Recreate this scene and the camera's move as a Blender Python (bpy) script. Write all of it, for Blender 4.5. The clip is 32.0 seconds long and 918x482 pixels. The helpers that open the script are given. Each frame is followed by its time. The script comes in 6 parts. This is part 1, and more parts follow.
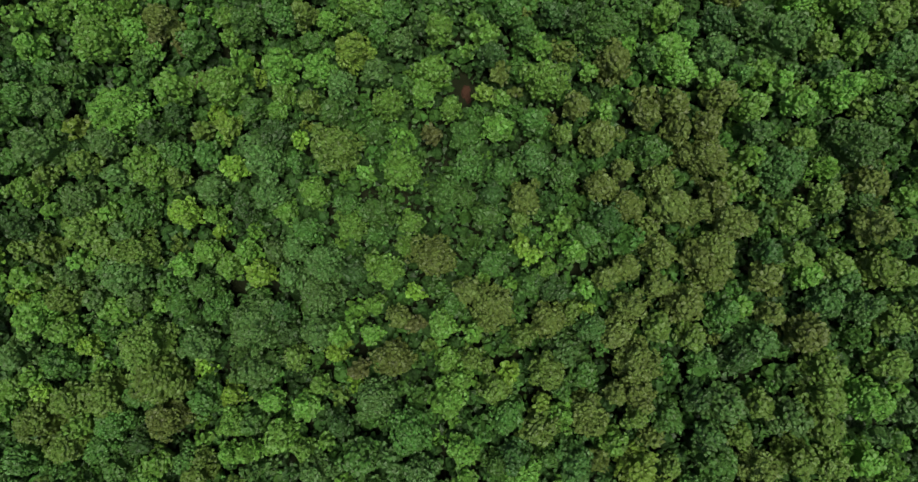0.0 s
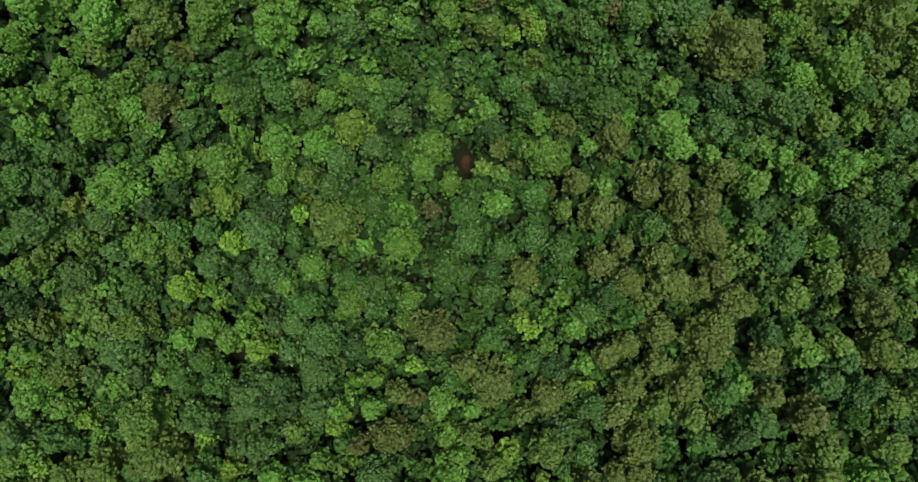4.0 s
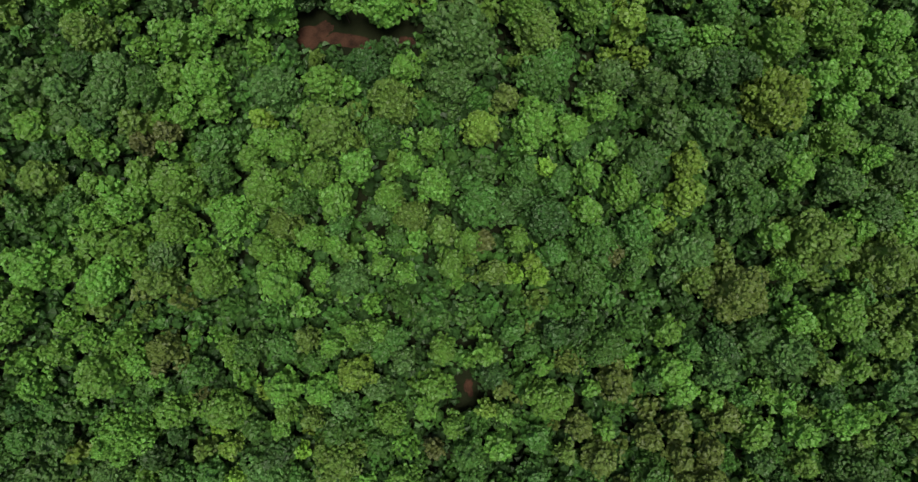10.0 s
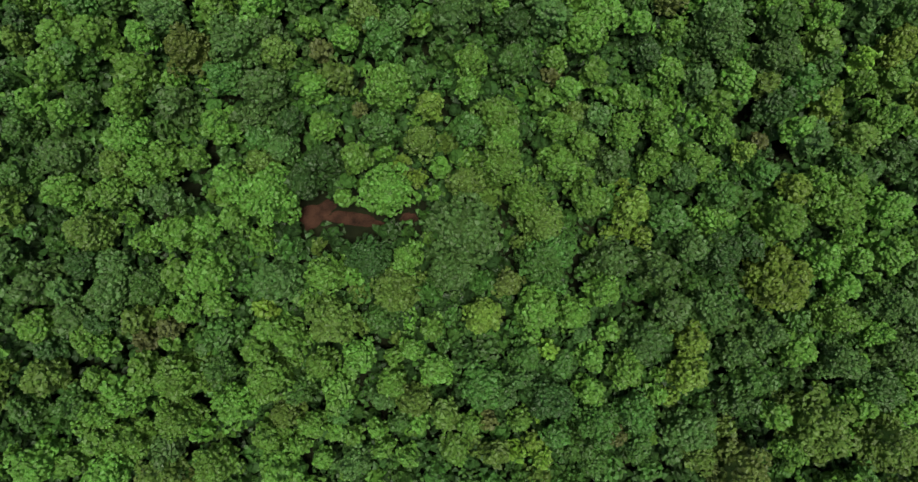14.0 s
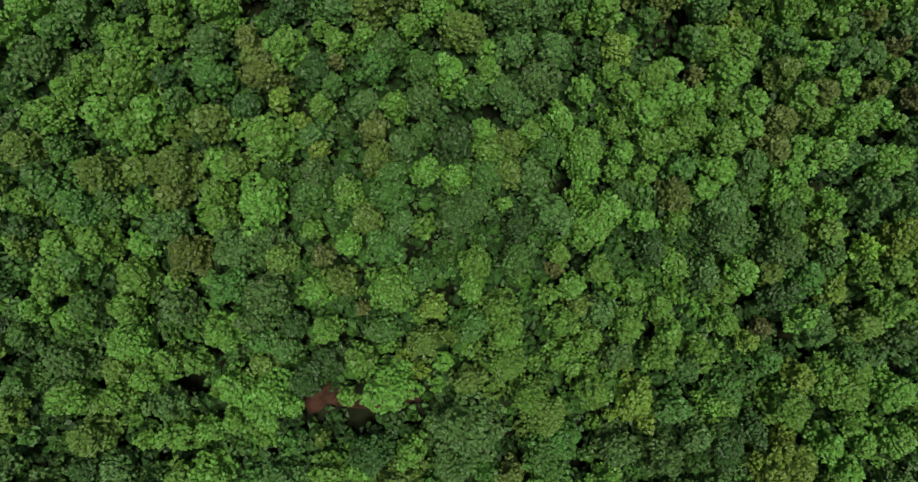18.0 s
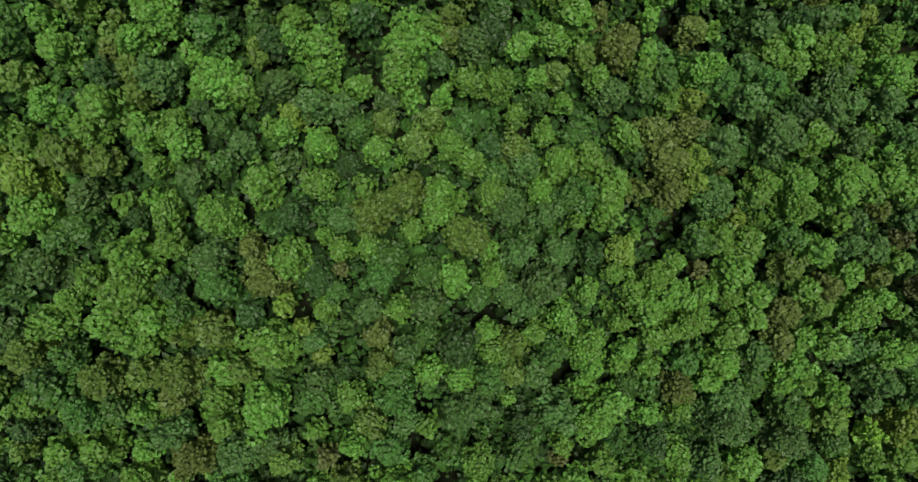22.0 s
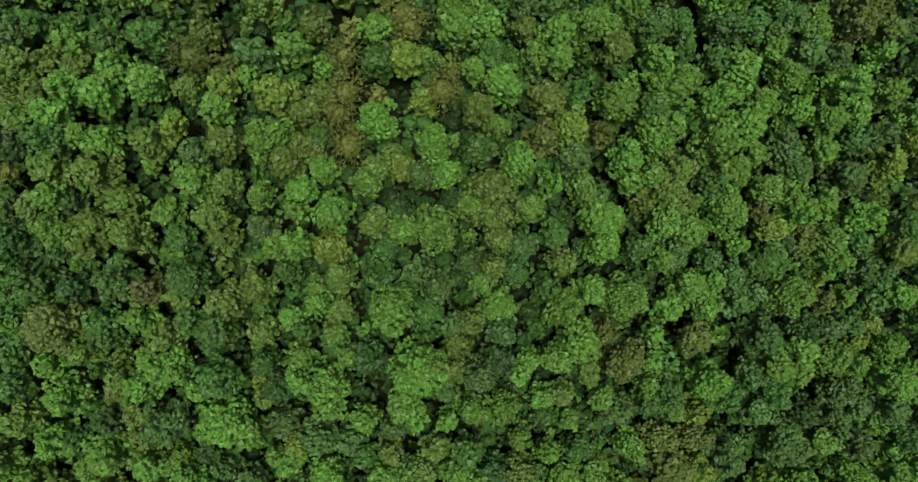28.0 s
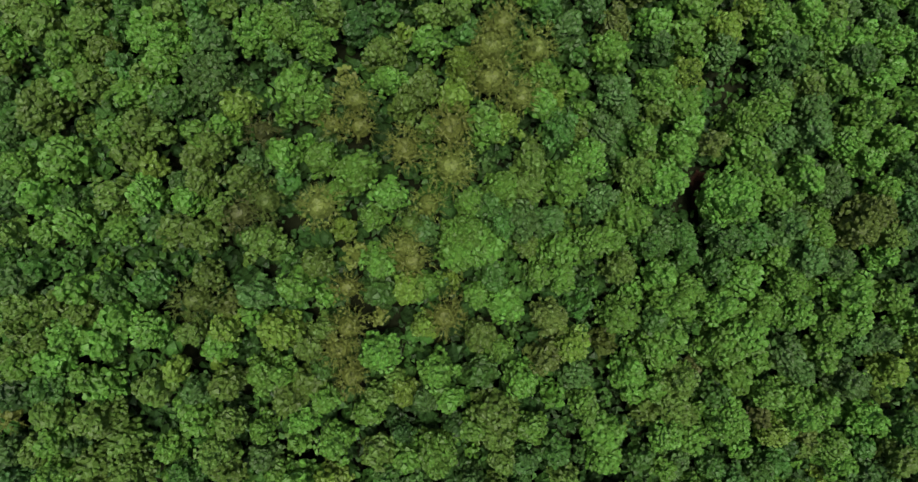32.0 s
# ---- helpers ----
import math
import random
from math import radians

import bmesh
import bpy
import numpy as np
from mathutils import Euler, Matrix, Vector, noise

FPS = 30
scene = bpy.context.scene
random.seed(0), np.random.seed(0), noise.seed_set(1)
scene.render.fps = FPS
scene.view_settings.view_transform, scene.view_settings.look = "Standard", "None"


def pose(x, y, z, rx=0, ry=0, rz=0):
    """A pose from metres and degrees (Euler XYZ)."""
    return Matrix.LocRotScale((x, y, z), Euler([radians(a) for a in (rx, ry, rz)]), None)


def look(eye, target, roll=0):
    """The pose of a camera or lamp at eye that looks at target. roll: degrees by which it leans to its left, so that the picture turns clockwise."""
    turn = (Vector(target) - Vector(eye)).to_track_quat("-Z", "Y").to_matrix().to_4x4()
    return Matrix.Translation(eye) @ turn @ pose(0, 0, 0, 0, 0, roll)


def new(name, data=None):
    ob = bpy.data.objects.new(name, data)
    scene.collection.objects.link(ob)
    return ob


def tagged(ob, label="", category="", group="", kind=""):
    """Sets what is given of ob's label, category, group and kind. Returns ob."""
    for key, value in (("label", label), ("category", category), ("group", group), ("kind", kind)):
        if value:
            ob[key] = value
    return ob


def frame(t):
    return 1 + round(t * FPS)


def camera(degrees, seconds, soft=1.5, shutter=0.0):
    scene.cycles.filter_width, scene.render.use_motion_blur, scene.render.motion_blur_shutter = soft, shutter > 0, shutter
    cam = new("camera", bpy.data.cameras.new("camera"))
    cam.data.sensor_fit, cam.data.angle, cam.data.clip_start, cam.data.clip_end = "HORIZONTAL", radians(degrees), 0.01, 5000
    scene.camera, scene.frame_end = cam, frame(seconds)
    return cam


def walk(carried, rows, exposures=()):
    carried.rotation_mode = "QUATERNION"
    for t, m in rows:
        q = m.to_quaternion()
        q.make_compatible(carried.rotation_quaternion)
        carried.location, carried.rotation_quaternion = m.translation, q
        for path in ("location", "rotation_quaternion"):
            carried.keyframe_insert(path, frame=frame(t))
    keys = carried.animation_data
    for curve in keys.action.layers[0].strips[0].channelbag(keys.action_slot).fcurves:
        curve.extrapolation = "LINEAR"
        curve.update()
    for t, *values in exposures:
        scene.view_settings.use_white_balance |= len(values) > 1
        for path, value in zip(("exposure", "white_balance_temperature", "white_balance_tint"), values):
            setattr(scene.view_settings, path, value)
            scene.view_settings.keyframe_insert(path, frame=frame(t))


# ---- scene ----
cam = camera(70.0, 32.0)
# seconds, metres to the east, metres to the north; the height and the heading stay the same
ROWS = [
    (0.0, 1.65, 0.00),
    (0.5, 1.68, 0.65),
    (1.0, 1.71, 1.66),
    (1.5, 1.73, 2.84),
    (2.0, 1.75, 4.37),
    (2.5, 1.76, 6.22),
    (3.0, 1.77, 8.67),
    (3.5, 1.75, 11.02),
    (5.5, 1.69, 23.05),
    (6.0, 1.61, 26.40),
    (6.5, 1.52, 29.89),
    (7.0, 1.44, 33.50),
    (7.5, 1.36, 37.16),
    (8.0, 1.29, 41.40),
    (8.5, 1.25, 45.22),
    (9.0, 1.22, 49.09),
    (9.5, 1.20, 52.99),
    (10.0, 1.18, 57.46),
    (10.5, 1.16, 60.91),
    (11.0, 1.13, 65.41),
    (11.5, 1.10, 69.40),
    (12.0, 1.06, 73.39),
    (12.5, 0.99, 77.36),
    (13.0, 0.91, 81.91),
    (13.5, 0.81, 85.92),
    (14.0, 0.71, 89.92),
    (14.5, 0.58, 93.96),
    (16.5, 0.40, 110.63),
    (17.0, 0.26, 114.63),
    (17.5, 0.18, 118.76),
    (18.0, 0.13, 123.34),
    (18.5, 0.09, 127.37),
    (19.0, 0.04, 131.37),
    (19.5, -0.03, 135.35),
    (20.0, -0.11, 139.38),
    (20.5, -0.20, 143.41),
    (21.0, -0.31, 148.03),
    (21.5, -0.41, 152.06),
    (22.0, -0.49, 156.07),
    (22.5, -0.57, 160.17),
    (23.0, -0.64, 164.77),
    (23.5, -0.69, 168.21),
    (24.0, -0.73, 172.85),
    (24.5, -0.78, 176.93),
    (25.0, -0.85, 180.94),
    (25.5, -0.97, 184.98),
    (27.5, -1.15, 201.82),
    (28.0, -1.29, 206.44),
    (28.5, -1.39, 209.90),
    (29.0, -1.47, 214.54),
    (29.5, -1.53, 218.60),
    (30.0, -1.58, 222.67),
    (30.5, -1.61, 226.72),
    (31.0, -1.63, 231.39),
    (31.5, -1.64, 235.50),
    (32.0, -1.65, 239.60),
]
EYE = 130.0
walk(cam, [(t, pose(x, y, EYE, -0.114, 0, 0)) for t, x, y in ROWS], [(0, -0.01), (32, -0.10)])

# ---- light: a bright overcast day ----
world = bpy.data.worlds.new("overcast_sky")
scene.world = world
world.use_nodes = True
sky_nodes, sky_links = world.node_tree.nodes, world.node_tree.links
sky = sky_nodes.new("ShaderNodeTexSky")
sky.sky_type, sky.sun_disc = "NISHITA", False
sky.sun_elevation, sky.sun_rotation = radians(85), radians(120)
sky.air_density, sky.dust_density, sky.ozone_density = 1.0, 4.0, 1.0
sky_nodes["Background"].inputs["Strength"].default_value = 0.092
sky_links.new(sky.outputs["Color"], sky_nodes["Background"].inputs["Color"])
sun = new("sun", bpy.data.lights.new("sun", "SUN"))
sun.data.energy, sun.data.angle, sun.data.color = 4.25, radians(20), (1.0, 0.95, 0.84)
sun.matrix_world = look((7.0, -4.0, 92.5), (0, 0, 0))


# ---- materials ----
def shader(name):
    mat = bpy.data.materials.new(name)
    mat.use_nodes = True
    nodes, links = mat.node_tree.nodes, mat.node_tree.links
    return mat, nodes, links, nodes["Principled BSDF"]


def math_node(nodes, links, op, a, b, c=None):
    n = nodes.new("ShaderNodeMath")
    n.operation = op
    for socket, v in zip(n.inputs, (a, b, c)):
        if v is None:
            continue
        if isinstance(v, (int, float)):
            socket.default_value = v
        else:
            links.new(v, socket)
    return n.outputs[0]


def leaves(name, rgb, spread=0.45, hue=0.007, through_light=0.28, rough=0.40):
    """Living foliage: every spray and every tree differs a little in tone, patches of the crown differ too."""
    mat, nodes, links, bsdf = shader(name)
    geo, info = nodes.new("ShaderNodeNewGeometry"), nodes.new("ShaderNodeObjectInfo")
    patch = nodes.new("ShaderNodeTexNoise")
    patch.inputs["Scale"].default_value, patch.inputs["Detail"].default_value = 0.55, 3.0
    links.new(geo.outputs["Position"], patch.inputs["Vector"])
    leaf = math_node(nodes, links, "MULTIPLY_ADD", geo.outputs["Random Per Island"], spread, 1.0 - spread / 2)
    area = math_node(nodes, links, "MULTIPLY_ADD", patch.outputs["Fac"], 0.4, 0.8)
    tree_tone = math_node(nodes, links, "MULTIPLY_ADD", info.outputs["Random"], 0.34, 0.83)
    grain = nodes.new("ShaderNodeTexNoise")
    grain.inputs["Scale"].default_value, grain.inputs["Detail"].default_value, grain.inputs["Roughness"].default_value = 4.6, 3.0, 0.7
    links.new(geo.outputs["Position"], grain.inputs["Vector"])
    speck = math_node(nodes, links, "MULTIPLY_ADD", grain.outputs["Fac"], 1.6, 0.22)
    value = math_node(nodes, links, "MULTIPLY", math_node(nodes, links, "MULTIPLY", leaf, area), math_node(nodes, links, "MULTIPLY", speck, tree_tone))
    turn = math_node(nodes, links, "MULTIPLY_ADD", info.outputs["Random"], 2 * hue, 0.5 - hue)
    turn = math_node(nodes, links, "MULTIPLY_ADD", math_node(nodes, links, "SUBTRACT", geo.outputs["Random Per Island"], 0.5), 0.012, turn)
    hsv = nodes.new("ShaderNodeHueSaturation")
    hsv.inputs["Color"].default_value = (*rgb, 1)
    links.new(turn, hsv.inputs["Hue"])
    links.new(value, hsv.inputs["Value"])
    links.new(hsv.outputs["Color"], bsdf.inputs["Base Color"])
    bsdf.inputs["Roughness"].default_value = rough
    fine = nodes.new("ShaderNodeTexNoise")
    fine.inputs["Scale"].default_value, fine.inputs["Detail"].default_value = 5.5, 2.0
    links.new(geo.outputs["Position"], fine.inputs["Vector"])
    bump = nodes.new("ShaderNodeBump")
    bump.inputs["Strength"].default_value, bump.inputs["Distance"].default_value = 0.8, 0.12
    links.new(fine.outputs["Fac"], bump.inputs["Height"])
    links.new(bump.outputs["Normal"], bsdf.inputs["Normal"])
    bsdf.inputs["Specular IOR Level"].default_value = 0.32
    glow = nodes.new("ShaderNodeBsdfTranslucent")
    lift = nodes.new("ShaderNodeHueSaturation")
    lift.inputs["Hue"].default_value, lift.inputs["Saturation"].default_value, lift.inputs["Value"].default_value = 0.484, 1.12, 1.3
    links.new(hsv.outputs["Color"], lift.inputs["Color"])
    links.new(lift.outputs["Color"], glow.inputs["Color"])
    mix = nodes.new("ShaderNodeMixShader")
    mix.inputs["Fac"].default_value = through_light
    links.new(bsdf.outputs["BSDF"], mix.inputs[1])
    links.new(glow.outputs["BSDF"], mix.inputs[2])
    links.new(mix.outputs["Shader"], nodes["Material Output"].inputs["Surface"])
    return mat


TONES = {
    "lime": leaves("lime_green_leaves", (0.150, 0.290, 0.036), 0.60),
    "bright": leaves("bright_green_leaves", (0.101, 0.228, 0.035), 0.60),
    "green": leaves("mid_green_leaves", (0.061, 0.150, 0.029), 0.60),
    "deep": leaves("deep_green_leaves", (0.040, 0.096, 0.023), 0.60),
    "blue": leaves("cool_green_leaves", (0.058, 0.132, 0.031), 0.60),
    "grey": leaves("dull_green_leaves", (0.070, 0.150, 0.036), 0.60),
    "olive": leaves("olive_leaves", (0.098, 0.176, 0.032), 0.60),
    "tan": leaves("brownish_olive_leaves", (0.100, 0.149, 0.032), 0.60),
    "yellow": leaves("yellowish_green_leaves", (0.127, 0.216, 0.032), 0.60),
    "russet": leaves("russet_leaves", (0.090, 0.112, 0.032), 0.60),
    "straw": leaves("straw_green_needles", (0.150, 0.192, 0.042), 0.34, 0.01, 0.2),
    # undergrowth leaves with the shade under the canopy put into their colour
    "shaded": leaves("shade_darkened_leaves", (0.026, 0.060, 0.016), 0.60),
}

bark, nd, lk, b = shader("grey_brown_bark")
b.inputs["Roughness"].default_value, b.inputs["Specular IOR Level"].default_value = 0.9, 0.1
place = nd.new("ShaderNodeTexCoord")
stretch = nd.new("ShaderNodeMapping")
stretch.inputs["Scale"].default_value = (6.0, 6.0, 0.8)
grain = nd.new("ShaderNodeTexNoise")
grain.inputs["Scale"].default_value, grain.inputs["Detail"].default_value = 2.0, 5.0
ramp = nd.new("ShaderNodeValToRGB")
ramp.color_ramp.elements[0].color, ramp.color_ramp.elements[1].color = (0.035, 0.028, 0.021, 1), (0.11, 0.092, 0.075, 1)
bump = nd.new("ShaderNodeBump")
bump.inputs["Strength"].default_value = 0.6
lk.new(place.outputs["Object"], stretch.inputs["Vector"])
lk.new(stretch.outputs["Vector"], grain.inputs["Vector"])
lk.new(grain.outputs["Fac"], ramp.inputs["Fac"])
lk.new(ramp.outputs["Color"], b.inputs["Base Color"])
lk.new(grain.outputs["Fac"], bump.inputs["Height"])
lk.new(bump.outputs["Normal"], b.inputs["Normal"])


def earth(name, low, high, scale):
    mat, nd, lk, b = shader(name)
    b.inputs["Roughness"].default_value, b.inputs["Specular IOR Level"].default_value = 0.95, 0.05
    big, fine = nd.new("ShaderNodeTexNoise"), nd.new("ShaderNodeTexNoise")
    big.inputs["Scale"].default_value, big.inputs["Detail"].default_value = scale, 4.0
    fine.inputs["Scale"].default_value, fine.inputs["Detail"].default_value = 5.0, 6.0
    geo = nd.new("ShaderNodeNewGeometry")
    lk.new(geo.outputs["Position"], big.inputs["Vector"])
    lk.new(geo.outputs["Position"], fine.inputs["Vector"])
    fac = math_node(nd, lk, "MULTIPLY_ADD", fine.outputs["Fac"], 0.6, math_node(nd, lk, "MULTIPLY_ADD", big.outputs["Fac"], 0.9, -0.25))
    ramp = nd.new("ShaderNodeValToRGB")
    ramp.color_ramp.elements[0].position, ramp.color_ramp.elements[1].position = 0.3, 0.75
    ramp.color_ramp.elements[0].color, ramp.color_ramp.elements[1].color = (*low, 1), (*high, 1)
    lk.new(fac, ramp.inputs["Fac"])
    lk.new(ramp.outputs["Color"], b.inputs["Base Color"])
    bump = nd.new("ShaderNodeBump")
    bump.inputs["Strength"].default_value, bump.inputs["Distance"].default_value = 0.7, 0.12
    lk.new(fine.outputs["Fac"], bump.inputs["Height"])
    lk.new(bump.outputs["Normal"], b.inputs["Normal"])
    return mat


# litter colour near black: the deep shade between crowns is put into it
litter = earth("shade_darkened_litter_soil", (0.006, 0.009, 0.004), (0.017, 0.021, 0.009), 0.25)
red_soil = earth("reddish_bare_soil", (0.016, 0.010, 0.007), (0.066, 0.033, 0.021), 0.5)


# ---- the hillside ----
# the fitted relief of the wood: Chebyshev terms, across the way by along the way
RELIEF = np.array([
    (25.12, 8.96, 1.08, -3.09, -1.75, -0.69, 0.24, 0.07),
    (-4.19, -6.35, 2.09, 0.32, -0.89, 2.57, -1.11, -1.03),
    (-0.62, -2.53, -2.07, 0.94, -2.63, 0.00, 0.00, 0.00),
    (0.65, 2.98, -0.16, 0.00, 0.00, 0.00, 0.00, 0.00),
])


def canopy(x, y):
    """The height of the leafy roof over a place of the plan."""
    u, v = max(-82.0, min(82.0, x)) / 85, (max(-45.0, min(272.0, y)) - 115) / 165
    return float(np.polynomial.chebyshev.chebval2d(u, v, RELIEF))


def ground(x, y):
    return canopy(x, y) - 12.5 + 0.5 * noise.noise((x / 14, y / 14, 0))


def steps(low, high, fine, reach):
    inside = list(np.arange(low, high + 0.1, fine))
    far = [fine * 1.6 ** k for k in range(1, reach)]
    return [low - f for f in reversed(far)] + inside + [high + f for f in far]


def sheet(name, xs, ys, height, mat):
    mesh = bpy.data.meshes.new(name)
    verts = [(x, y, height(x, y)) for y in ys for x in xs]
    n = len(xs)
    faces = [(j * n + i, j * n + i + 1, (j + 1) * n + i + 1, (j + 1) * n + i) for j in range(len(ys) - 1) for i in range(n - 1)]
    mesh.from_pydata(verts, [], faces)
    mesh.polygons.foreach_set("use_smooth", [True] * len(faces))
    mesh.materials.append(mat)
    return new(name, mesh)


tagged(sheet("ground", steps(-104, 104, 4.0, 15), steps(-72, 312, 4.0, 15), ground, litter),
       "sloping forest floor of brown soil and leaf litter, darkened for shade", "ground", kind="structure")


# ---- how a tree grows ----
def on_sphere(rng, n):
    v = rng.normal(size=(n, 3))
    return v / np.linalg.norm(v, axis=1)[:, None]


def unit(v):
    return v / (np.linalg.norm(v, axis=1)[:, None] + 1e-9)


def lobes_of(rng, radius, height, lobe, spread, uneven):
    """Centres and radii of the leafy boughs that make up one crown; the crown's middle is at 0, its top at height."""
    n = max(5, int(spread * (radius / lobe) ** 2))
    k = np.arange(n) + 0.5
    z = 1 - 1.12 * (k / n)
    a = k * 2.39996 + rng.uniform(0, 6.28)
    ring = np.sqrt(np.clip(1 - z * z, 0, 1))
    c = np.stack([ring * np.cos(a), ring * np.sin(a), z], 1) + rng.normal(scale=0.08 + 0.5 * uneven, size=(n, 3))
    squeeze = 1 + uneven * np.sin(2 * a + rng.uniform(0, 6.28)) + 0.8 * uneven * np.sin(3 * a + rng.uniform(0, 6.28))
    c[:, :2] *= squeeze[:, None]
    r = lobe * rng.uniform(0.74, 1.26, n)
    c *= np.stack([radius - r * 0.9, radius - r * 0.9, height - r * 0.9], 1) * rng.uniform(0.95 - uneven, 1.05, n)[:, None]
    heart = np.array([[0, 0, 0.08 * height], [0, 0, 0.90 * height - 0.64 * radius]])
    return np.concatenate([c, heart]), np.append(r, [0.74 * radius, 0.60 * radius])


def tufts(rng, p, out, size, lift, sides):
    """Leafy twig ends: small ragged domes with hanging rims, each on its bough."""
    n, m = len(p), sides
    side = unit(np.cross(out, on_sphere(rng, n)))
    fore = np.cross(out, side)
    q = (size * rng.uniform(0.72, 1.28, n))[:, None]
    a = rng.uniform(0, 6.28, n)[:, None] + (np.arange(m) * 6.2832 / m)[None]

    def ring(wide, high, unrest):
        turn = a + rng.normal(scale=0.5 * unrest, size=(n, m))
        w, h = wide * q * rng.uniform(1 - unrest, 1 + unrest, (n, m)), high * q * rng.uniform(1 - unrest, 1 + unrest, (n, m))
        return p[:, None] + (np.cos(turn) * w)[..., None] * side[:, None] + (np.sin(turn) * w)[..., None] * fore[:, None] + h[..., None] * out[:, None]

    apex = p + out * (lift * q * rng.uniform(0.8, 1.2, (n, 1))) + rng.normal(scale=0.12 * size, size=(n, 3))
    v = np.concatenate([apex[:, None], ring(0.60, 0.62 * lift, 0.42), ring(1.10, -0.40, 0.48)], 1).reshape(-1, 3)
    j = np.arange(m)
    k = (j + 1) % m
    f = np.concatenate([np.stack([np.zeros(m, dtype=int), 1 + j, 1 + k], 1), np.stack([1 + j, 1 + m + j, 1 + k], 1), np.stack([1 + k, 1 + m + j, 1 + m + k], 1)])
    return v, (f[None] + (np.arange(n) * (2 * m + 1))[:, None, None]).reshape(-1, 3)


def wisps(rng, p, out, length, width):
    """Fine twigs that all point away from the crown's middle, each a slender folded blade."""
    n = len(p)
    d = out * np.array([1, 1, 0.45]) + rng.normal(scale=0.42, size=out.shape)
    d /= np.linalg.norm(d, axis=1)[:, None]
    side = np.cross(d, on_sphere(rng, n))
    side /= np.linalg.norm(side, axis=1)[:, None] + 1e-9
    ln = (length * rng.uniform(0.6, 1.4, n))[:, None]
    a, tip = p - d * ln * 0.4, p + d * ln * 0.7
    mid = p + np.array([0, 0, 0.04])
    v = np.stack([a, mid - side * ln * width, tip, mid + side * ln * width], 1)
    f = (np.array([[0, 1, 2], [0, 2, 3]])[None] + (np.arange(n) * 4)[:, None, None]).reshape(-1, 3)
    return v.reshape(-1, 3), f


def shell(c, r, radius, height, rings, around, rng, under):
    """The closed leafy surface under the tufts: it follows the boughs, each ray from the crown's middle ending in the outermost one."""
    dirs = [(0.0, 0.0, 1.0)]
    for i in range(1, rings + 1):
        t = 2.05 * i / rings
        dirs += [(math.sin(t) * math.cos(6.2832 * (j + 0.5 * (i % 2)) / around), math.sin(t) * math.sin(6.2832 * (j + 0.5 * (i % 2)) / around), math.cos(t))
                 for j in range(around)]
    u = np.array(dirs)
    along = u @ c.T
    inside = r[None] ** 2 - (c * c).sum(1)[None] + along ** 2
    far = np.where(inside > 0, along + np.sqrt(np.maximum(inside, 0)), 0).max(1)
    plain = 1 / np.sqrt(u[:, 0] ** 2 / radius ** 2 + u[:, 1] ** 2 / radius ** 2 + u[:, 2] ** 2 / height ** 2)
    far = np.maximum(far - under, plain * 0.3) * rng.uniform(0.94, 1.0, len(u))
    v = u * far[:, None]
    v[:, 2] = np.maximum(v[:, 2], -0.5 * radius)
    f = [(0, 1 + j, 1 + (j + 1) % around) for j in range(around)]
    for i in range(rings - 1):
        for j in range(around):
            p, q = 1 + i * around + j, 1 + i * around + (j + 1) % around
            if i % 2 == 0:
                f += [(p, p + around, q), (q, p + around, q + around)]
            else:
                f += [(p, p + around, q + around), (p, q + around, q)]
    return v, np.array(f)


def mesh_of(name, verts, tris, split, mats):
    """A mesh of triangles: those from split on take the second material."""
    mesh = bpy.data.meshes.new(name)
    mesh.vertices.add(len(verts))
    mesh.vertices.foreach_set("co", np.asarray(verts, dtype=np.float32).ravel())
    mesh.loops.add(3 * len(tris))
    mesh.loops.foreach_set("vertex_index", np.asarray(tris, dtype=np.int32).ravel())
    mesh.polygons.add(len(tris))
    mesh.polygons.foreach_set("loop_start", np.arange(0, 3 * len(tris), 3, dtype=np.int32))
    mesh.polygons.foreach_set("material_index", (np.arange(len(tris)) >= split).astype(np.int32))
    mesh.polygons.foreach_set("use_smooth", np.zeros(len(tris), dtype=bool))
    for m in mats:
        mesh.materials.append(m)
    mesh.update(calc_edges=True)
    mesh.validate()
    return mesh


# shape: bough radius by the crown's, boughs per area, size of a tuft in metres, its lift, tufts per square metre, sides of a tuft, unevenness, height by radius
SHAPES = {
    "round": (0.32, 1.5, 0.35, 0.66, 2.7, 4, 0.05, 1.75),
    "lobed": (0.36, 1.5, 0.38, 0.70, 2.4, 4, 0.10, 2.00),
    "young": (0.36, 1.3, 0.40, 0.95, 2.2, 4, 0.12, 2.10),
    "rough": (0.34, 1.3, 0.36, 0.80, 2.4, 4, 0.15, 1.90),
    "wispy": (0.36, 1.4, 0.26, 0.60, 1.5, 3, 0.12, 1.20),
    "plain": (0.40, 1.2, 0.46, 0.75, 1.4, 3, 0.14, 1.70),
    "shrub": (0.45, 0.9, 0.58, 0.75, 0.34, 3, 0.18, 0.90),
}


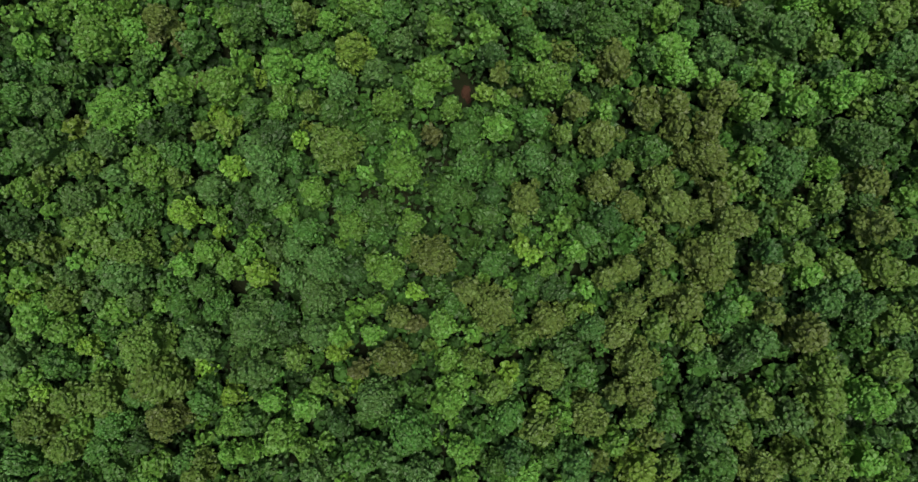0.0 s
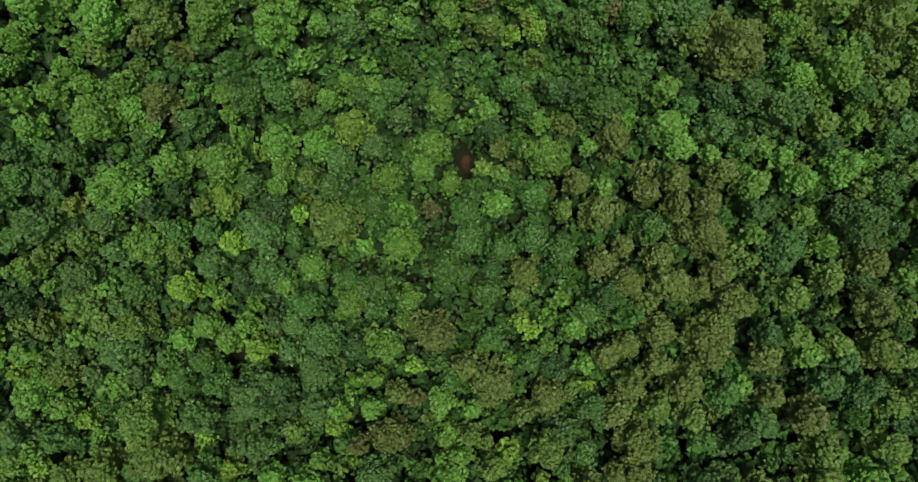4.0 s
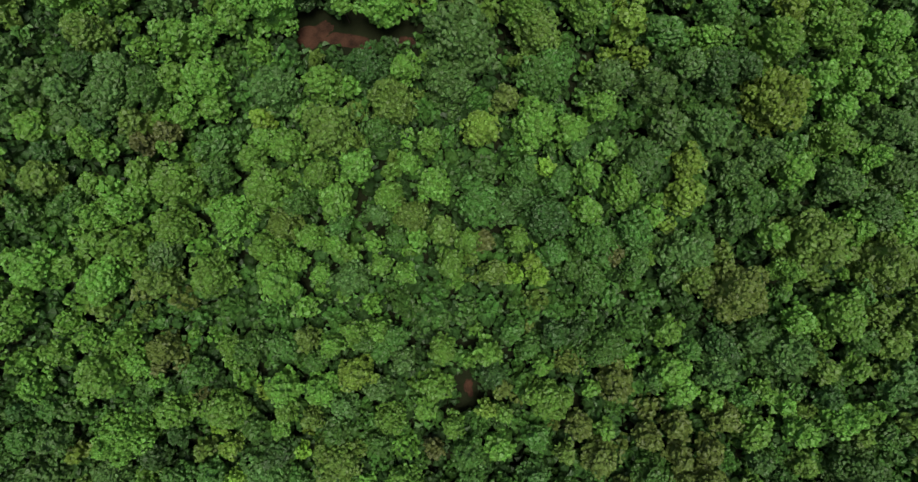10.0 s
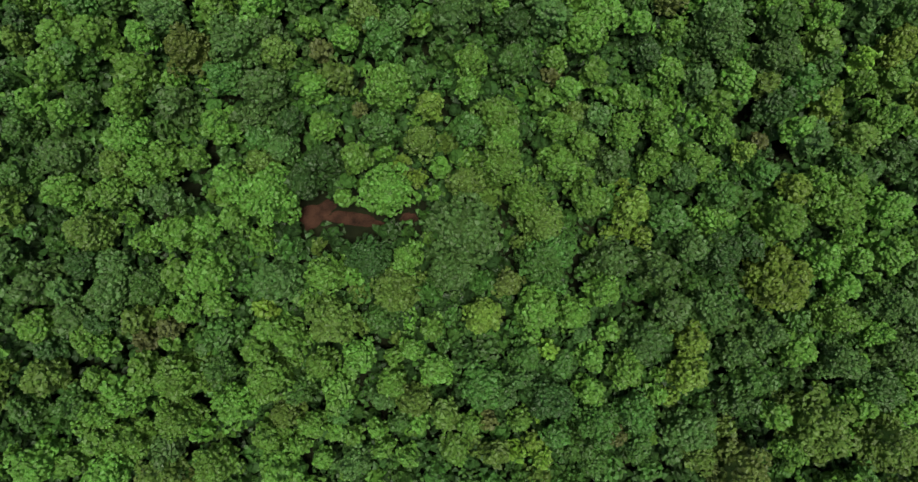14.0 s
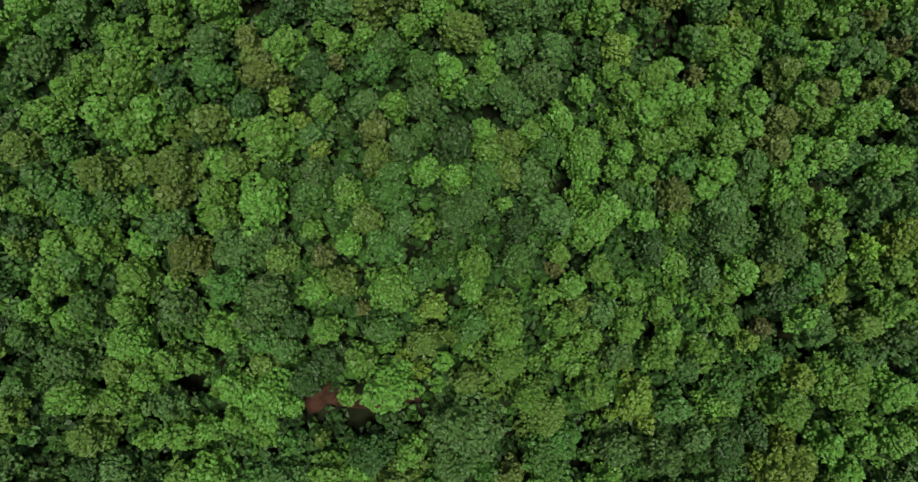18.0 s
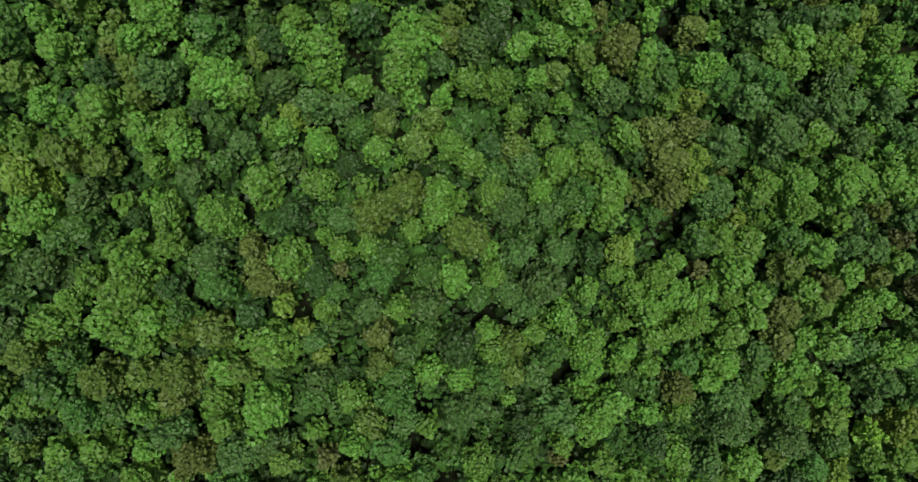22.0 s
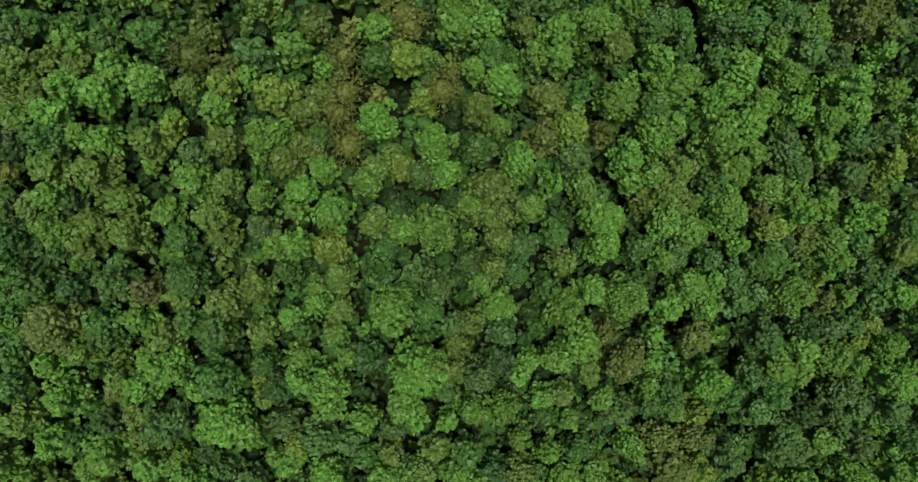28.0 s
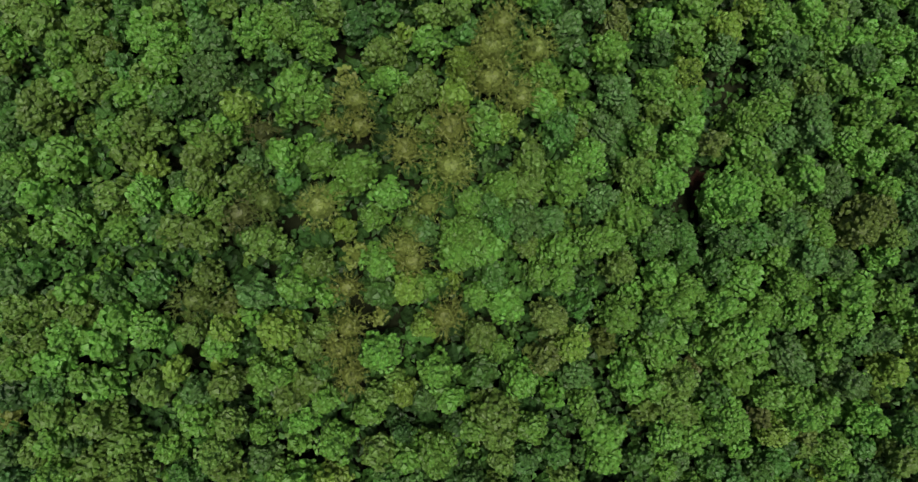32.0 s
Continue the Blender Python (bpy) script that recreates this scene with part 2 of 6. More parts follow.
def crown_mesh(shape, radius, seed):
    lobe, spread, size, lift, dense, points, uneven, tall = SHAPES[shape]
    rng = np.random.default_rng(seed)
    height = radius * tall + 0.6
    lobe = min(max(lobe * radius, 0.75), 1.55)
    c, r = lobes_of(rng, radius, height, lobe, spread, uneven)
    spots, normals = [], []
    for ci, ri in zip(c, r):
        n = int(dense * 4 * math.pi * ri * ri)
        k = np.arange(n) + 0.5
        z = 1 - 2 * k / n
        a = k * 2.39996 + rng.uniform(0, 6.28)
        d = unit(np.stack([np.sqrt(1 - z * z) * np.cos(a), np.sqrt(1 - z * z) * np.sin(a), z], 1) + rng.normal(scale=0.11, size=(n, 3)))
        p = ci + d * (ri * rng.uniform(0.93, 1.06, n))[:, None]
        away = np.linalg.norm(p[:, None, :] - c[None], axis=2) / r[None]
        keep = (np.min(away, axis=1) > 0.91) & (p[:, 2] > -0.42 * radius) & (d[:, 2] > -0.35)
        keep &= rng.uniform(0, 1, n) < np.clip(0.45 + 0.85 * d[:, 2], 0, 1)
        spots.append(p[keep])
        normals.append(d[keep])
    p, d = np.concatenate(spots), np.concatenate(normals)
    whole = unit(p / np.array([radius, radius, height]) ** 2)
    out = unit(d * 0.7 + whole * 0.7 + np.array([0, 0, 0.08]) + rng.normal(scale=0.14 + 0.6 * uneven, size=p.shape))
    v, f = tufts(rng, p, out, size, lift, points)
    if shape == "wispy":
        v2, f2 = wisps(rng, np.repeat(p + whole * 0.2, 5, 0), np.repeat(whole, 5, 0), 1.1, 0.035)
        v, f = np.concatenate([v, v2]), np.concatenate([f, f2 + len(v)])
    rings, around = (3, 6) if shape == "shrub" else (4, 9) if shape == "plain" else (5, 12) if radius < 2.0 else (7, 16) if radius < 3.5 else (9, 22)
    core, cf = shell(c[-2:], r[-2:], radius, height, rings, around, rng, 0.30 * size + 0.06)
    core *= 0.82 if shape in ("shrub", "plain", "wispy") else 1.0
    f = np.concatenate([f, cf + len(v)])
    v = np.concatenate([v, core])
    return mesh_of("crown", v, f, len(f), (TONES["green"],))


def tube(verts, tris, a, b2, ra, rb, sides=6):
    a, b2 = Vector(a), Vector(b2)
    q = (b2 - a).to_track_quat("Z", "Y")
    base = len(verts)
    for end, rad in ((a, ra), (b2, rb)):
        for j in range(sides):
            verts.append(tuple(end + q @ Vector((rad * math.cos(6.2832 * j / sides), rad * math.sin(6.2832 * j / sides), 0))))
    for j in range(sides):
        k = (j + 1) % sides
        tris += [(base + j, base + k, base + sides + k), (base + j, base + sides + k, base + sides + j)]


def trunk_mesh(seed):
    """A tapered trunk with a flared foot and five limbs; the crown's middle is 1 high, radii by the crown's radius of 1 at the limbs' ends."""
    rng = random.Random(seed)
    verts, tris = [], []
    line = [(0, 0, -0.04, 0.058), (0, 0, 0.05, 0.036)]
    x = y = 0.0
    for k in range(1, 5):
        x, y = x + rng.uniform(-0.02, 0.02), y + rng.uniform(-0.02, 0.02)
        line.append((x, y, 0.05 + 0.24 * k, 0.036 - 0.006 * k))
    for p, q in zip(line, line[1:]):
        tube(verts, tris, p[:3], q[:3], p[3], q[3], 5)
    for k in range(5):
        a, z = k * 1.257 + rng.uniform(-0.3, 0.3), rng.uniform(0.55, 0.9)
        elbow = (x + 0.16 * math.cos(a), y + 0.16 * math.sin(a), z + 0.09)
        end = (x + 0.34 * math.cos(a + 0.2), y + 0.34 * math.sin(a + 0.2), z + rng.uniform(0.16, 0.26))
        tube(verts, tris, (x * 0.8, y * 0.8, z), elbow, 0.016, 0.011, 3)
        tube(verts, tris, elbow, end, 0.011, 0.004, 3)
    return mesh_of("trunk", verts, tris, len(tris), (bark,))


SIZES = (1.5, 2.2, 3.0, 4.0, 5.2)
CROWNS = {(s, z): [crown_mesh(s, z, 100 * i + 10 * j + k) for k in range(5 if s == "lobed" and z < 4.5 else 3 if z < 4.5 else 2)]
          for i, s in enumerate(SHAPES) for j, z in enumerate(SIZES) if s not in ("shrub", "plain") or z < 3.5}
TRUNKS = [trunk_mesh(k) for k in range(6)]
KINDS = {
    "round": "tree with a dense rounded crown",
    "lobed": "tree with a billowing crown of many boughs",
    "young": "young tree with star-like sprays of leaves",
    "rough": "tree with a rough ragged crown",
    "wispy": "thin feathery tree with fine twigs showing",
    "plain": "slender tree overtopped by its neighbours",
}


def kind_of(tone, shape, radius):
    if shape != "lobed":
        return {"round": "round_crowned_tree", "young": "young_tree", "rough": "shaggy_tree", "wispy": "feathery_tree", "plain": "slender_tree"}[shape]
    if tone in ("olive", "tan", "russet"):
        return "olive_toned_tree"
    if tone in ("grey", "blue"):
        return "dull_green_tree"
    if tone in ("green", "deep"):
        return "dark_green_tree"
    return "spreading_tree" if radius > 2.8 else "bushy_tree"


WORDS = {"lime": "fresh lime-green", "bright": "bright green", "green": "mid-green", "deep": "deep green", "blue": "cool bluish-green",
         "grey": "dull grey-green", "olive": "olive-green", "tan": "brownish-olive", "yellow": "yellowish-green", "russet": "russet-brown",
         "straw": "straw-coloured", "shaded": "shade-darkened green"}
made = []
CELL = 6.0
tones_at = {}
luck = random.Random(7)


def height_of(x, y, radius):
    """How high over the soil the treetop stands."""
    return 13.6 + 1.1 * (radius - 2.7) * (1 if radius > 2.7 else 1.8)


def tree(x, y, radius, tone="green", shape="round", lift=0.0):
    """One tree with its trunk and crown, standing on the hillside."""
    size = min(SIZES[:3] if shape == "plain" else SIZES, key=lambda z: abs(math.log(z / radius)))
    foot, s = ground(x, y) - 0.1, 1.14 * radius / size
    mesh = luck.choice(CROWNS[shape, size])
    top = height_of(x, y, radius) + luck.uniform(-1.5, 1.3) + lift
    mid = max(top - s * (size * SHAPES[shape][7] + 0.6), 0.5 * radius + 1.0)
    name = kind_of(tone, shape, radius)
    root = new(name)
    root.empty_display_size = 0.5
    root.matrix_world = pose(x, y, foot, 0, 0, luck.uniform(0, 360))
    size_word = "large" if radius > 4 else "small" if radius < 2.3 else "medium-sized"
    tagged(root, f"{size_word} {WORDS[tone]} {KINDS[shape]}", "tree", name.replace("_", " ") + "s of the wood")
    crown = new("crown", mesh)
    stretch = luck.uniform(0.92, 1.08)
    crown.parent, crown.location, crown.scale = root, (0, 0, mid), (s * stretch, s / stretch, s)
    crown.material_slots[0].link = "OBJECT"
    crown.material_slots[0].material = TONES[tone]
    trunk = new("trunk", luck.choice(TRUNKS))
    trunk.parent, trunk.scale = root, (min(mid, radius * 2.2),) * 2 + (mid * 0.97,)
    made.append((x, y, radius))
    tones_at.setdefault((int(x // CELL), int(y // CELL)), []).append(tone)
    return root


# ---- single trees of the canopy ----
# the wood -60 m and more along the way
tree(-54.4, -42.6, 2.1, "bright", "lobed")
tree(-45.4, -42.0, 3.1, "olive", "lobed")
tree(-24.3, -41.2, 2.9, "grey", "lobed")
tree(-59.2, -40.9, 2.9, "green", "lobed")
tree(-4.8, -40.1, 3.0, "blue", "lobed")
tree(-52.5, -40.1, 2.4, "bright", "lobed")
tree(13.1, -39.8, 2.8, "bright", "lobed")
tree(-76.4, -39.5, 2.9, "green", "lobed")
tree(-46.9, -39.5, 2.6, "green", "lobed")
tree(-44.3, -39.3, 1.9, "olive", "rough")
tree(8.3, -38.9, 2.2, "green", "lobed")
tree(37.7, -38.7, 1.9, "olive", "lobed")
tree(-40.0, -38.7, 1.9, "bright", "lobed")
tree(21.4, -38.6, 3.2, "blue", "lobed")
tree(32.0, -38.5, 3.2, "yellow", "lobed")
tree(51.6, -38.4, 2.9, "tan", "lobed")
tree(-15.9, -38.4, 3.4, "green", "lobed")
tree(65.5, -38.2, 2.9, "olive", "rough")
tree(-26.0, -38.0, 2.1, "bright", "lobed")
tree(-63.0, -37.9, 3.2, "green", "lobed")
tree(17.3, -37.7, 2.0, "green", "lobed")
tree(70.6, -37.6, 3.2, "bright", "lobed")
tree(-68.7, -37.1, 3.1, "olive", "lobed")
tree(44.8, -37.1, 3.3, "green", "lobed")
tree(-56.2, -37.1, 2.8, "deep", "lobed")
tree(59.3, -37.0, 3.3, "olive", "lobed")
tree(11.2, -37.0, 2.8, "deep", "lobed")
tree(2.2, -36.8, 2.6, "bright", "lobed")
tree(-30.6, -35.6, 3.4, "bright", "lobed")
tree(28.2, -34.8, 2.4, "bright", "lobed")
tree(-6.8, -34.4, 3.9, "green", "round")
tree(-61.5, -33.8, 3.5, "green", "lobed")
tree(-66.5, -33.5, 2.5, "bright", "young")
tree(-19.8, -33.4, 2.3, "deep", "lobed")
tree(-36.0, -33.2, 2.4, "green", "lobed")
tree(-39.5, -33.2, 2.6, "bright", "lobed")
tree(49.1, -33.1, 2.2, "olive", "lobed")
tree(43.8, -33.0, 2.5, "blue", "lobed")
tree(-74.8, -32.9, 3.8, "olive", "lobed")
tree(15.6, -32.6, 3.3, "olive", "lobed")
tree(-51.4, -32.4, 3.7, "tan", "rough")
tree(63.2, -31.5, 3.0, "olive", "lobed")
tree(10.3, -31.0, 3.2, "green", "lobed")
tree(18.9, -30.5, 2.5, "bright", "rough")
tree(23.8, -30.5, 4.0, "tan", "lobed")
tree(31.9, -30.3, 2.0, "olive", "rough")
tree(-25.7, -30.1, 2.4, "bright", "lobed")
tree(37.1, -30.1, 2.7, "green", "lobed")
tree(56.6, -29.6, 3.2, "grey", "lobed")
tree(-44.8, -29.4, 3.1, "green", "lobed")
tree(-32.1, -29.3, 2.2, "bright", "lobed")
tree(-69.2, -29.1, 2.9, "olive", "lobed")
tree(-40.7, -28.9, 2.1, "lime", "young")
tree(76.6, -28.5, 2.4, "blue", "lobed")
tree(-56.9, -28.5, 3.0, "green", "lobed")
tree(-0.3, -28.5, 3.2, "bright", "lobed")
tree(16.1, -28.4, 1.6, "yellow", "rough")
tree(-13.2, -28.4, 3.6, "grey", "round")
tree(-62.8, -28.2, 4.2, "olive", "lobed")
tree(46.5, -28.0, 3.2, "grey", "lobed")
tree(52.1, -27.6, 2.4, "olive", "lobed")
tree(41.9, -27.0, 2.1, "deep", "lobed")
tree(-78.0, -26.7, 2.6, "bright", "young")
tree(69.6, -26.6, 3.7, "bright", "lobed")
tree(-23.7, -26.6, 2.0, "bright", "lobed")
tree(28.7, -26.6, 2.0, "tan", "lobed")
tree(19.7, -26.4, 1.4, "green", "young")
tree(8.3, -26.3, 2.8, "olive", "lobed")
tree(62.8, -26.2, 3.4, "olive", "lobed")
tree(32.0, -26.0, 3.0, "tan", "lobed")
tree(-52.8, -25.8, 4.3, "olive", "lobed")
tree(1.8, -25.0, 2.5, "bright", "lobed")
tree(-75.1, -24.8, 1.7, "bright", "young")
tree(-35.5, -24.2, 3.2, "grey", "lobed")
tree(10.3, -23.8, 1.8, "lime", "young")
tree(-16.4, -23.5, 1.8, "russet", "rough")
tree(23.4, -23.4, 2.9, "green", "lobed")
tree(17.0, -23.0, 2.9, "olive", "round")
tree(6.5, -22.8, 1.5, "olive", "rough")
tree(-71.6, -22.3, 2.9, "green", "lobed")
tree(63.0, -21.9, 3.2, "olive", "lobed")
tree(-10.2, -21.8, 3.5, "tan", "rough")
tree(-28.9, -21.8, 2.3, "olive", "rough")
tree(3.9, -21.7, 2.1, "olive", "rough")
tree(-0.4, -21.7, 2.3, "bright", "lobed")
tree(32.7, -21.2, 3.6, "tan", "lobed")
tree(-78.1, -21.0, 3.1, "grey", "lobed")
tree(-21.3, -21.0, 2.0, "lime", "young")
tree(43.5, -20.4, 2.2, "green", "lobed")
tree(72.9, -20.3, 3.2, "olive", "lobed")
tree(-56.0, -20.0, 4.6, "olive", "lobed")
# the wood -20 m and more along the way
tree(49.2, -19.8, 2.7, "deep", "lobed")
tree(20.5, -19.6, 3.3, "blue", "lobed")
tree(-66.8, -19.6, 1.9, "lime", "young")
tree(-46.2, -19.1, 3.2, "grey", "lobed")
tree(-30.1, -17.6, 2.3, "deep", "lobed")
tree(-14.4, -17.3, 2.2, "bright", "lobed")
tree(13.2, -17.3, 2.2, "olive", "rough")
tree(-20.3, -17.3, 2.1, "bright", "young")
tree(-24.0, -16.9, 3.0, "grey", "lobed")
tree(52.8, -16.8, 3.3, "blue", "lobed")
tree(41.7, -16.7, 2.4, "olive", "lobed")
tree(-69.6, -16.6, 2.5, "bright", "lobed")
tree(74.8, -16.5, 2.9, "deep", "lobed")
tree(4.3, -16.5, 1.8, "bright", "lobed")
tree(29.1, -16.0, 3.0, "tan", "lobed")
tree(60.1, -15.7, 3.4, "tan", "lobed")
tree(-6.6, -15.6, 1.8, "russet", "rough")
tree(24.8, -15.5, 2.8, "blue", "lobed")
tree(-1.4, -15.4, 2.8, "bright", "lobed")
tree(-35.7, -15.4, 4.7, "grey", "lobed")
tree(35.7, -14.9, 2.4, "olive", "lobed")
tree(17.6, -14.2, 3.2, "tan", "lobed")
tree(-9.2, -14.1, 2.2, "tan", "rough")
tree(-74.9, -13.9, 3.8, "bright", "round")
tree(-31.0, -13.3, 2.4, "deep", "lobed")
tree(72.9, -13.3, 2.6, "olive", "lobed")
tree(-43.1, -12.7, 2.6, "green", "lobed")
tree(47.0, -12.7, 2.9, "green", "lobed")
tree(24.3, -12.7, 1.6, "yellow", "rough")
tree(21.4, -12.7, 2.2, "olive", "rough")
tree(-60.8, -12.6, 3.3, "bright", "lobed")
tree(54.2, -12.6, 2.2, "tan", "lobed")
tree(7.9, -12.4, 4.0, "tan", "lobed")
tree(-14.0, -12.1, 1.8, "bright", "lobed")
tree(-54.1, -12.1, 1.5, "bright", "young")
tree(0.4, -11.8, 2.1, "green", "lobed")
tree(50.7, -11.7, 1.8, "bright", "young")
tree(-49.8, -11.7, 2.6, "green", "lobed")
tree(31.2, -11.5, 2.6, "tan", "lobed")
tree(68.7, -11.2, 2.7, "blue", "lobed")
tree(-57.7, -11.0, 2.3, "grey", "lobed")
tree(40.6, -10.9, 3.3, "tan", "lobed")
tree(-69.9, -10.7, 2.9, "olive", "rough")
tree(63.3, -10.6, 2.7, "blue", "lobed")
tree(-63.7, -10.5, 2.3, "grey", "lobed")
tree(-78.1, -10.3, 1.5, "lime", "young")
tree(-24.3, -9.9, 3.8, "grey", "lobed")
tree(-6.4, -9.8, 1.5, "lime", "young")
tree(3.1, -9.4, 2.5, "tan", "lobed")
tree(-45.5, -8.9, 2.8, "green", "lobed")
tree(24.2, -8.7, 1.6, "bright", "young")
tree(17.9, -8.5, 2.8, "deep", "lobed")
tree(36.4, -8.0, 2.4, "tan", "lobed")
tree(14.6, -7.6, 2.3, "green", "lobed")
tree(-76.4, -6.8, 2.5, "bright", "lobed")
tree(-29.5, -6.8, 2.4, "grey", "lobed")
tree(67.4, -6.7, 2.3, "blue", "lobed")
tree(27.9, -6.6, 2.3, "tan", "lobed")
tree(-35.0, -6.4, 2.5, "lime", "young")
tree(-59.7, -6.4, 4.0, "grey", "lobed")
tree(45.4, -6.2, 3.1, "tan", "lobed")
tree(75.8, -6.1, 2.1, "olive", "lobed")
tree(-17.6, -6.1, 2.5, "deep", "lobed")
tree(60.8, -6.0, 2.2, "bright", "lobed")
tree(53.6, -5.9, 2.5, "tan", "lobed")
tree(-11.3, -5.8, 2.8, "bright", "lobed")
tree(17.5, -5.8, 2.1, "bright", "lobed")
tree(-68.5, -5.7, 2.9, "grey", "lobed")
tree(31.3, -5.1, 2.6, "tan", "lobed")
tree(-40.9, -4.8, 2.4, "bright", "lobed")
tree(72.3, -4.8, 3.2, "olive", "lobed")
tree(-49.1, -4.8, 2.2, "bright", "lobed")
tree(-14.4, -4.4, 1.7, "bright", "young")
tree(7.6, -4.3, 2.5, "green", "lobed")
tree(-23.0, -4.3, 3.7, "grey", "lobed")
tree(-63.7, -4.2, 1.6, "bright", "lobed")
tree(65.7, -4.0, 2.4, "olive", "lobed")
tree(-66.3, -3.8, 1.7, "bright", "young")
tree(-2.9, -3.2, 3.9, "tan", "rough")
tree(42.6, -3.1, 2.5, "tan", "lobed")
tree(14.8, -2.9, 1.6, "lime", "young")
tree(58.5, -2.6, 2.4, "olive", "lobed")
tree(-37.8, -2.3, 2.2, "bright", "lobed")
tree(-32.3, -2.3, 2.4, "grey", "lobed")
tree(-44.9, -2.2, 2.6, "bright", "lobed")
tree(-57.4, -2.2, 3.5, "olive", "lobed")
tree(54.1, -2.1, 2.2, "deep", "lobed")
tree(37.1, -2.1, 2.8, "tan", "lobed")
tree(46.5, -2.0, 3.8, "tan", "lobed")
tree(22.6, -1.7, 2.3, "bright", "lobed")
tree(-28.3, -1.7, 2.6, "grey", "lobed")
tree(-72.2, -1.6, 2.5, "olive", "lobed")
tree(-62.2, -1.3, 2.3, "olive", "lobed")
tree(13.0, -1.1, 1.7, "lime", "young")
tree(-8.5, -1.1, 1.9, "bright", "young")
tree(24.2, 0.8, 2.3, "green", "lobed")
tree(-13.9, 0.8, 1.9, "green", "young")
tree(-26.5, 1.5, 3.0, "green", "lobed")
tree(-59.3, 1.5, 2.1, "grey", "lobed")
tree(-65.1, 2.0, 3.4, "olive", "lobed")
tree(-75.3, 2.2, 2.7, "deep", "lobed")
tree(71.1, 2.3, 3.0, "tan", "lobed")
tree(-17.9, 2.6, 2.7, "bright", "lobed")
tree(49.0, 2.9, 3.5, "tan", "lobed")
tree(-7.1, 3.1, 2.2, "bright", "lobed")
tree(20.2, 3.1, 1.7, "bright", "young")
tree(28.0, 3.5, 2.9, "deep", "rough")
tree(12.7, 3.6, 1.9, "olive", "rough")
tree(6.4, 4.1, 2.5, "green", "lobed")
tree(58.7, 4.3, 2.9, "olive", "lobed")
tree(54.9, 4.4, 1.7, "blue", "young")
tree(-43.8, 4.6, 1.9, "bright", "young")
tree(-48.1, 4.6, 2.6, "lime", "round")
tree(-55.6, 4.7, 2.8, "green", "lobed")
tree(-61.7, 4.7, 1.7, "bright", "young")
tree(42.9, 5.0, 2.6, "tan", "lobed")
tree(-13.4, 5.2, 3.1, "green", "lobed")
tree(-30.4, 5.3, 2.0, "bright", "young")
tree(38.8, 5.9, 3.4, "tan", "lobed")
tree(31.5, 6.0, 3.2, "tan", "lobed")
tree(-18.7, 6.2, 2.6, "green", "lobed")
tree(-37.4, 6.4, 2.6, "deep", "lobed")
tree(70.6, 6.9, 2.0, "blue", "lobed")
tree(-65.6, 7.0, 3.6, "grey", "lobed")
tree(64.3, 7.2, 2.7, "olive", "lobed")
tree(77.4, 7.3, 1.6, "bright", "young")
tree(2.8, 7.6, 1.9, "green", "lobed")
tree(13.6, 7.6, 2.9, "tan", "lobed")
tree(46.0, 7.9, 2.3, "tan", "lobed")
tree(-0.8, 8.2, 3.3, "green", "lobed")
tree(-33.2, 8.3, 2.9, "grey", "lobed")
tree(7.5, 8.4, 2.3, "deep", "lobed")
tree(-24.9, 8.8, 2.8, "bright", "lobed")
tree(-73.2, 8.9, 2.6, "bright", "lobed")
tree(-43.4, 9.3, 3.0, "grey", "lobed")
tree(71.6, 9.5, 3.3, "tan", "rough")
tree(27.2, 9.6, 2.9, "tan", "lobed")
tree(52.9, 9.9, 1.6, "olive", "rough")
tree(37.1, 10.7, 2.6, "tan", "lobed")
tree(-70.7, 11.0, 1.9, "olive", "rough")
tree(-49.2, 11.4, 1.9, "olive", "rough")
tree(-59.2, 11.6, 2.5, "grey", "lobed")
tree(20.2, 11.7, 2.7, "green", "lobed")
tree(57.9, 12.2, 4.0, "blue", "round")
tree(9.5, 12.3, 2.4, "green", "lobed")
tree(-15.6, 12.4, 1.5, "bright", "young")
tree(31.0, 12.5, 2.1, "tan", "lobed")
tree(-8.7, 12.9, 3.3, "bright", "round")
tree(-53.4, 13.0, 3.4, "bright", "round")
tree(-39.6, 13.4, 2.2, "lime", "young")
tree(-75.6, 13.4, 2.4, "green", "lobed")
tree(-64.5, 13.5, 2.3, "olive", "lobed")
tree(3.3, 13.6, 2.9, "green", "lobed")
tree(-28.4, 13.9, 1.7, "green", "round")
tree(14.9, 14.1, 2.9, "blue", "lobed")
tree(53.0, 14.3, 1.8, "bright", "young")
tree(44.8, 14.4, 3.5, "tan", "lobed")
tree(-34.0, 15.0, 3.9, "grey", "lobed")
tree(41.9, 15.0, 2.1, "tan", "lobed")
tree(-48.6, 15.1, 2.7, "green", "lobed")
tree(-43.5, 15.2, 2.5, "green", "lobed")
tree(35.6, 15.6, 3.0, "green", "lobed")
tree(-71.6, 16.2, 4.3, "grey", "lobed")
tree(70.6, 16.5, 4.8, "blue", "lobed")
tree(-60.0, 17.0, 2.9, "grey", "lobed")
tree(-21.1, 17.1, 4.4, "olive", "round")
tree(62.0, 17.7, 2.2, "olive", "lobed")
tree(26.8, 18.3, 3.2, "tan", "lobed")
tree(-27.8, 18.7, 1.5, "lime", "young")
tree(2.8, 18.7, 2.9, "green", "lobed")
tree(53.4, 18.7, 2.2, "blue", "lobed")
tree(20.3, 19.0, 1.9, "olive", "rough")
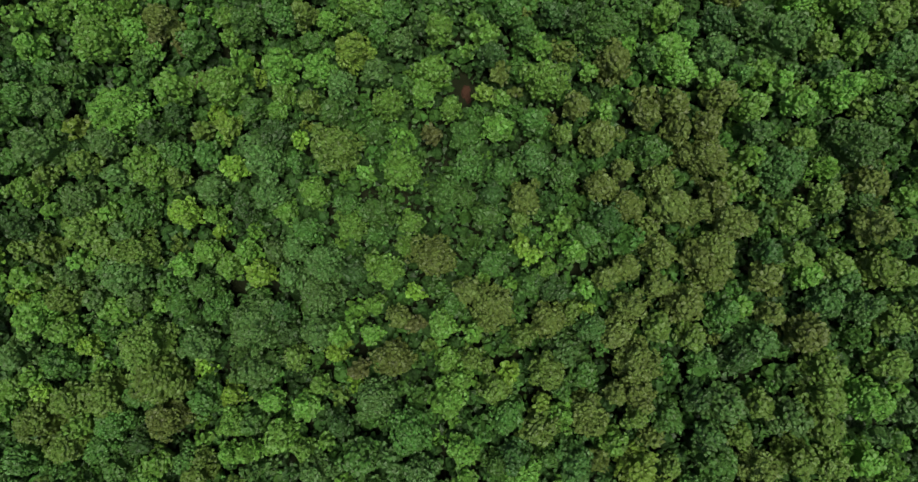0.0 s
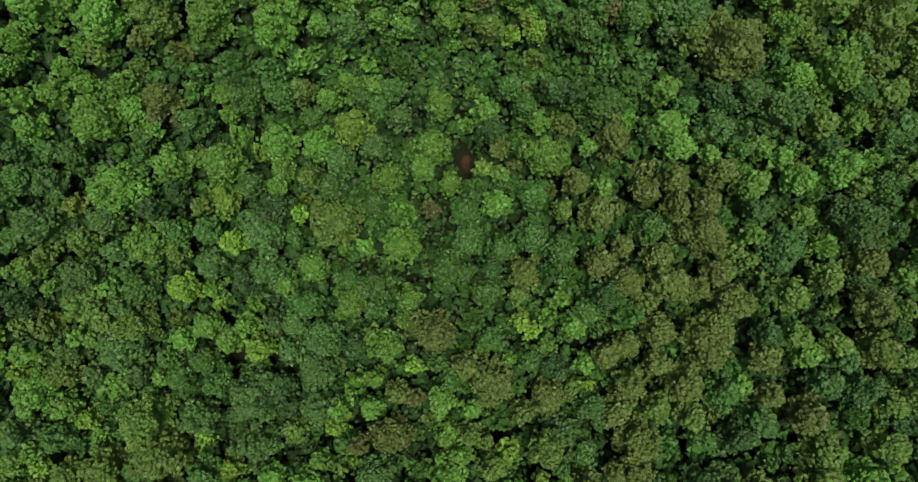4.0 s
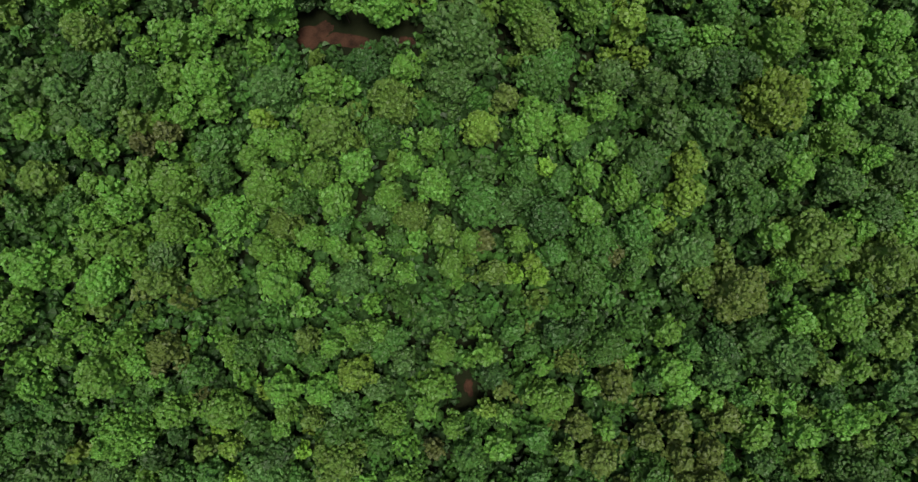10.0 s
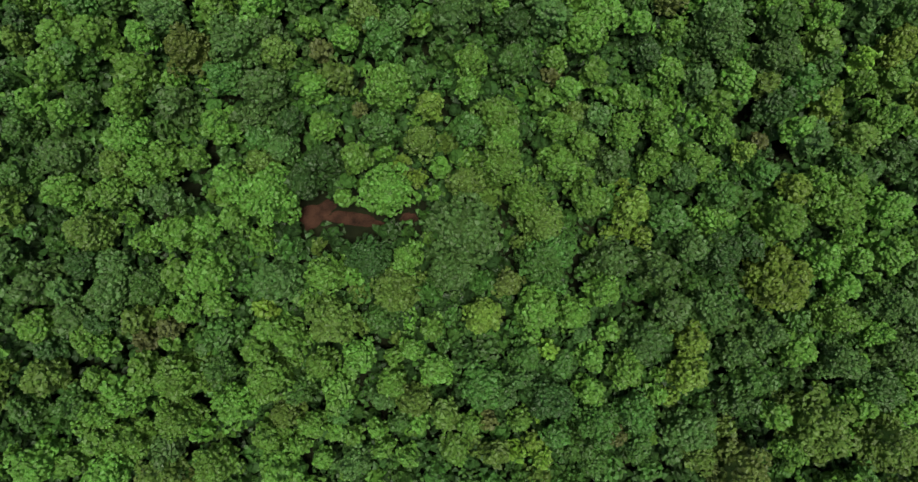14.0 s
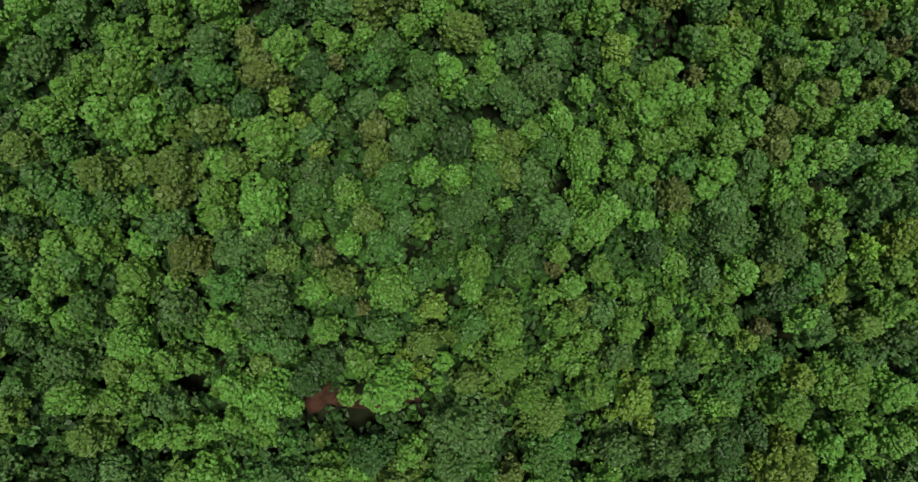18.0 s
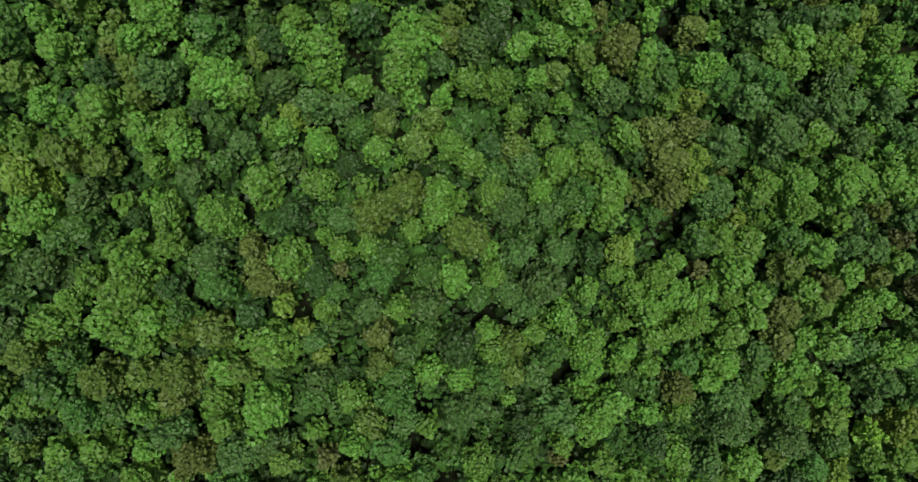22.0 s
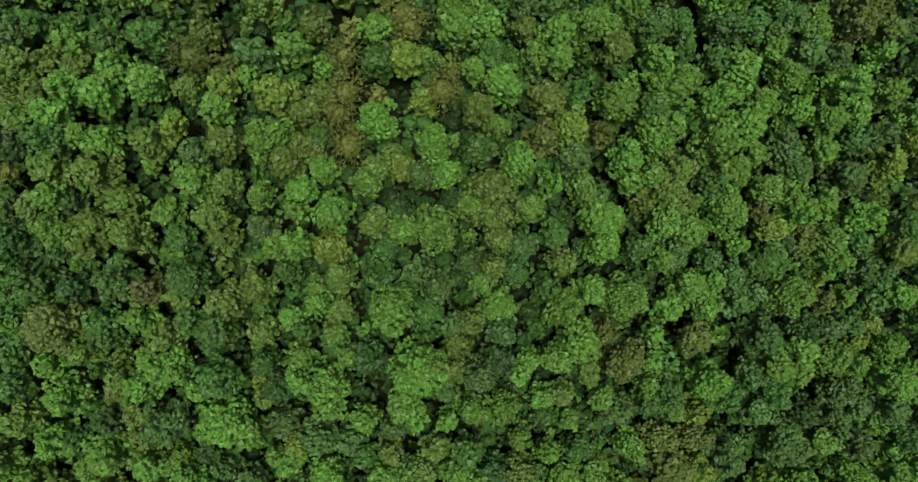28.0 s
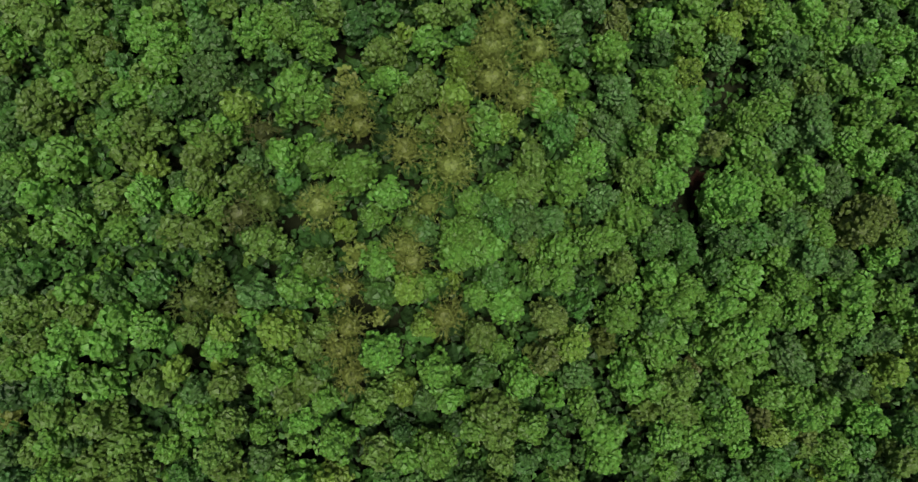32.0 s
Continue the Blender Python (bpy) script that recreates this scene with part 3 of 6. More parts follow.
tree(-52.7, 19.1, 2.3, "deep", "lobed")
tree(-3.4, 19.1, 1.8, "russet", "rough")
tree(-31.3, 19.3, 3.0, "deep", "lobed")
tree(40.1, 19.4, 2.3, "tan", "lobed")
tree(-44.7, 19.8, 1.8, "olive", "rough")
tree(-66.2, 19.9, 1.7, "yellow", "young")
# the wood 20 m and more along the way
tree(45.5, 20.0, 2.5, "tan", "lobed")
tree(8.5, 20.1, 2.5, "bright", "lobed")
tree(-13.3, 20.1, 2.4, "green", "lobed")
tree(-39.8, 20.4, 2.0, "yellow", "young")
tree(15.1, 21.5, 2.4, "green", "lobed")
tree(34.8, 22.3, 2.3, "tan", "lobed")
tree(-58.2, 22.4, 4.9, "bright", "round")
tree(-48.9, 22.7, 2.1, "deep", "lobed")
tree(-21.0, 23.0, 2.4, "green", "lobed")
tree(75.4, 23.0, 2.6, "green", "lobed")
tree(72.0, 23.1, 1.8, "olive", "rough")
tree(-31.1, 23.3, 1.9, "bright", "round")
tree(27.5, 23.4, 1.6, "bright", "young")
tree(-68.2, 23.4, 2.6, "grey", "lobed")
tree(-35.6, 23.5, 2.3, "green", "lobed")
tree(53.4, 23.5, 3.2, "bright", "lobed")
tree(0.2, 23.7, 2.0, "bright", "lobed")
tree(60.6, 23.9, 2.4, "bright", "lobed")
tree(22.8, 24.0, 2.5, "tan", "lobed")
tree(-72.1, 24.1, 3.0, "green", "rough")
tree(40.3, 24.3, 2.5, "tan", "lobed")
tree(-11.2, 24.7, 2.8, "bright", "round")
tree(-25.5, 25.1, 2.0, "olive", "rough")
tree(48.4, 25.6, 2.9, "tan", "lobed")
tree(9.2, 25.7, 1.5, "bright", "young")
tree(68.3, 26.3, 3.2, "bright", "lobed")
tree(-30.3, 26.5, 2.0, "bright", "lobed")
tree(6.1, 26.7, 1.5, "yellow", "young")
tree(-5.0, 26.8, 2.4, "bright", "lobed")
tree(-49.4, 27.0, 3.2, "bright", "lobed")
tree(-40.3, 27.3, 3.6, "bright", "lobed")
tree(-19.8, 27.7, 2.7, "grey", "lobed")
tree(-7.4, 27.9, 1.6, "green", "young")
tree(59.0, 28.0, 1.7, "bright", "young")
tree(-65.1, 28.2, 2.2, "green", "lobed")
tree(46.8, 28.4, 1.7, "bright", "young")
tree(-67.8, 28.7, 2.0, "green", "lobed")
tree(-72.9, 28.7, 2.2, "deep", "lobed")
tree(17.2, 28.7, 3.6, "bright", "lobed")
tree(51.8, 29.5, 1.9, "green", "lobed")
tree(66.2, 29.6, 2.1, "deep", "lobed")
tree(55.7, 30.2, 2.1, "bright", "lobed")
tree(9.0, 30.3, 1.8, "tan", "rough")
tree(25.2, 30.5, 1.5, "bright", "young")
tree(41.1, 30.5, 2.9, "bright", "lobed")
tree(-13.5, 30.6, 2.5, "grey", "lobed")
tree(-23.3, 30.6, 2.9, "bright", "lobed")
tree(-3.4, 30.8, 3.1, "bright", "lobed")
tree(-30.3, 31.0, 3.0, "bright", "lobed")
tree(76.8, 31.2, 1.9, "blue", "lobed")
tree(-53.7, 31.6, 2.0, "green", "lobed")
tree(29.4, 32.2, 3.4, "tan", "lobed")
tree(-70.6, 32.5, 2.3, "bright", "lobed")
tree(35.8, 32.6, 1.9, "green", "lobed")
tree(-51.6, 32.9, 1.3, "bright", "young")
tree(7.4, 33.1, 2.3, "deep", "lobed")
tree(47.5, 33.5, 3.0, "grey", "lobed")
tree(79.7, 33.5, 3.0, "grey", "lobed")
tree(-17.2, 33.7, 3.1, "yellow", "lobed")
tree(39.0, 34.1, 3.4, "bright", "lobed")
tree(66.2, 34.2, 2.5, "olive", "lobed")
tree(-44.6, 34.4, 2.6, "green", "lobed")
tree(-60.1, 34.5, 4.1, "bright", "lobed")
tree(71.6, 34.6, 2.1, "bright", "lobed")
tree(16.1, 34.8, 1.8, "bright", "lobed")
tree(-51.4, 34.9, 1.4, "russet", "rough")
tree(-24.7, 35.5, 2.1, "green", "lobed")
tree(-38.9, 35.5, 1.4, "bright", "young")
tree(-9.0, 35.7, 2.3, "grey", "lobed")
tree(-54.2, 35.8, 2.6, "bright", "lobed")
tree(6.4, 36.9, 2.5, "bright", "young")
tree(60.0, 36.9, 4.5, "grey", "lobed")
tree(-13.0, 37.7, 2.5, "green", "lobed")
tree(42.6, 37.7, 2.1, "green", "lobed")
tree(-1.8, 37.8, 2.7, "bright", "lobed")
tree(27.4, 37.8, 3.6, "green", "lobed")
tree(13.6, 37.9, 2.2, "green", "lobed")
tree(-36.0, 38.2, 2.8, "green", "lobed")
tree(-67.1, 38.2, 2.2, "bright", "round")
tree(-50.2, 38.4, 3.0, "tan", "rough")
tree(-21.6, 38.5, 2.0, "bright", "young")
tree(-39.1, 38.8, 2.0, "bright", "lobed")
tree(-15.6, 39.0, 1.9, "green", "lobed")
tree(-29.6, 39.0, 2.6, "green", "lobed")
tree(47.5, 39.0, 2.7, "deep", "lobed")
tree(77.9, 39.2, 3.3, "olive", "lobed")
tree(72.4, 39.6, 2.7, "green", "lobed")
tree(-25.7, 39.9, 2.2, "olive", "rough")
tree(53.8, 40.0, 3.1, "blue", "lobed")
tree(-10.1, 40.2, 2.3, "green", "lobed")
tree(18.5, 40.5, 2.3, "deep", "lobed")
tree(22.8, 40.8, 2.3, "deep", "lobed")
tree(38.9, 40.8, 2.5, "bright", "lobed")
tree(-13.3, 40.9, 2.3, "bright", "lobed")
tree(10.7, 41.0, 2.1, "green", "lobed")
tree(-17.6, 41.1, 2.1, "bright", "young")
tree(62.5, 42.9, 2.9, "bright", "lobed")
tree(69.1, 43.4, 4.5, "bright", "lobed")
tree(51.1, 48.0, 5.5, "tan", "lobed")
tree(-30.3, 50.4, 3.4, "bright", "lobed")
tree(24.9, 50.5, 2.6, "green", "lobed")
tree(-18.0, 50.8, 3.0, "grey", "lobed")
tree(44.6, 50.9, 3.1, "olive", "rough")
tree(15.5, 50.9, 1.9, "lime", "young")
tree(-58.4, 50.9, 3.6, "bright", "lobed")
tree(-49.5, 51.0, 3.2, "olive", "lobed")
tree(-40.8, 51.5, 3.6, "bright", "lobed")
tree(39.1, 51.5, 1.7, "blue", "young")
tree(-23.1, 51.5, 1.9, "bright", "lobed")
tree(-8.3, 51.5, 1.9, "bright", "lobed")
tree(7.4, 51.6, 2.3, "olive", "lobed")
tree(60.2, 51.9, 2.6, "bright", "lobed")
tree(21.6, 52.6, 3.2, "green", "lobed")
tree(-12.7, 53.0, 1.9, "bright", "lobed")
tree(-0.2, 53.1, 2.5, "bright", "lobed")
tree(77.5, 53.1, 5.1, "olive", "lobed")
tree(-63.2, 53.2, 2.4, "bright", "lobed")
tree(-68.0, 53.2, 4.0, "bright", "lobed")
tree(32.6, 53.6, 2.7, "green", "lobed")
tree(14.0, 53.7, 1.5, "yellow", "rough")
tree(-27.7, 53.9, 2.0, "bright", "young")
tree(35.2, 54.1, 1.6, "bright", "lobed")
tree(28.8, 54.7, 2.1, "russet", "rough")
tree(-17.8, 55.1, 1.6, "bright", "young")
tree(18.1, 55.1, 2.3, "green", "lobed")
tree(42.4, 55.2, 4.2, "grey", "lobed")
tree(-48.3, 55.3, 2.8, "grey", "lobed")
tree(-32.1, 55.9, 2.9, "bright", "lobed")
tree(-20.7, 56.6, 2.0, "bright", "young")
tree(-59.2, 56.6, 2.5, "bright", "lobed")
tree(-54.5, 56.7, 3.4, "bright", "lobed")
tree(64.8, 56.8, 5.9, "olive", "lobed")
tree(25.6, 57.0, 4.0, "green", "round")
tree(-13.7, 57.0, 1.7, "bright", "lobed")
tree(2.7, 57.1, 2.2, "bright", "lobed")
tree(5.9, 57.1, 1.8, "russet", "rough")
tree(11.5, 57.6, 2.1, "bright", "lobed")
tree(-10.0, 57.7, 2.0, "green", "lobed")
tree(-6.3, 57.7, 1.7, "bright", "young")
tree(-24.4, 57.9, 2.6, "bright", "lobed")
tree(57.5, 58.3, 2.4, "bright", "lobed")
tree(32.4, 58.8, 3.8, "green", "lobed")
tree(-1.7, 59.1, 2.5, "olive", "lobed")
tree(80.8, 59.3, 3.0, "bright", "lobed")
tree(74.3, 59.4, 2.1, "bright", "lobed")
tree(-47.2, 59.6, 3.5, "bright", "lobed")
tree(-29.1, 59.8, 2.9, "olive", "rough")
# the wood 60 m and more along the way
tree(-19.6, 60.0, 2.0, "green", "lobed")
tree(50.9, 60.5, 3.0, "blue", "lobed")
tree(-58.8, 61.4, 2.7, "bright", "lobed")
tree(36.5, 61.6, 1.7, "bright", "young")
tree(-37.9, 61.6, 3.6, "bright", "lobed")
tree(-7.3, 61.7, 2.8, "olive", "lobed")
tree(17.1, 61.7, 4.3, "deep", "round")
tree(-12.9, 62.0, 2.0, "grey", "lobed")
tree(-69.9, 62.0, 2.9, "green", "lobed")
tree(8.9, 62.3, 2.2, "blue", "lobed")
tree(24.2, 62.8, 2.5, "bright", "lobed")
tree(77.3, 62.9, 4.2, "blue", "lobed")
tree(-62.8, 63.1, 2.8, "green", "lobed")
tree(-55.0, 63.2, 2.6, "bright", "lobed")
tree(-27.1, 63.8, 2.6, "green", "lobed")
tree(4.8, 64.1, 3.9, "green", "lobed")
tree(-19.9, 64.3, 3.3, "bright", "lobed")
tree(53.4, 64.5, 3.3, "green", "lobed")
tree(-11.1, 64.9, 2.8, "bright", "lobed")
tree(11.2, 65.4, 2.2, "blue", "lobed")
tree(42.4, 65.4, 3.4, "yellow", "lobed")
tree(-52.2, 65.9, 2.3, "bright", "lobed")
tree(-56.2, 66.0, 1.8, "bright", "lobed")
tree(-31.7, 66.0, 4.3, "bright", "lobed")
tree(30.4, 66.4, 3.1, "bright", "lobed")
tree(-46.4, 66.7, 4.2, "bright", "lobed")
tree(-59.6, 66.8, 1.9, "bright", "lobed")
tree(-3.2, 67.0, 3.0, "bright", "lobed")
tree(-66.8, 67.6, 3.1, "olive", "lobed")
tree(70.4, 67.7, 3.5, "grey", "lobed")
tree(18.9, 68.1, 2.4, "green", "lobed")
tree(-39.3, 68.4, 2.7, "green", "lobed")
tree(-22.6, 68.6, 2.6, "bright", "lobed")
tree(-52.1, 68.9, 2.3, "bright", "lobed")
tree(12.6, 69.2, 3.0, "green", "lobed")
tree(24.2, 69.3, 2.5, "bright", "lobed")
tree(31.3, 69.4, 1.9, "bright", "young")
tree(-10.5, 69.6, 1.5, "bright", "young")
tree(51.3, 69.6, 2.9, "grey", "lobed")
tree(81.4, 69.9, 3.8, "grey", "lobed")
tree(-16.4, 70.1, 2.9, "bright", "lobed")
tree(61.9, 70.2, 3.3, "bright", "lobed")
tree(16.5, 70.4, 1.6, "lime", "young")
tree(-7.6, 70.8, 1.9, "bright", "lobed")
tree(-33.8, 71.2, 2.4, "bright", "lobed")
tree(33.8, 71.5, 4.1, "blue", "lobed")
tree(42.8, 71.6, 2.9, "yellow", "lobed")
tree(-57.4, 71.9, 1.6, "bright", "young")
tree(-66.8, 72.1, 2.1, "deep", "lobed")
tree(77.8, 72.7, 2.6, "bright", "lobed")
tree(56.4, 72.9, 3.2, "grey", "lobed")
tree(-47.9, 73.0, 1.5, "bright", "young")
tree(-28.2, 73.2, 3.1, "bright", "lobed")
tree(22.2, 73.4, 2.0, "blue", "lobed")
tree(-51.0, 73.5, 2.1, "russet", "rough")
tree(27.6, 73.6, 1.8, "bright", "young")
tree(-60.2, 73.7, 2.9, "bright", "round")
tree(-39.7, 73.8, 3.4, "green", "lobed")
tree(-32.3, 74.5, 2.4, "bright", "lobed")
tree(-4.1, 74.7, 2.1, "bright", "young")
tree(-47.5, 75.4, 2.0, "russet", "rough")
tree(-67.8, 75.8, 3.2, "bright", "lobed")
tree(69.4, 76.0, 3.5, "bright", "lobed")
tree(-21.0, 76.2, 4.1, "olive", "lobed")
tree(-58.3, 76.4, 2.1, "deep", "lobed")
tree(-12.9, 76.4, 2.7, "green", "lobed")
tree(-52.5, 76.7, 2.5, "olive", "rough")
tree(21.0, 76.7, 3.2, "bright", "lobed")
tree(4.8, 76.8, 3.3, "yellow", "lobed")
tree(-62.2, 77.1, 3.4, "grey", "lobed")
tree(14.3, 77.5, 3.9, "bright", "lobed")
tree(38.5, 77.6, 3.4, "grey", "lobed")
tree(46.4, 77.7, 4.2, "grey", "lobed")
tree(-48.6, 77.7, 1.6, "bright", "lobed")
tree(-44.5, 78.1, 2.1, "bright", "lobed")
tree(-32.4, 78.2, 1.8, "lime", "young")
tree(80.1, 78.2, 3.5, "grey", "round")
tree(-39.5, 79.4, 2.3, "bright", "round")
tree(26.0, 80.8, 2.8, "bright", "lobed")
tree(-10.4, 81.2, 4.3, "olive", "lobed")
tree(70.8, 81.6, 2.8, "bright", "young")
tree(-56.0, 81.6, 3.8, "grey", "lobed")
tree(-63.7, 81.8, 2.4, "grey", "lobed")
tree(9.3, 82.3, 2.3, "tan", "rough")
tree(-49.8, 82.3, 3.5, "green", "lobed")
tree(58.5, 82.5, 5.9, "yellow", "round")
tree(-30.2, 82.9, 4.2, "grey", "lobed")
tree(-67.3, 83.1, 3.2, "grey", "lobed")
tree(-21.8, 83.7, 3.2, "bright", "lobed")
tree(-41.6, 83.9, 3.8, "bright", "lobed")
tree(-17.2, 84.0, 1.6, "bright", "young")
tree(-45.9, 84.1, 2.5, "bright", "lobed")
tree(36.3, 84.5, 3.4, "grey", "lobed")
tree(-0.6, 84.8, 4.3, "grey", "lobed")
tree(-60.5, 85.8, 2.8, "deep", "lobed")
tree(15.2, 85.8, 4.0, "green", "lobed")
tree(-56.2, 86.1, 2.7, "grey", "lobed")
tree(28.0, 86.2, 3.9, "grey", "lobed")
tree(66.5, 86.2, 3.1, "bright", "lobed")
tree(73.5, 86.4, 2.6, "bright", "lobed")
tree(-14.8, 86.6, 3.5, "deep", "lobed")
tree(-8.4, 86.9, 2.7, "bright", "lobed")
tree(47.5, 87.4, 3.5, "deep", "lobed")
tree(78.9, 87.5, 3.1, "bright", "lobed")
tree(17.2, 87.9, 3.7, "green", "lobed")
tree(42.2, 88.7, 2.9, "grey", "lobed")
tree(53.1, 89.0, 2.9, "deep", "lobed")
tree(46.0, 89.9, 2.1, "bright", "lobed")
tree(-59.8, 91.2, 3.6, "olive", "lobed")
tree(-45.5, 91.3, 3.3, "bright", "lobed")
tree(1.3, 91.8, 6.1, "grey", "lobed")
tree(-40.5, 92.2, 2.0, "bright", "round")
tree(15.1, 92.8, 3.7, "olive", "lobed")
tree(58.7, 93.4, 4.4, "bright", "lobed")
tree(-36.4, 93.6, 2.3, "bright", "lobed")
tree(37.6, 93.9, 3.4, "green", "lobed")
tree(46.0, 93.9, 3.0, "bright", "lobed")
tree(31.3, 95.8, 3.3, "yellow", "lobed")
tree(68.3, 96.0, 3.8, "bright", "lobed")
tree(79.1, 96.1, 3.8, "bright", "lobed")
tree(-72.2, 96.7, 2.2, "olive", "rough")
tree(12.1, 96.7, 3.5, "bright", "lobed")
tree(-47.1, 96.8, 2.9, "grey", "lobed")
tree(-18.7, 97.0, 1.6, "bright", "round")
tree(23.1, 97.3, 3.3, "bright", "lobed")
tree(-30.8, 97.4, 4.8, "bright", "lobed")
tree(-63.3, 97.7, 3.6, "bright", "lobed")
tree(-55.2, 97.7, 2.8, "bright", "lobed")
tree(46.8, 97.9, 3.0, "green", "lobed")
tree(-11.6, 98.3, 4.3, "bright", "round")
tree(60.6, 99.0, 2.5, "yellow", "lobed")
tree(-36.7, 99.2, 3.0, "bright", "lobed")
tree(-25.5, 99.7, 3.2, "deep", "lobed")
tree(1.7, 99.8, 2.7, "olive", "lobed")
# the wood 100 m and more along the way
tree(71.2, 100.1, 3.1, "bright", "lobed")
tree(66.8, 100.3, 2.3, "bright", "young")
tree(64.5, 100.5, 2.1, "bright", "young")
tree(-70.4, 100.5, 2.7, "green", "lobed")
tree(-50.0, 100.9, 2.6, "bright", "lobed")
tree(39.6, 101.1, 2.7, "blue", "lobed")
tree(55.1, 102.0, 2.5, "green", "round")
tree(-56.0, 102.3, 2.6, "olive", "lobed")
tree(-2.6, 102.4, 1.7, "bright", "lobed")
tree(74.9, 102.4, 2.5, "blue", "lobed")
tree(8.1, 102.7, 3.5, "bright", "lobed")
tree(-32.4, 103.0, 2.6, "olive", "lobed")
tree(35.2, 103.0, 2.9, "bright", "lobed")
tree(18.0, 103.1, 3.3, "bright", "lobed")
tree(41.9, 103.1, 3.3, "bright", "lobed")
tree(-63.6, 103.2, 3.7, "grey", "lobed")
tree(-47.4, 103.3, 2.8, "bright", "lobed")
tree(-42.4, 103.3, 1.9, "bright", "lobed")
tree(69.2, 103.4, 2.7, "green", "lobed")
tree(-21.8, 103.5, 3.2, "deep", "lobed")
tree(-16.3, 103.6, 2.5, "bright", "lobed")
tree(28.0, 103.7, 3.1, "grey", "lobed")
tree(-29.0, 105.3, 2.7, "grey", "lobed")
tree(50.7, 105.5, 1.9, "yellow", "lobed")
tree(79.4, 105.5, 3.1, "blue", "lobed")
tree(-53.2, 106.5, 3.5, "bright", "lobed")
tree(22.3, 106.5, 2.6, "bright", "young")
tree(-5.6, 106.5, 2.7, "olive", "rough")
tree(-32.3, 106.7, 2.3, "green", "lobed")
tree(8.1, 106.8, 2.9, "bright", "lobed")
tree(36.6, 107.2, 2.3, "bright", "lobed")
tree(54.2, 107.5, 1.9, "russet", "rough")
tree(63.2, 107.6, 3.2, "grey", "lobed")
tree(-70.9, 108.0, 2.6, "green", "lobed")
tree(71.7, 108.2, 3.1, "olive", "lobed")
tree(-38.2, 108.4, 2.9, "bright", "lobed")
tree(28.9, 108.6, 2.9, "bright", "round")
tree(-21.7, 108.6, 2.3, "bright", "round")
tree(-12.4, 108.8, 2.8, "green", "lobed")
tree(2.6, 108.9, 2.9, "green", "lobed")
tree(17.8, 109.3, 2.7, "bright", "lobed")
tree(46.8, 109.3, 2.6, "bright", "round")
tree(-26.8, 109.4, 2.1, "deep", "lobed")
tree(59.9, 109.5, 2.5, "bright", "lobed")
tree(-33.4, 110.0, 2.8, "grey", "lobed")
tree(-62.6, 110.5, 2.4, "bright", "lobed")
tree(24.6, 110.9, 2.9, "grey", "lobed")
tree(7.1, 111.0, 3.9, "bright", "lobed")
tree(76.8, 111.3, 3.1, "bright", "lobed")
tree(35.0, 111.7, 2.6, "bright", "lobed")
tree(-16.1, 111.9, 1.3, "russet", "rough")
tree(20.7, 112.1, 2.2, "olive", "rough")
tree(-4.2, 112.2, 2.2, "yellow", "lobed")
tree(-68.1, 112.4, 2.1, "bright", "lobed")
tree(-53.9, 112.4, 2.7, "bright", "lobed")
tree(-45.8, 112.4, 3.2, "grey", "lobed")
tree(-59.5, 112.8, 2.6, "green", "lobed")
tree(56.2, 113.3, 3.1, "deep", "lobed")
tree(14.8, 114.0, 1.7, "bright", "young")
tree(46.0, 114.2, 2.3, "bright", "lobed")
tree(66.4, 114.3, 2.5, "yellow", "young")
tree(-31.2, 114.4, 3.9, "grey", "lobed")
tree(30.2, 114.8, 2.2, "bright", "lobed")
tree(-23.4, 115.0, 2.4, "bright", "lobed")
tree(2.2, 115.1, 2.0, "bright", "lobed")
tree(-11.0, 115.3, 4.0, "bright", "round")
tree(19.2, 115.5, 2.2, "bright", "lobed")
tree(-37.0, 116.0, 2.8, "green", "lobed")
tree(-19.3, 116.8, 2.5, "olive", "rough")
tree(-64.3, 116.9, 3.2, "bright", "lobed")
tree(60.5, 116.9, 3.0, "green", "lobed")
tree(-51.9, 117.4, 3.2, "bright", "lobed")
tree(54.9, 117.4, 2.5, "olive", "lobed")
tree(42.5, 117.6, 2.8, "grey", "lobed")
tree(48.9, 117.6, 3.1, "bright", "lobed")
tree(-6.3, 117.6, 2.5, "green", "lobed")
tree(72.2, 117.8, 2.3, "bright", "young")
tree(77.1, 118.2, 3.0, "bright", "lobed")
tree(16.7, 118.2, 1.5, "russet", "rough")
tree(23.6, 118.4, 2.5, "bright", "lobed")
tree(36.6, 119.2, 2.9, "bright", "lobed")
tree(2.7, 119.2, 2.7, "bright", "round")
tree(-61.1, 119.8, 3.1, "green", "lobed")
tree(-28.6, 120.3, 2.6, "olive", "lobed")
tree(9.9, 120.4, 3.2, "green", "lobed")
tree(65.8, 120.6, 2.6, "green", "lobed")
tree(-21.9, 120.9, 1.8, "russet", "rough")
tree(-43.6, 121.0, 3.7, "tan", "rough")
tree(17.1, 121.0, 2.0, "bright", "lobed")
tree(55.5, 121.7, 3.7, "grey", "lobed")
tree(33.0, 121.8, 2.7, "deep", "lobed")
tree(72.1, 121.9, 2.0, "lime", "young")
tree(-35.5, 122.0, 4.0, "grey", "lobed")
tree(-71.1, 122.2, 2.1, "olive", "rough")
tree(-64.1, 122.3, 3.0, "bright", "lobed")
tree(-11.8, 122.5, 3.1, "green", "lobed")
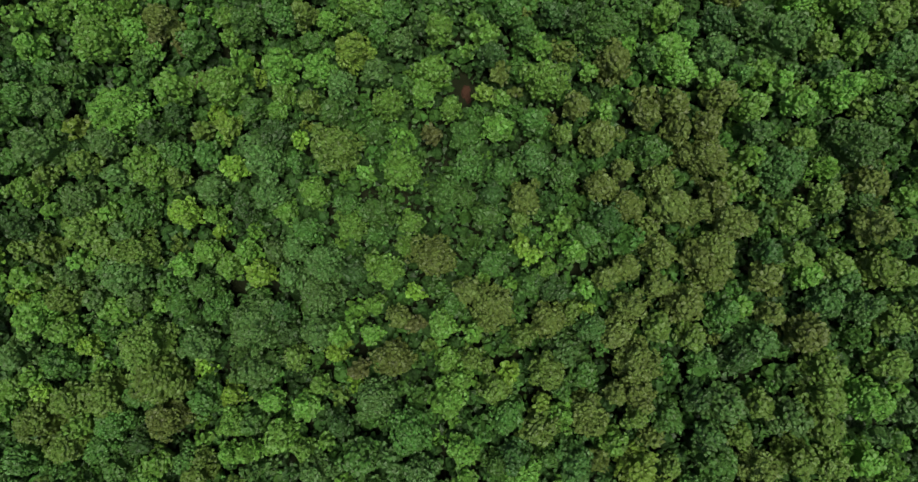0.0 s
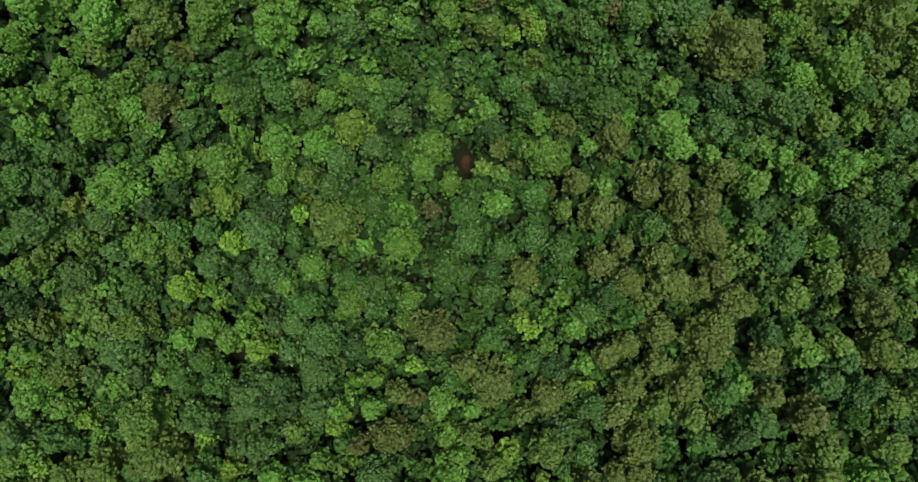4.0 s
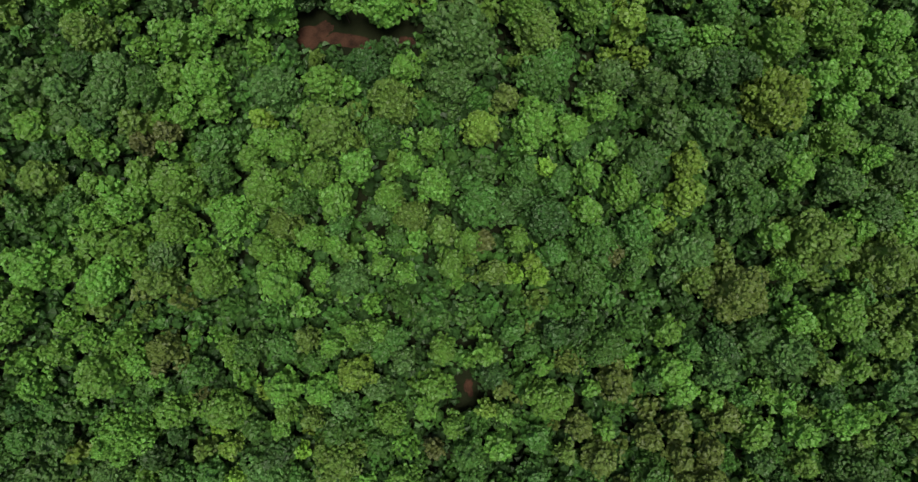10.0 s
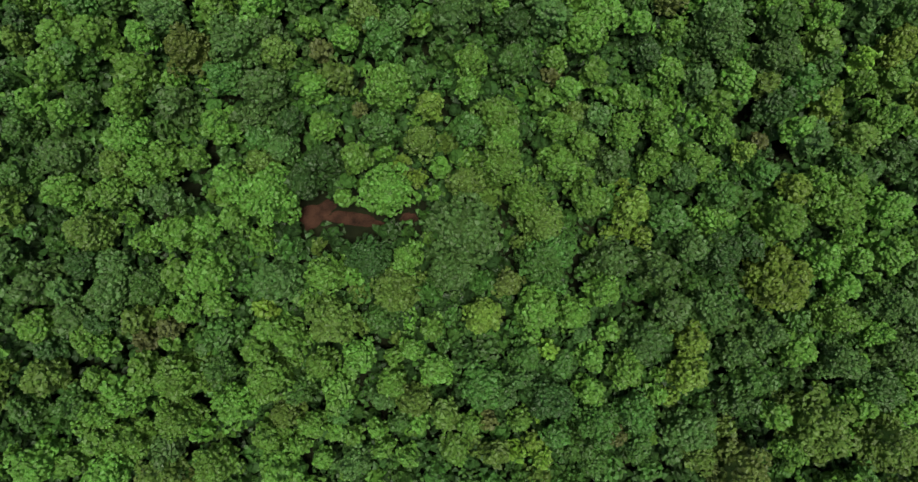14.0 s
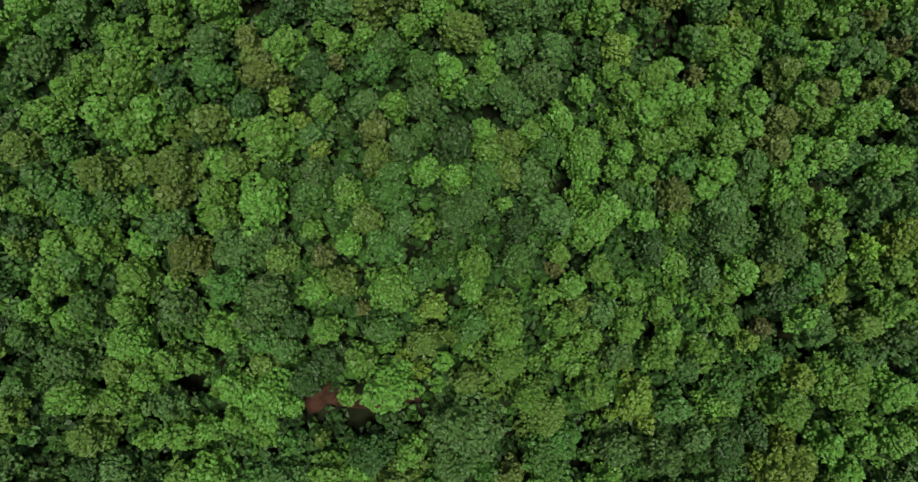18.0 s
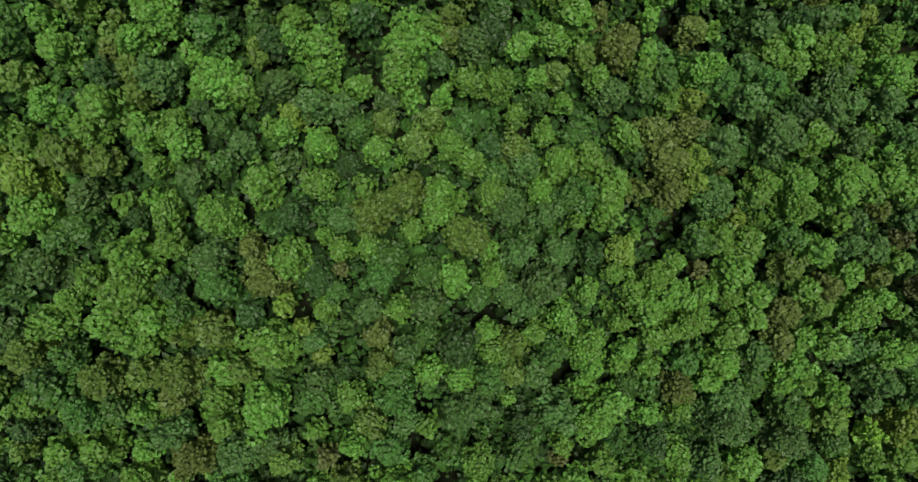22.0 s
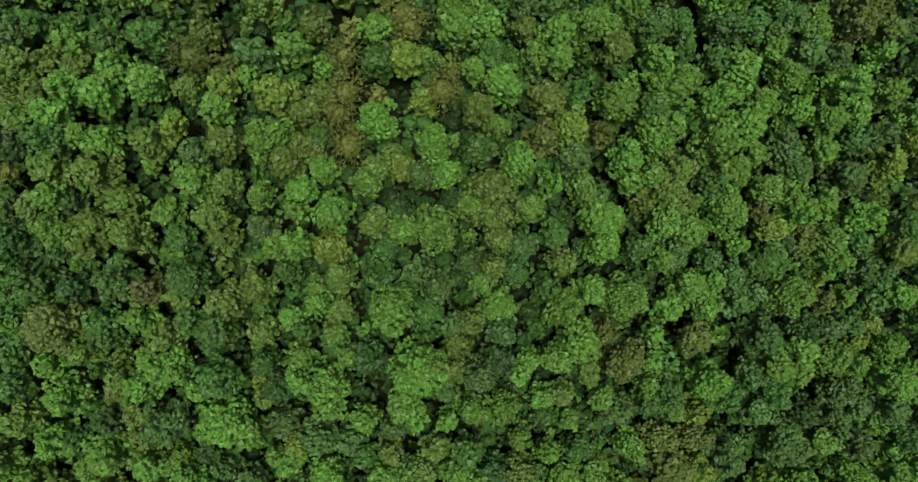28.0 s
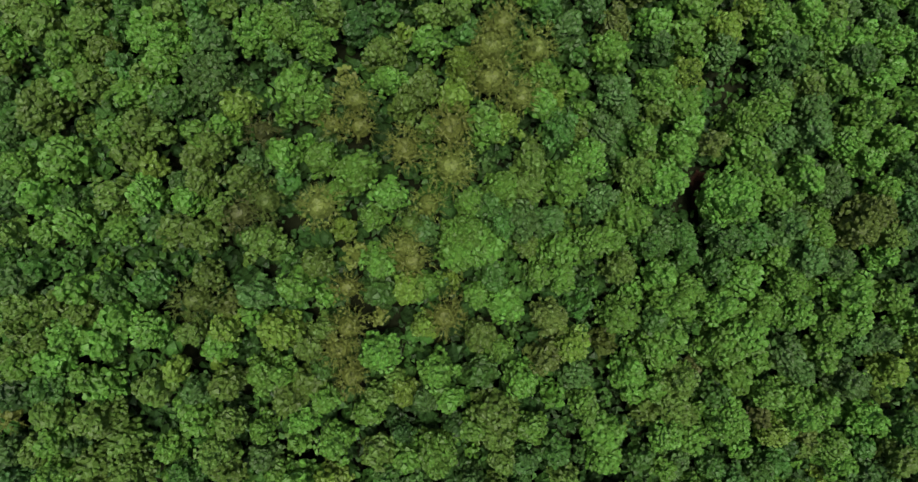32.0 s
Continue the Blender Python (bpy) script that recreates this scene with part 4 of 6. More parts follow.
tree(-58.1, 122.7, 3.2, "bright", "lobed")
tree(-50.4, 122.7, 2.2, "bright", "lobed")
tree(-17.8, 122.8, 2.1, "bright", "round")
tree(60.3, 123.5, 1.5, "bright", "young")
tree(-30.6, 123.8, 2.6, "grey", "lobed")
tree(78.5, 124.0, 3.5, "yellow", "lobed")
tree(65.0, 124.7, 3.3, "olive", "lobed")
tree(-24.1, 124.9, 1.8, "bright", "round")
tree(-70.7, 125.1, 2.6, "deep", "lobed")
tree(22.4, 125.4, 3.6, "bright", "lobed")
tree(-46.2, 125.5, 3.0, "grey", "lobed")
tree(-5.6, 125.5, 1.7, "bright", "young")
tree(45.9, 125.6, 4.6, "grey", "round")
tree(9.9, 125.8, 2.7, "deep", "lobed")
tree(-9.3, 126.2, 2.6, "grey", "lobed")
tree(37.8, 126.3, 2.0, "bright", "lobed")
tree(31.3, 126.6, 2.0, "bright", "lobed")
tree(-37.7, 126.6, 2.6, "bright", "lobed")
tree(-14.9, 126.6, 2.8, "olive", "lobed")
tree(-0.7, 127.1, 3.4, "blue", "lobed")
tree(56.1, 127.3, 3.3, "green", "lobed")
tree(15.6, 127.4, 3.4, "grey", "lobed")
tree(-48.1, 128.2, 1.3, "bright", "lobed")
tree(-59.8, 128.7, 3.5, "green", "lobed")
tree(-50.4, 128.7, 2.1, "bright", "lobed")
tree(25.6, 128.7, 3.2, "bright", "lobed")
tree(-55.0, 128.9, 2.8, "green", "lobed")
tree(-31.3, 129.1, 3.9, "bright", "lobed")
tree(2.6, 129.2, 2.9, "grey", "lobed")
tree(45.6, 129.3, 4.0, "grey", "lobed")
tree(65.1, 129.3, 2.8, "bright", "lobed")
tree(78.9, 129.4, 2.8, "green", "lobed")
tree(7.6, 129.4, 1.2, "bright", "young")
tree(-69.4, 129.7, 2.8, "bright", "lobed")
tree(-46.1, 130.5, 2.4, "tan", "lobed")
tree(-10.9, 130.5, 3.1, "green", "round")
tree(-38.9, 130.9, 2.7, "bright", "lobed")
tree(-23.2, 131.0, 3.0, "green", "lobed")
tree(-17.8, 131.0, 2.6, "bright", "lobed")
tree(36.5, 131.2, 2.7, "tan", "rough")
tree(55.7, 131.2, 2.9, "bright", "lobed")
tree(58.8, 131.2, 2.4, "bright", "lobed")
tree(73.1, 131.3, 3.3, "grey", "lobed")
tree(28.0, 131.6, 2.3, "green", "lobed")
tree(-64.9, 131.9, 3.4, "green", "lobed")
tree(42.0, 131.9, 2.5, "bright", "lobed")
tree(49.0, 132.0, 2.8, "green", "lobed")
tree(-57.3, 133.6, 4.0, "olive", "lobed")
tree(-0.3, 133.8, 2.6, "bright", "lobed")
tree(4.4, 133.8, 3.1, "green", "lobed")
tree(11.9, 133.9, 3.1, "grey", "lobed")
tree(-22.6, 134.2, 2.5, "grey", "lobed")
tree(-19.4, 134.2, 1.9, "deep", "lobed")
tree(-10.8, 134.3, 2.3, "green", "lobed")
tree(8.2, 134.3, 2.5, "olive", "lobed")
tree(-67.8, 134.4, 2.4, "deep", "lobed")
tree(31.8, 134.5, 2.0, "bright", "lobed")
tree(-50.9, 134.5, 2.5, "olive", "lobed")
tree(-44.6, 134.5, 3.5, "olive", "lobed")
tree(-37.1, 134.6, 1.7, "bright", "lobed")
tree(-29.9, 134.6, 2.0, "green", "lobed")
tree(56.5, 134.6, 2.9, "bright", "lobed")
tree(-5.4, 134.7, 2.4, "bright", "round")
tree(79.2, 134.9, 2.0, "blue", "lobed")
tree(26.4, 134.9, 1.7, "bright", "lobed")
tree(44.3, 135.1, 3.2, "bright", "lobed")
tree(-34.8, 135.3, 2.4, "olive", "lobed")
tree(37.7, 135.3, 2.4, "green", "lobed")
tree(21.0, 135.4, 2.7, "bright", "lobed")
tree(-38.0, 135.7, 2.5, "bright", "lobed")
tree(51.0, 136.4, 3.1, "grey", "lobed")
tree(-13.1, 136.5, 2.6, "olive", "lobed")
tree(74.0, 136.8, 3.6, "bright", "lobed")
tree(-62.7, 137.2, 2.6, "green", "lobed")
tree(67.4, 137.4, 3.0, "blue", "lobed")
tree(-22.3, 137.5, 1.5, "yellow", "young")
tree(-69.3, 137.6, 3.8, "olive", "lobed")
tree(5.3, 137.6, 2.8, "bright", "lobed")
tree(14.5, 137.7, 2.7, "green", "lobed")
tree(27.2, 137.8, 2.0, "bright", "lobed")
tree(63.3, 138.1, 3.3, "bright", "lobed")
tree(-8.9, 138.5, 2.3, "grey", "lobed")
tree(20.5, 138.6, 3.5, "bright", "round")
tree(54.0, 138.9, 2.9, "tan", "lobed")
tree(58.2, 139.0, 2.4, "bright", "lobed")
tree(-0.4, 139.0, 3.4, "deep", "lobed")
tree(-40.8, 139.1, 1.5, "deep", "lobed")
tree(8.2, 139.1, 2.3, "olive", "rough")
tree(-30.1, 139.5, 4.0, "bright", "lobed")
tree(32.1, 139.7, 2.3, "bright", "lobed")
tree(77.9, 139.9, 2.6, "green", "lobed")
tree(-23.8, 140.0, 2.7, "grey", "lobed")
# the wood 140 m and more along the way
tree(45.0, 140.3, 2.9, "bright", "lobed")
tree(-5.8, 140.6, 2.2, "green", "lobed")
tree(35.6, 140.7, 2.0, "bright", "lobed")
tree(-51.0, 140.8, 3.3, "bright", "lobed")
tree(11.9, 140.8, 2.1, "bright", "lobed")
tree(-13.5, 141.0, 2.4, "tan", "rough")
tree(3.9, 141.2, 2.1, "bright", "lobed")
tree(-72.1, 141.4, 2.3, "grey", "lobed")
tree(-38.8, 141.7, 3.3, "olive", "lobed")
tree(-25.3, 142.3, 1.5, "yellow", "round")
tree(26.2, 142.4, 2.0, "bright", "lobed")
tree(38.4, 142.6, 3.5, "bright", "lobed")
tree(49.9, 142.7, 2.4, "bright", "lobed")
tree(-65.0, 143.0, 3.1, "bright", "round")
tree(16.6, 143.2, 2.6, "bright", "lobed")
tree(-55.8, 143.4, 3.3, "bright", "lobed")
tree(54.9, 143.7, 2.9, "tan", "rough")
tree(-48.5, 143.8, 3.3, "bright", "lobed")
tree(67.9, 143.9, 3.6, "bright", "lobed")
tree(-33.5, 144.4, 2.4, "deep", "lobed")
tree(61.2, 144.8, 2.6, "olive", "rough")
tree(31.0, 144.8, 3.2, "bright", "lobed")
tree(-14.8, 145.0, 2.5, "grey", "lobed")
tree(-43.8, 145.0, 2.1, "green", "lobed")
tree(-22.2, 145.0, 2.0, "bright", "lobed")
tree(-10.3, 145.0, 2.2, "bright", "lobed")
tree(-28.3, 145.5, 1.8, "yellow", "rough")
tree(-5.9, 145.5, 2.8, "grey", "lobed")
tree(71.7, 145.8, 2.2, "bright", "lobed")
tree(9.9, 145.8, 2.8, "grey", "lobed")
tree(49.7, 146.5, 2.4, "bright", "lobed")
tree(-61.3, 146.8, 2.2, "bright", "young")
tree(34.7, 146.9, 3.3, "bright", "lobed")
tree(44.7, 146.9, 2.2, "bright", "lobed")
tree(2.5, 147.1, 2.3, "green", "lobed")
tree(40.7, 147.3, 2.3, "bright", "lobed")
tree(58.1, 147.6, 2.2, "bright", "lobed")
tree(7.1, 147.6, 2.6, "grey", "lobed")
tree(20.3, 147.8, 2.1, "bright", "lobed")
tree(77.9, 147.9, 2.0, "russet", "rough")
tree(-20.0, 148.0, 2.0, "green", "lobed")
tree(28.0, 148.0, 2.6, "bright", "lobed")
tree(61.6, 148.1, 2.4, "tan", "lobed")
tree(12.7, 148.6, 3.9, "grey", "lobed")
tree(-50.8, 148.6, 4.5, "bright", "lobed")
tree(-45.5, 148.6, 2.1, "deep", "lobed")
tree(-38.4, 149.1, 3.3, "green", "lobed")
tree(-30.5, 149.6, 3.3, "tan", "rough")
tree(72.4, 149.6, 1.9, "tan", "lobed")
tree(-57.9, 149.9, 2.6, "bright", "lobed")
tree(31.8, 149.9, 2.8, "bright", "lobed")
tree(65.4, 150.0, 2.4, "bright", "lobed")
tree(-1.2, 150.1, 3.0, "bright", "lobed")
tree(-22.6, 150.2, 3.1, "deep", "lobed")
tree(4.8, 150.4, 2.1, "bright", "round")
tree(45.0, 150.7, 3.2, "bright", "lobed")
tree(-12.9, 150.7, 2.7, "green", "lobed")
tree(24.8, 150.8, 1.9, "bright", "lobed")
tree(-5.7, 150.9, 2.9, "green", "lobed")
tree(40.1, 151.0, 1.6, "russet", "rough")
tree(54.4, 151.3, 2.7, "olive", "lobed")
tree(-19.2, 151.5, 1.2, "russet", "rough")
tree(-32.1, 152.1, 2.3, "tan", "rough")
tree(-65.9, 152.2, 3.9, "grey", "lobed")
tree(35.6, 152.3, 2.0, "bright", "lobed")
tree(74.1, 152.4, 2.0, "bright", "lobed")
tree(-26.4, 153.0, 3.1, "bright", "round")
tree(-11.0, 153.6, 2.4, "green", "lobed")
tree(-51.3, 153.7, 3.4, "bright", "lobed")
tree(-38.6, 153.7, 2.9, "grey", "lobed")
tree(8.9, 153.9, 2.7, "grey", "lobed")
tree(21.6, 153.9, 2.3, "deep", "rough")
tree(15.4, 154.1, 2.7, "grey", "lobed")
tree(59.2, 154.2, 2.7, "bright", "lobed")
tree(4.3, 154.2, 1.7, "bright", "lobed")
tree(70.0, 154.3, 2.7, "grey", "lobed")
tree(25.8, 154.4, 2.6, "yellow", "lobed")
tree(-19.3, 154.6, 2.0, "bright", "lobed")
tree(-14.6, 155.0, 2.0, "bright", "lobed")
tree(64.7, 155.1, 2.4, "blue", "lobed")
tree(-33.2, 155.2, 2.1, "tan", "rough")
tree(-44.6, 155.4, 2.4, "bright", "lobed")
tree(47.9, 155.6, 3.1, "bright", "lobed")
tree(1.5, 156.1, 2.8, "olive", "lobed")
tree(38.8, 156.1, 2.5, "green", "lobed")
tree(42.3, 156.2, 3.0, "bright", "lobed")
tree(-62.6, 156.2, 2.3, "green", "lobed")
tree(54.5, 156.7, 2.9, "green", "lobed")
tree(-21.9, 156.9, 1.4, "bright", "lobed")
tree(-0.4, 157.3, 2.8, "olive", "lobed")
tree(-7.9, 157.7, 1.9, "bright", "lobed")
tree(-57.1, 157.9, 3.1, "green", "lobed")
tree(63.3, 158.9, 1.8, "bright", "lobed")
tree(18.6, 159.1, 1.3, "bright", "young")
tree(-18.5, 159.3, 2.3, "grey", "lobed")
tree(66.2, 159.3, 2.5, "blue", "lobed")
tree(-50.8, 159.4, 2.0, "deep", "lobed")
tree(76.4, 159.4, 2.4, "blue", "lobed")
tree(50.5, 159.6, 1.3, "bright", "lobed")
tree(-37.3, 159.6, 3.5, "bright", "lobed")
tree(-65.0, 159.7, 3.8, "bright", "lobed")
tree(-26.6, 159.8, 2.7, "deep", "lobed")
tree(-14.8, 159.9, 3.2, "olive", "lobed")
tree(45.6, 159.9, 1.8, "yellow", "lobed")
tree(31.6, 160.2, 1.9, "green", "lobed")
tree(13.4, 160.2, 2.6, "grey", "lobed")
tree(-45.5, 160.3, 2.6, "bright", "lobed")
tree(-3.9, 160.5, 2.7, "bright", "lobed")
tree(70.5, 160.8, 1.7, "tan", "rough")
tree(23.7, 161.5, 3.4, "bright", "lobed")
tree(55.8, 161.5, 3.5, "bright", "lobed")
tree(-52.3, 161.6, 1.8, "bright", "lobed")
tree(-11.8, 161.7, 2.4, "olive", "rough")
tree(7.0, 161.7, 3.7, "grey", "lobed")
tree(-57.7, 162.5, 3.1, "grey", "lobed")
tree(16.5, 162.8, 2.6, "green", "lobed")
tree(41.5, 163.0, 3.5, "grey", "lobed")
tree(19.9, 163.1, 2.7, "green", "lobed")
tree(47.9, 163.2, 2.1, "bright", "lobed")
tree(4.4, 163.4, 2.7, "bright", "lobed")
tree(-8.9, 163.5, 3.1, "olive", "lobed")
tree(34.2, 163.7, 3.1, "tan", "rough")
tree(12.7, 163.8, 2.7, "bright", "lobed")
tree(-3.7, 163.8, 2.5, "bright", "lobed")
tree(-15.1, 164.3, 1.8, "bright", "lobed")
tree(62.5, 164.4, 3.2, "bright", "lobed")
tree(69.3, 164.5, 2.3, "bright", "lobed")
tree(75.5, 164.7, 2.4, "bright", "lobed")
tree(23.9, 164.7, 3.4, "bright", "lobed")
tree(-22.0, 164.7, 2.6, "bright", "lobed")
tree(-30.5, 164.7, 3.3, "bright", "lobed")
tree(-66.1, 165.0, 4.0, "yellow", "lobed")
tree(38.2, 165.2, 2.1, "yellow", "lobed")
tree(-41.1, 165.4, 2.5, "grey", "lobed")
tree(50.0, 165.6, 2.6, "bright", "lobed")
tree(55.9, 165.6, 3.5, "bright", "lobed")
tree(64.6, 166.6, 3.7, "bright", "round")
tree(70.4, 166.6, 3.0, "bright", "lobed")
tree(5.1, 166.9, 2.6, "green", "lobed")
tree(-46.9, 167.3, 1.9, "bright", "lobed")
tree(-17.4, 167.5, 2.3, "deep", "lobed")
tree(-36.0, 167.6, 2.1, "green", "lobed")
tree(-54.1, 167.7, 2.5, "olive", "lobed")
tree(9.7, 168.0, 2.8, "grey", "lobed")
tree(1.5, 168.2, 2.4, "bright", "lobed")
tree(15.4, 168.3, 3.2, "bright", "lobed")
tree(-60.0, 169.0, 3.0, "olive", "lobed")
tree(37.8, 169.1, 2.6, "yellow", "lobed")
tree(20.0, 169.3, 3.0, "bright", "lobed")
tree(33.3, 169.3, 3.4, "tan", "lobed")
tree(28.4, 169.7, 1.7, "deep", "lobed")
tree(-13.2, 170.0, 2.1, "bright", "lobed")
tree(-32.9, 170.4, 2.3, "grey", "lobed")
tree(8.1, 170.4, 2.7, "olive", "lobed")
tree(4.4, 170.4, 2.2, "deep", "lobed")
tree(-41.5, 170.7, 2.7, "bright", "lobed")
tree(-65.0, 170.7, 2.5, "bright", "lobed")
tree(-21.8, 170.8, 2.7, "bright", "lobed")
tree(-7.2, 170.9, 2.6, "olive", "lobed")
tree(72.1, 170.9, 1.8, "bright", "young")
tree(-1.9, 170.9, 2.6, "bright", "lobed")
tree(42.0, 171.2, 3.4, "grey", "lobed")
tree(65.3, 172.3, 2.7, "grey", "lobed")
tree(-47.6, 172.3, 2.8, "bright", "lobed")
tree(-68.7, 172.4, 2.3, "bright", "lobed")
tree(-55.5, 172.5, 2.6, "bright", "lobed")
tree(-44.7, 172.6, 1.9, "bright", "lobed")
tree(-26.9, 172.6, 1.9, "bright", "lobed")
tree(18.0, 172.8, 2.6, "green", "lobed")
tree(12.9, 172.8, 2.0, "bright", "young")
tree(26.5, 173.0, 2.6, "bright", "lobed")
tree(73.3, 173.0, 2.7, "blue", "lobed")
tree(-16.3, 173.1, 2.3, "green", "lobed")
tree(51.6, 173.2, 4.0, "grey", "lobed")
tree(58.4, 173.2, 3.3, "bright", "lobed")
tree(-35.9, 173.2, 2.1, "green", "lobed")
tree(-29.2, 173.3, 1.6, "bright", "lobed")
tree(-0.1, 173.6, 2.5, "green", "lobed")
tree(31.3, 173.9, 2.7, "tan", "lobed")
tree(37.0, 174.0, 2.6, "tan", "lobed")
tree(-11.9, 174.0, 2.0, "olive", "rough")
tree(-42.5, 174.0, 1.9, "bright", "lobed")
tree(-4.7, 174.5, 2.2, "olive", "rough")
tree(-25.8, 174.9, 2.1, "yellow", "lobed")
tree(-38.3, 175.2, 2.1, "deep", "lobed")
tree(8.4, 175.4, 1.9, "bright", "lobed")
tree(-52.7, 175.6, 3.4, "bright", "lobed")
tree(-18.2, 176.3, 2.4, "grey", "lobed")
tree(-61.5, 176.5, 2.8, "bright", "lobed")
tree(-22.4, 176.7, 2.8, "grey", "lobed")
tree(-58.0, 176.9, 1.8, "deep", "lobed")
tree(-11.8, 177.1, 2.0, "grey", "lobed")
tree(60.1, 177.2, 2.7, "grey", "lobed")
tree(-47.0, 177.7, 2.3, "olive", "rough")
tree(-8.0, 177.8, 1.6, "bright", "young")
tree(16.1, 177.8, 1.7, "bright", "lobed")
tree(56.2, 177.8, 2.5, "deep", "lobed")
tree(-32.3, 177.8, 2.3, "bright", "lobed")
tree(12.0, 178.1, 2.0, "green", "lobed")
tree(-3.2, 178.3, 1.7, "bright", "lobed")
tree(36.9, 178.6, 2.3, "yellow", "lobed")
tree(34.0, 178.6, 2.3, "bright", "lobed")
tree(46.6, 178.7, 2.9, "grey", "lobed")
tree(64.9, 178.8, 2.8, "grey", "lobed")
tree(69.7, 178.8, 2.8, "grey", "lobed")
tree(-27.3, 179.1, 2.5, "grey", "lobed")
tree(23.5, 179.2, 2.7, "grey", "lobed")
tree(-15.6, 179.3, 2.1, "bright", "lobed")
tree(-35.4, 179.4, 3.7, "bright", "lobed")
tree(-44.0, 179.7, 2.9, "grey", "lobed")
tree(-65.6, 179.9, 2.5, "olive", "lobed")
# the wood 180 m and more along the way
tree(5.6, 180.2, 2.6, "bright", "round")
tree(29.2, 180.3, 2.2, "green", "lobed")
tree(-52.5, 180.3, 2.4, "deep", "lobed")
tree(0.8, 180.5, 2.4, "bright", "lobed")
tree(-48.3, 181.1, 2.3, "olive", "lobed")
tree(-21.0, 181.3, 2.5, "bright", "lobed")
tree(41.6, 181.4, 2.8, "green", "lobed")
tree(49.4, 181.4, 2.8, "green", "lobed")
tree(21.2, 181.4, 2.0, "bright", "lobed")
tree(11.9, 181.5, 2.0, "bright", "lobed")
tree(-9.6, 181.5, 3.0, "bright", "lobed")
tree(61.0, 181.6, 2.8, "grey", "lobed")
tree(32.5, 182.1, 2.7, "green", "lobed")
tree(14.7, 182.2, 2.0, "olive", "lobed")
tree(-30.0, 183.1, 1.6, "olive", "lobed")
tree(39.2, 183.2, 3.6, "bright", "lobed")
tree(29.1, 183.3, 2.1, "bright", "lobed")
tree(-3.7, 183.5, 2.1, "blue", "lobed")
tree(69.5, 183.5, 3.3, "bright", "round")
tree(-59.1, 183.7, 2.9, "bright", "lobed")
tree(-40.4, 183.8, 1.7, "bright", "lobed")
tree(-51.2, 184.1, 2.0, "tan", "lobed")
tree(46.2, 184.4, 2.3, "blue", "lobed")
tree(-21.3, 184.6, 3.1, "bright", "round")
tree(-65.9, 184.9, 2.2, "green", "lobed")
tree(-47.4, 184.9, 2.4, "bright", "lobed")
tree(-27.8, 185.0, 2.4, "deep", "lobed")
tree(-31.0, 185.2, 1.4, "yellow", "lobed")
tree(55.1, 185.3, 2.8, "bright", "lobed")
tree(19.3, 185.3, 2.2, "olive", "lobed")
tree(-25.4, 185.6, 2.1, "bright", "lobed")
tree(7.7, 185.6, 1.6, "bright", "young")
tree(1.6, 185.6, 2.7, "grey", "lobed")
tree(63.6, 185.9, 2.7, "bright", "lobed")
tree(-51.0, 186.0, 2.3, "olive", "lobed")
tree(50.2, 186.1, 3.1, "bright", "lobed")
tree(-7.9, 186.2, 4.4, "bright", "lobed")
tree(-36.6, 186.2, 3.0, "green", "lobed")
tree(30.0, 186.6, 1.7, "bright", "lobed")
tree(-2.0, 186.6, 2.1, "olive", "lobed")
tree(59.9, 187.2, 3.0, "bright", "round")
tree(9.6, 187.2, 2.0, "bright", "lobed")
tree(25.2, 187.3, 3.7, "tan", "lobed")
tree(-4.9, 187.6, 2.6, "bright", "lobed")
tree(14.1, 187.8, 2.6, "bright", "lobed")
tree(4.3, 187.9, 2.5, "deep", "lobed")
tree(-30.0, 188.0, 2.3, "green", "lobed")
tree(-43.6, 188.1, 2.9, "bright", "lobed")
tree(-61.2, 188.3, 2.3, "bright", "lobed")
tree(54.4, 188.7, 2.5, "bright", "lobed")
tree(-25.2, 188.9, 2.3, "bright", "lobed")
tree(69.3, 189.1, 2.6, "bright", "round")
tree(-15.0, 189.1, 2.4, "deep", "lobed")
tree(-45.9, 189.2, 2.4, "bright", "lobed")
tree(-17.7, 189.2, 1.9, "bright", "lobed")
tree(64.1, 190.0, 2.0, "yellow", "lobed")
tree(-1.5, 190.4, 2.3, "olive", "lobed")
tree(37.6, 190.4, 2.6, "tan", "rough")
tree(17.7, 190.6, 3.4, "bright", "lobed")
tree(48.8, 190.7, 3.3, "blue", "lobed")
tree(-56.0, 191.0, 2.8, "bright", "lobed")
tree(29.9, 191.1, 1.7, "bright", "lobed")
tree(21.4, 191.6, 2.0, "tan", "lobed")
tree(55.2, 192.0, 2.6, "deep", "lobed")
tree(5.2, 192.0, 2.3, "blue", "lobed")
tree(58.7, 192.1, 2.5, "grey", "lobed")
tree(-43.7, 192.5, 2.5, "olive", "lobed")
tree(62.4, 192.6, 2.3, "green", "lobed")
tree(66.2, 192.7, 1.9, "yellow", "round")
tree(-19.4, 192.7, 1.9, "bright", "lobed")
tree(-51.7, 192.9, 2.4, "green", "lobed")
tree(-36.1, 193.3, 3.3, "green", "lobed")
tree(-24.0, 193.3, 1.7, "green", "lobed")
tree(-29.7, 193.5, 2.3, "olive", "lobed")
tree(74.3, 193.7, 1.9, "green", "lobed")
tree(-2.3, 193.9, 1.8, "grey", "lobed")
tree(0.7, 194.1, 2.1, "olive", "rough")
tree(-58.7, 194.4, 4.5, "tan", "round")
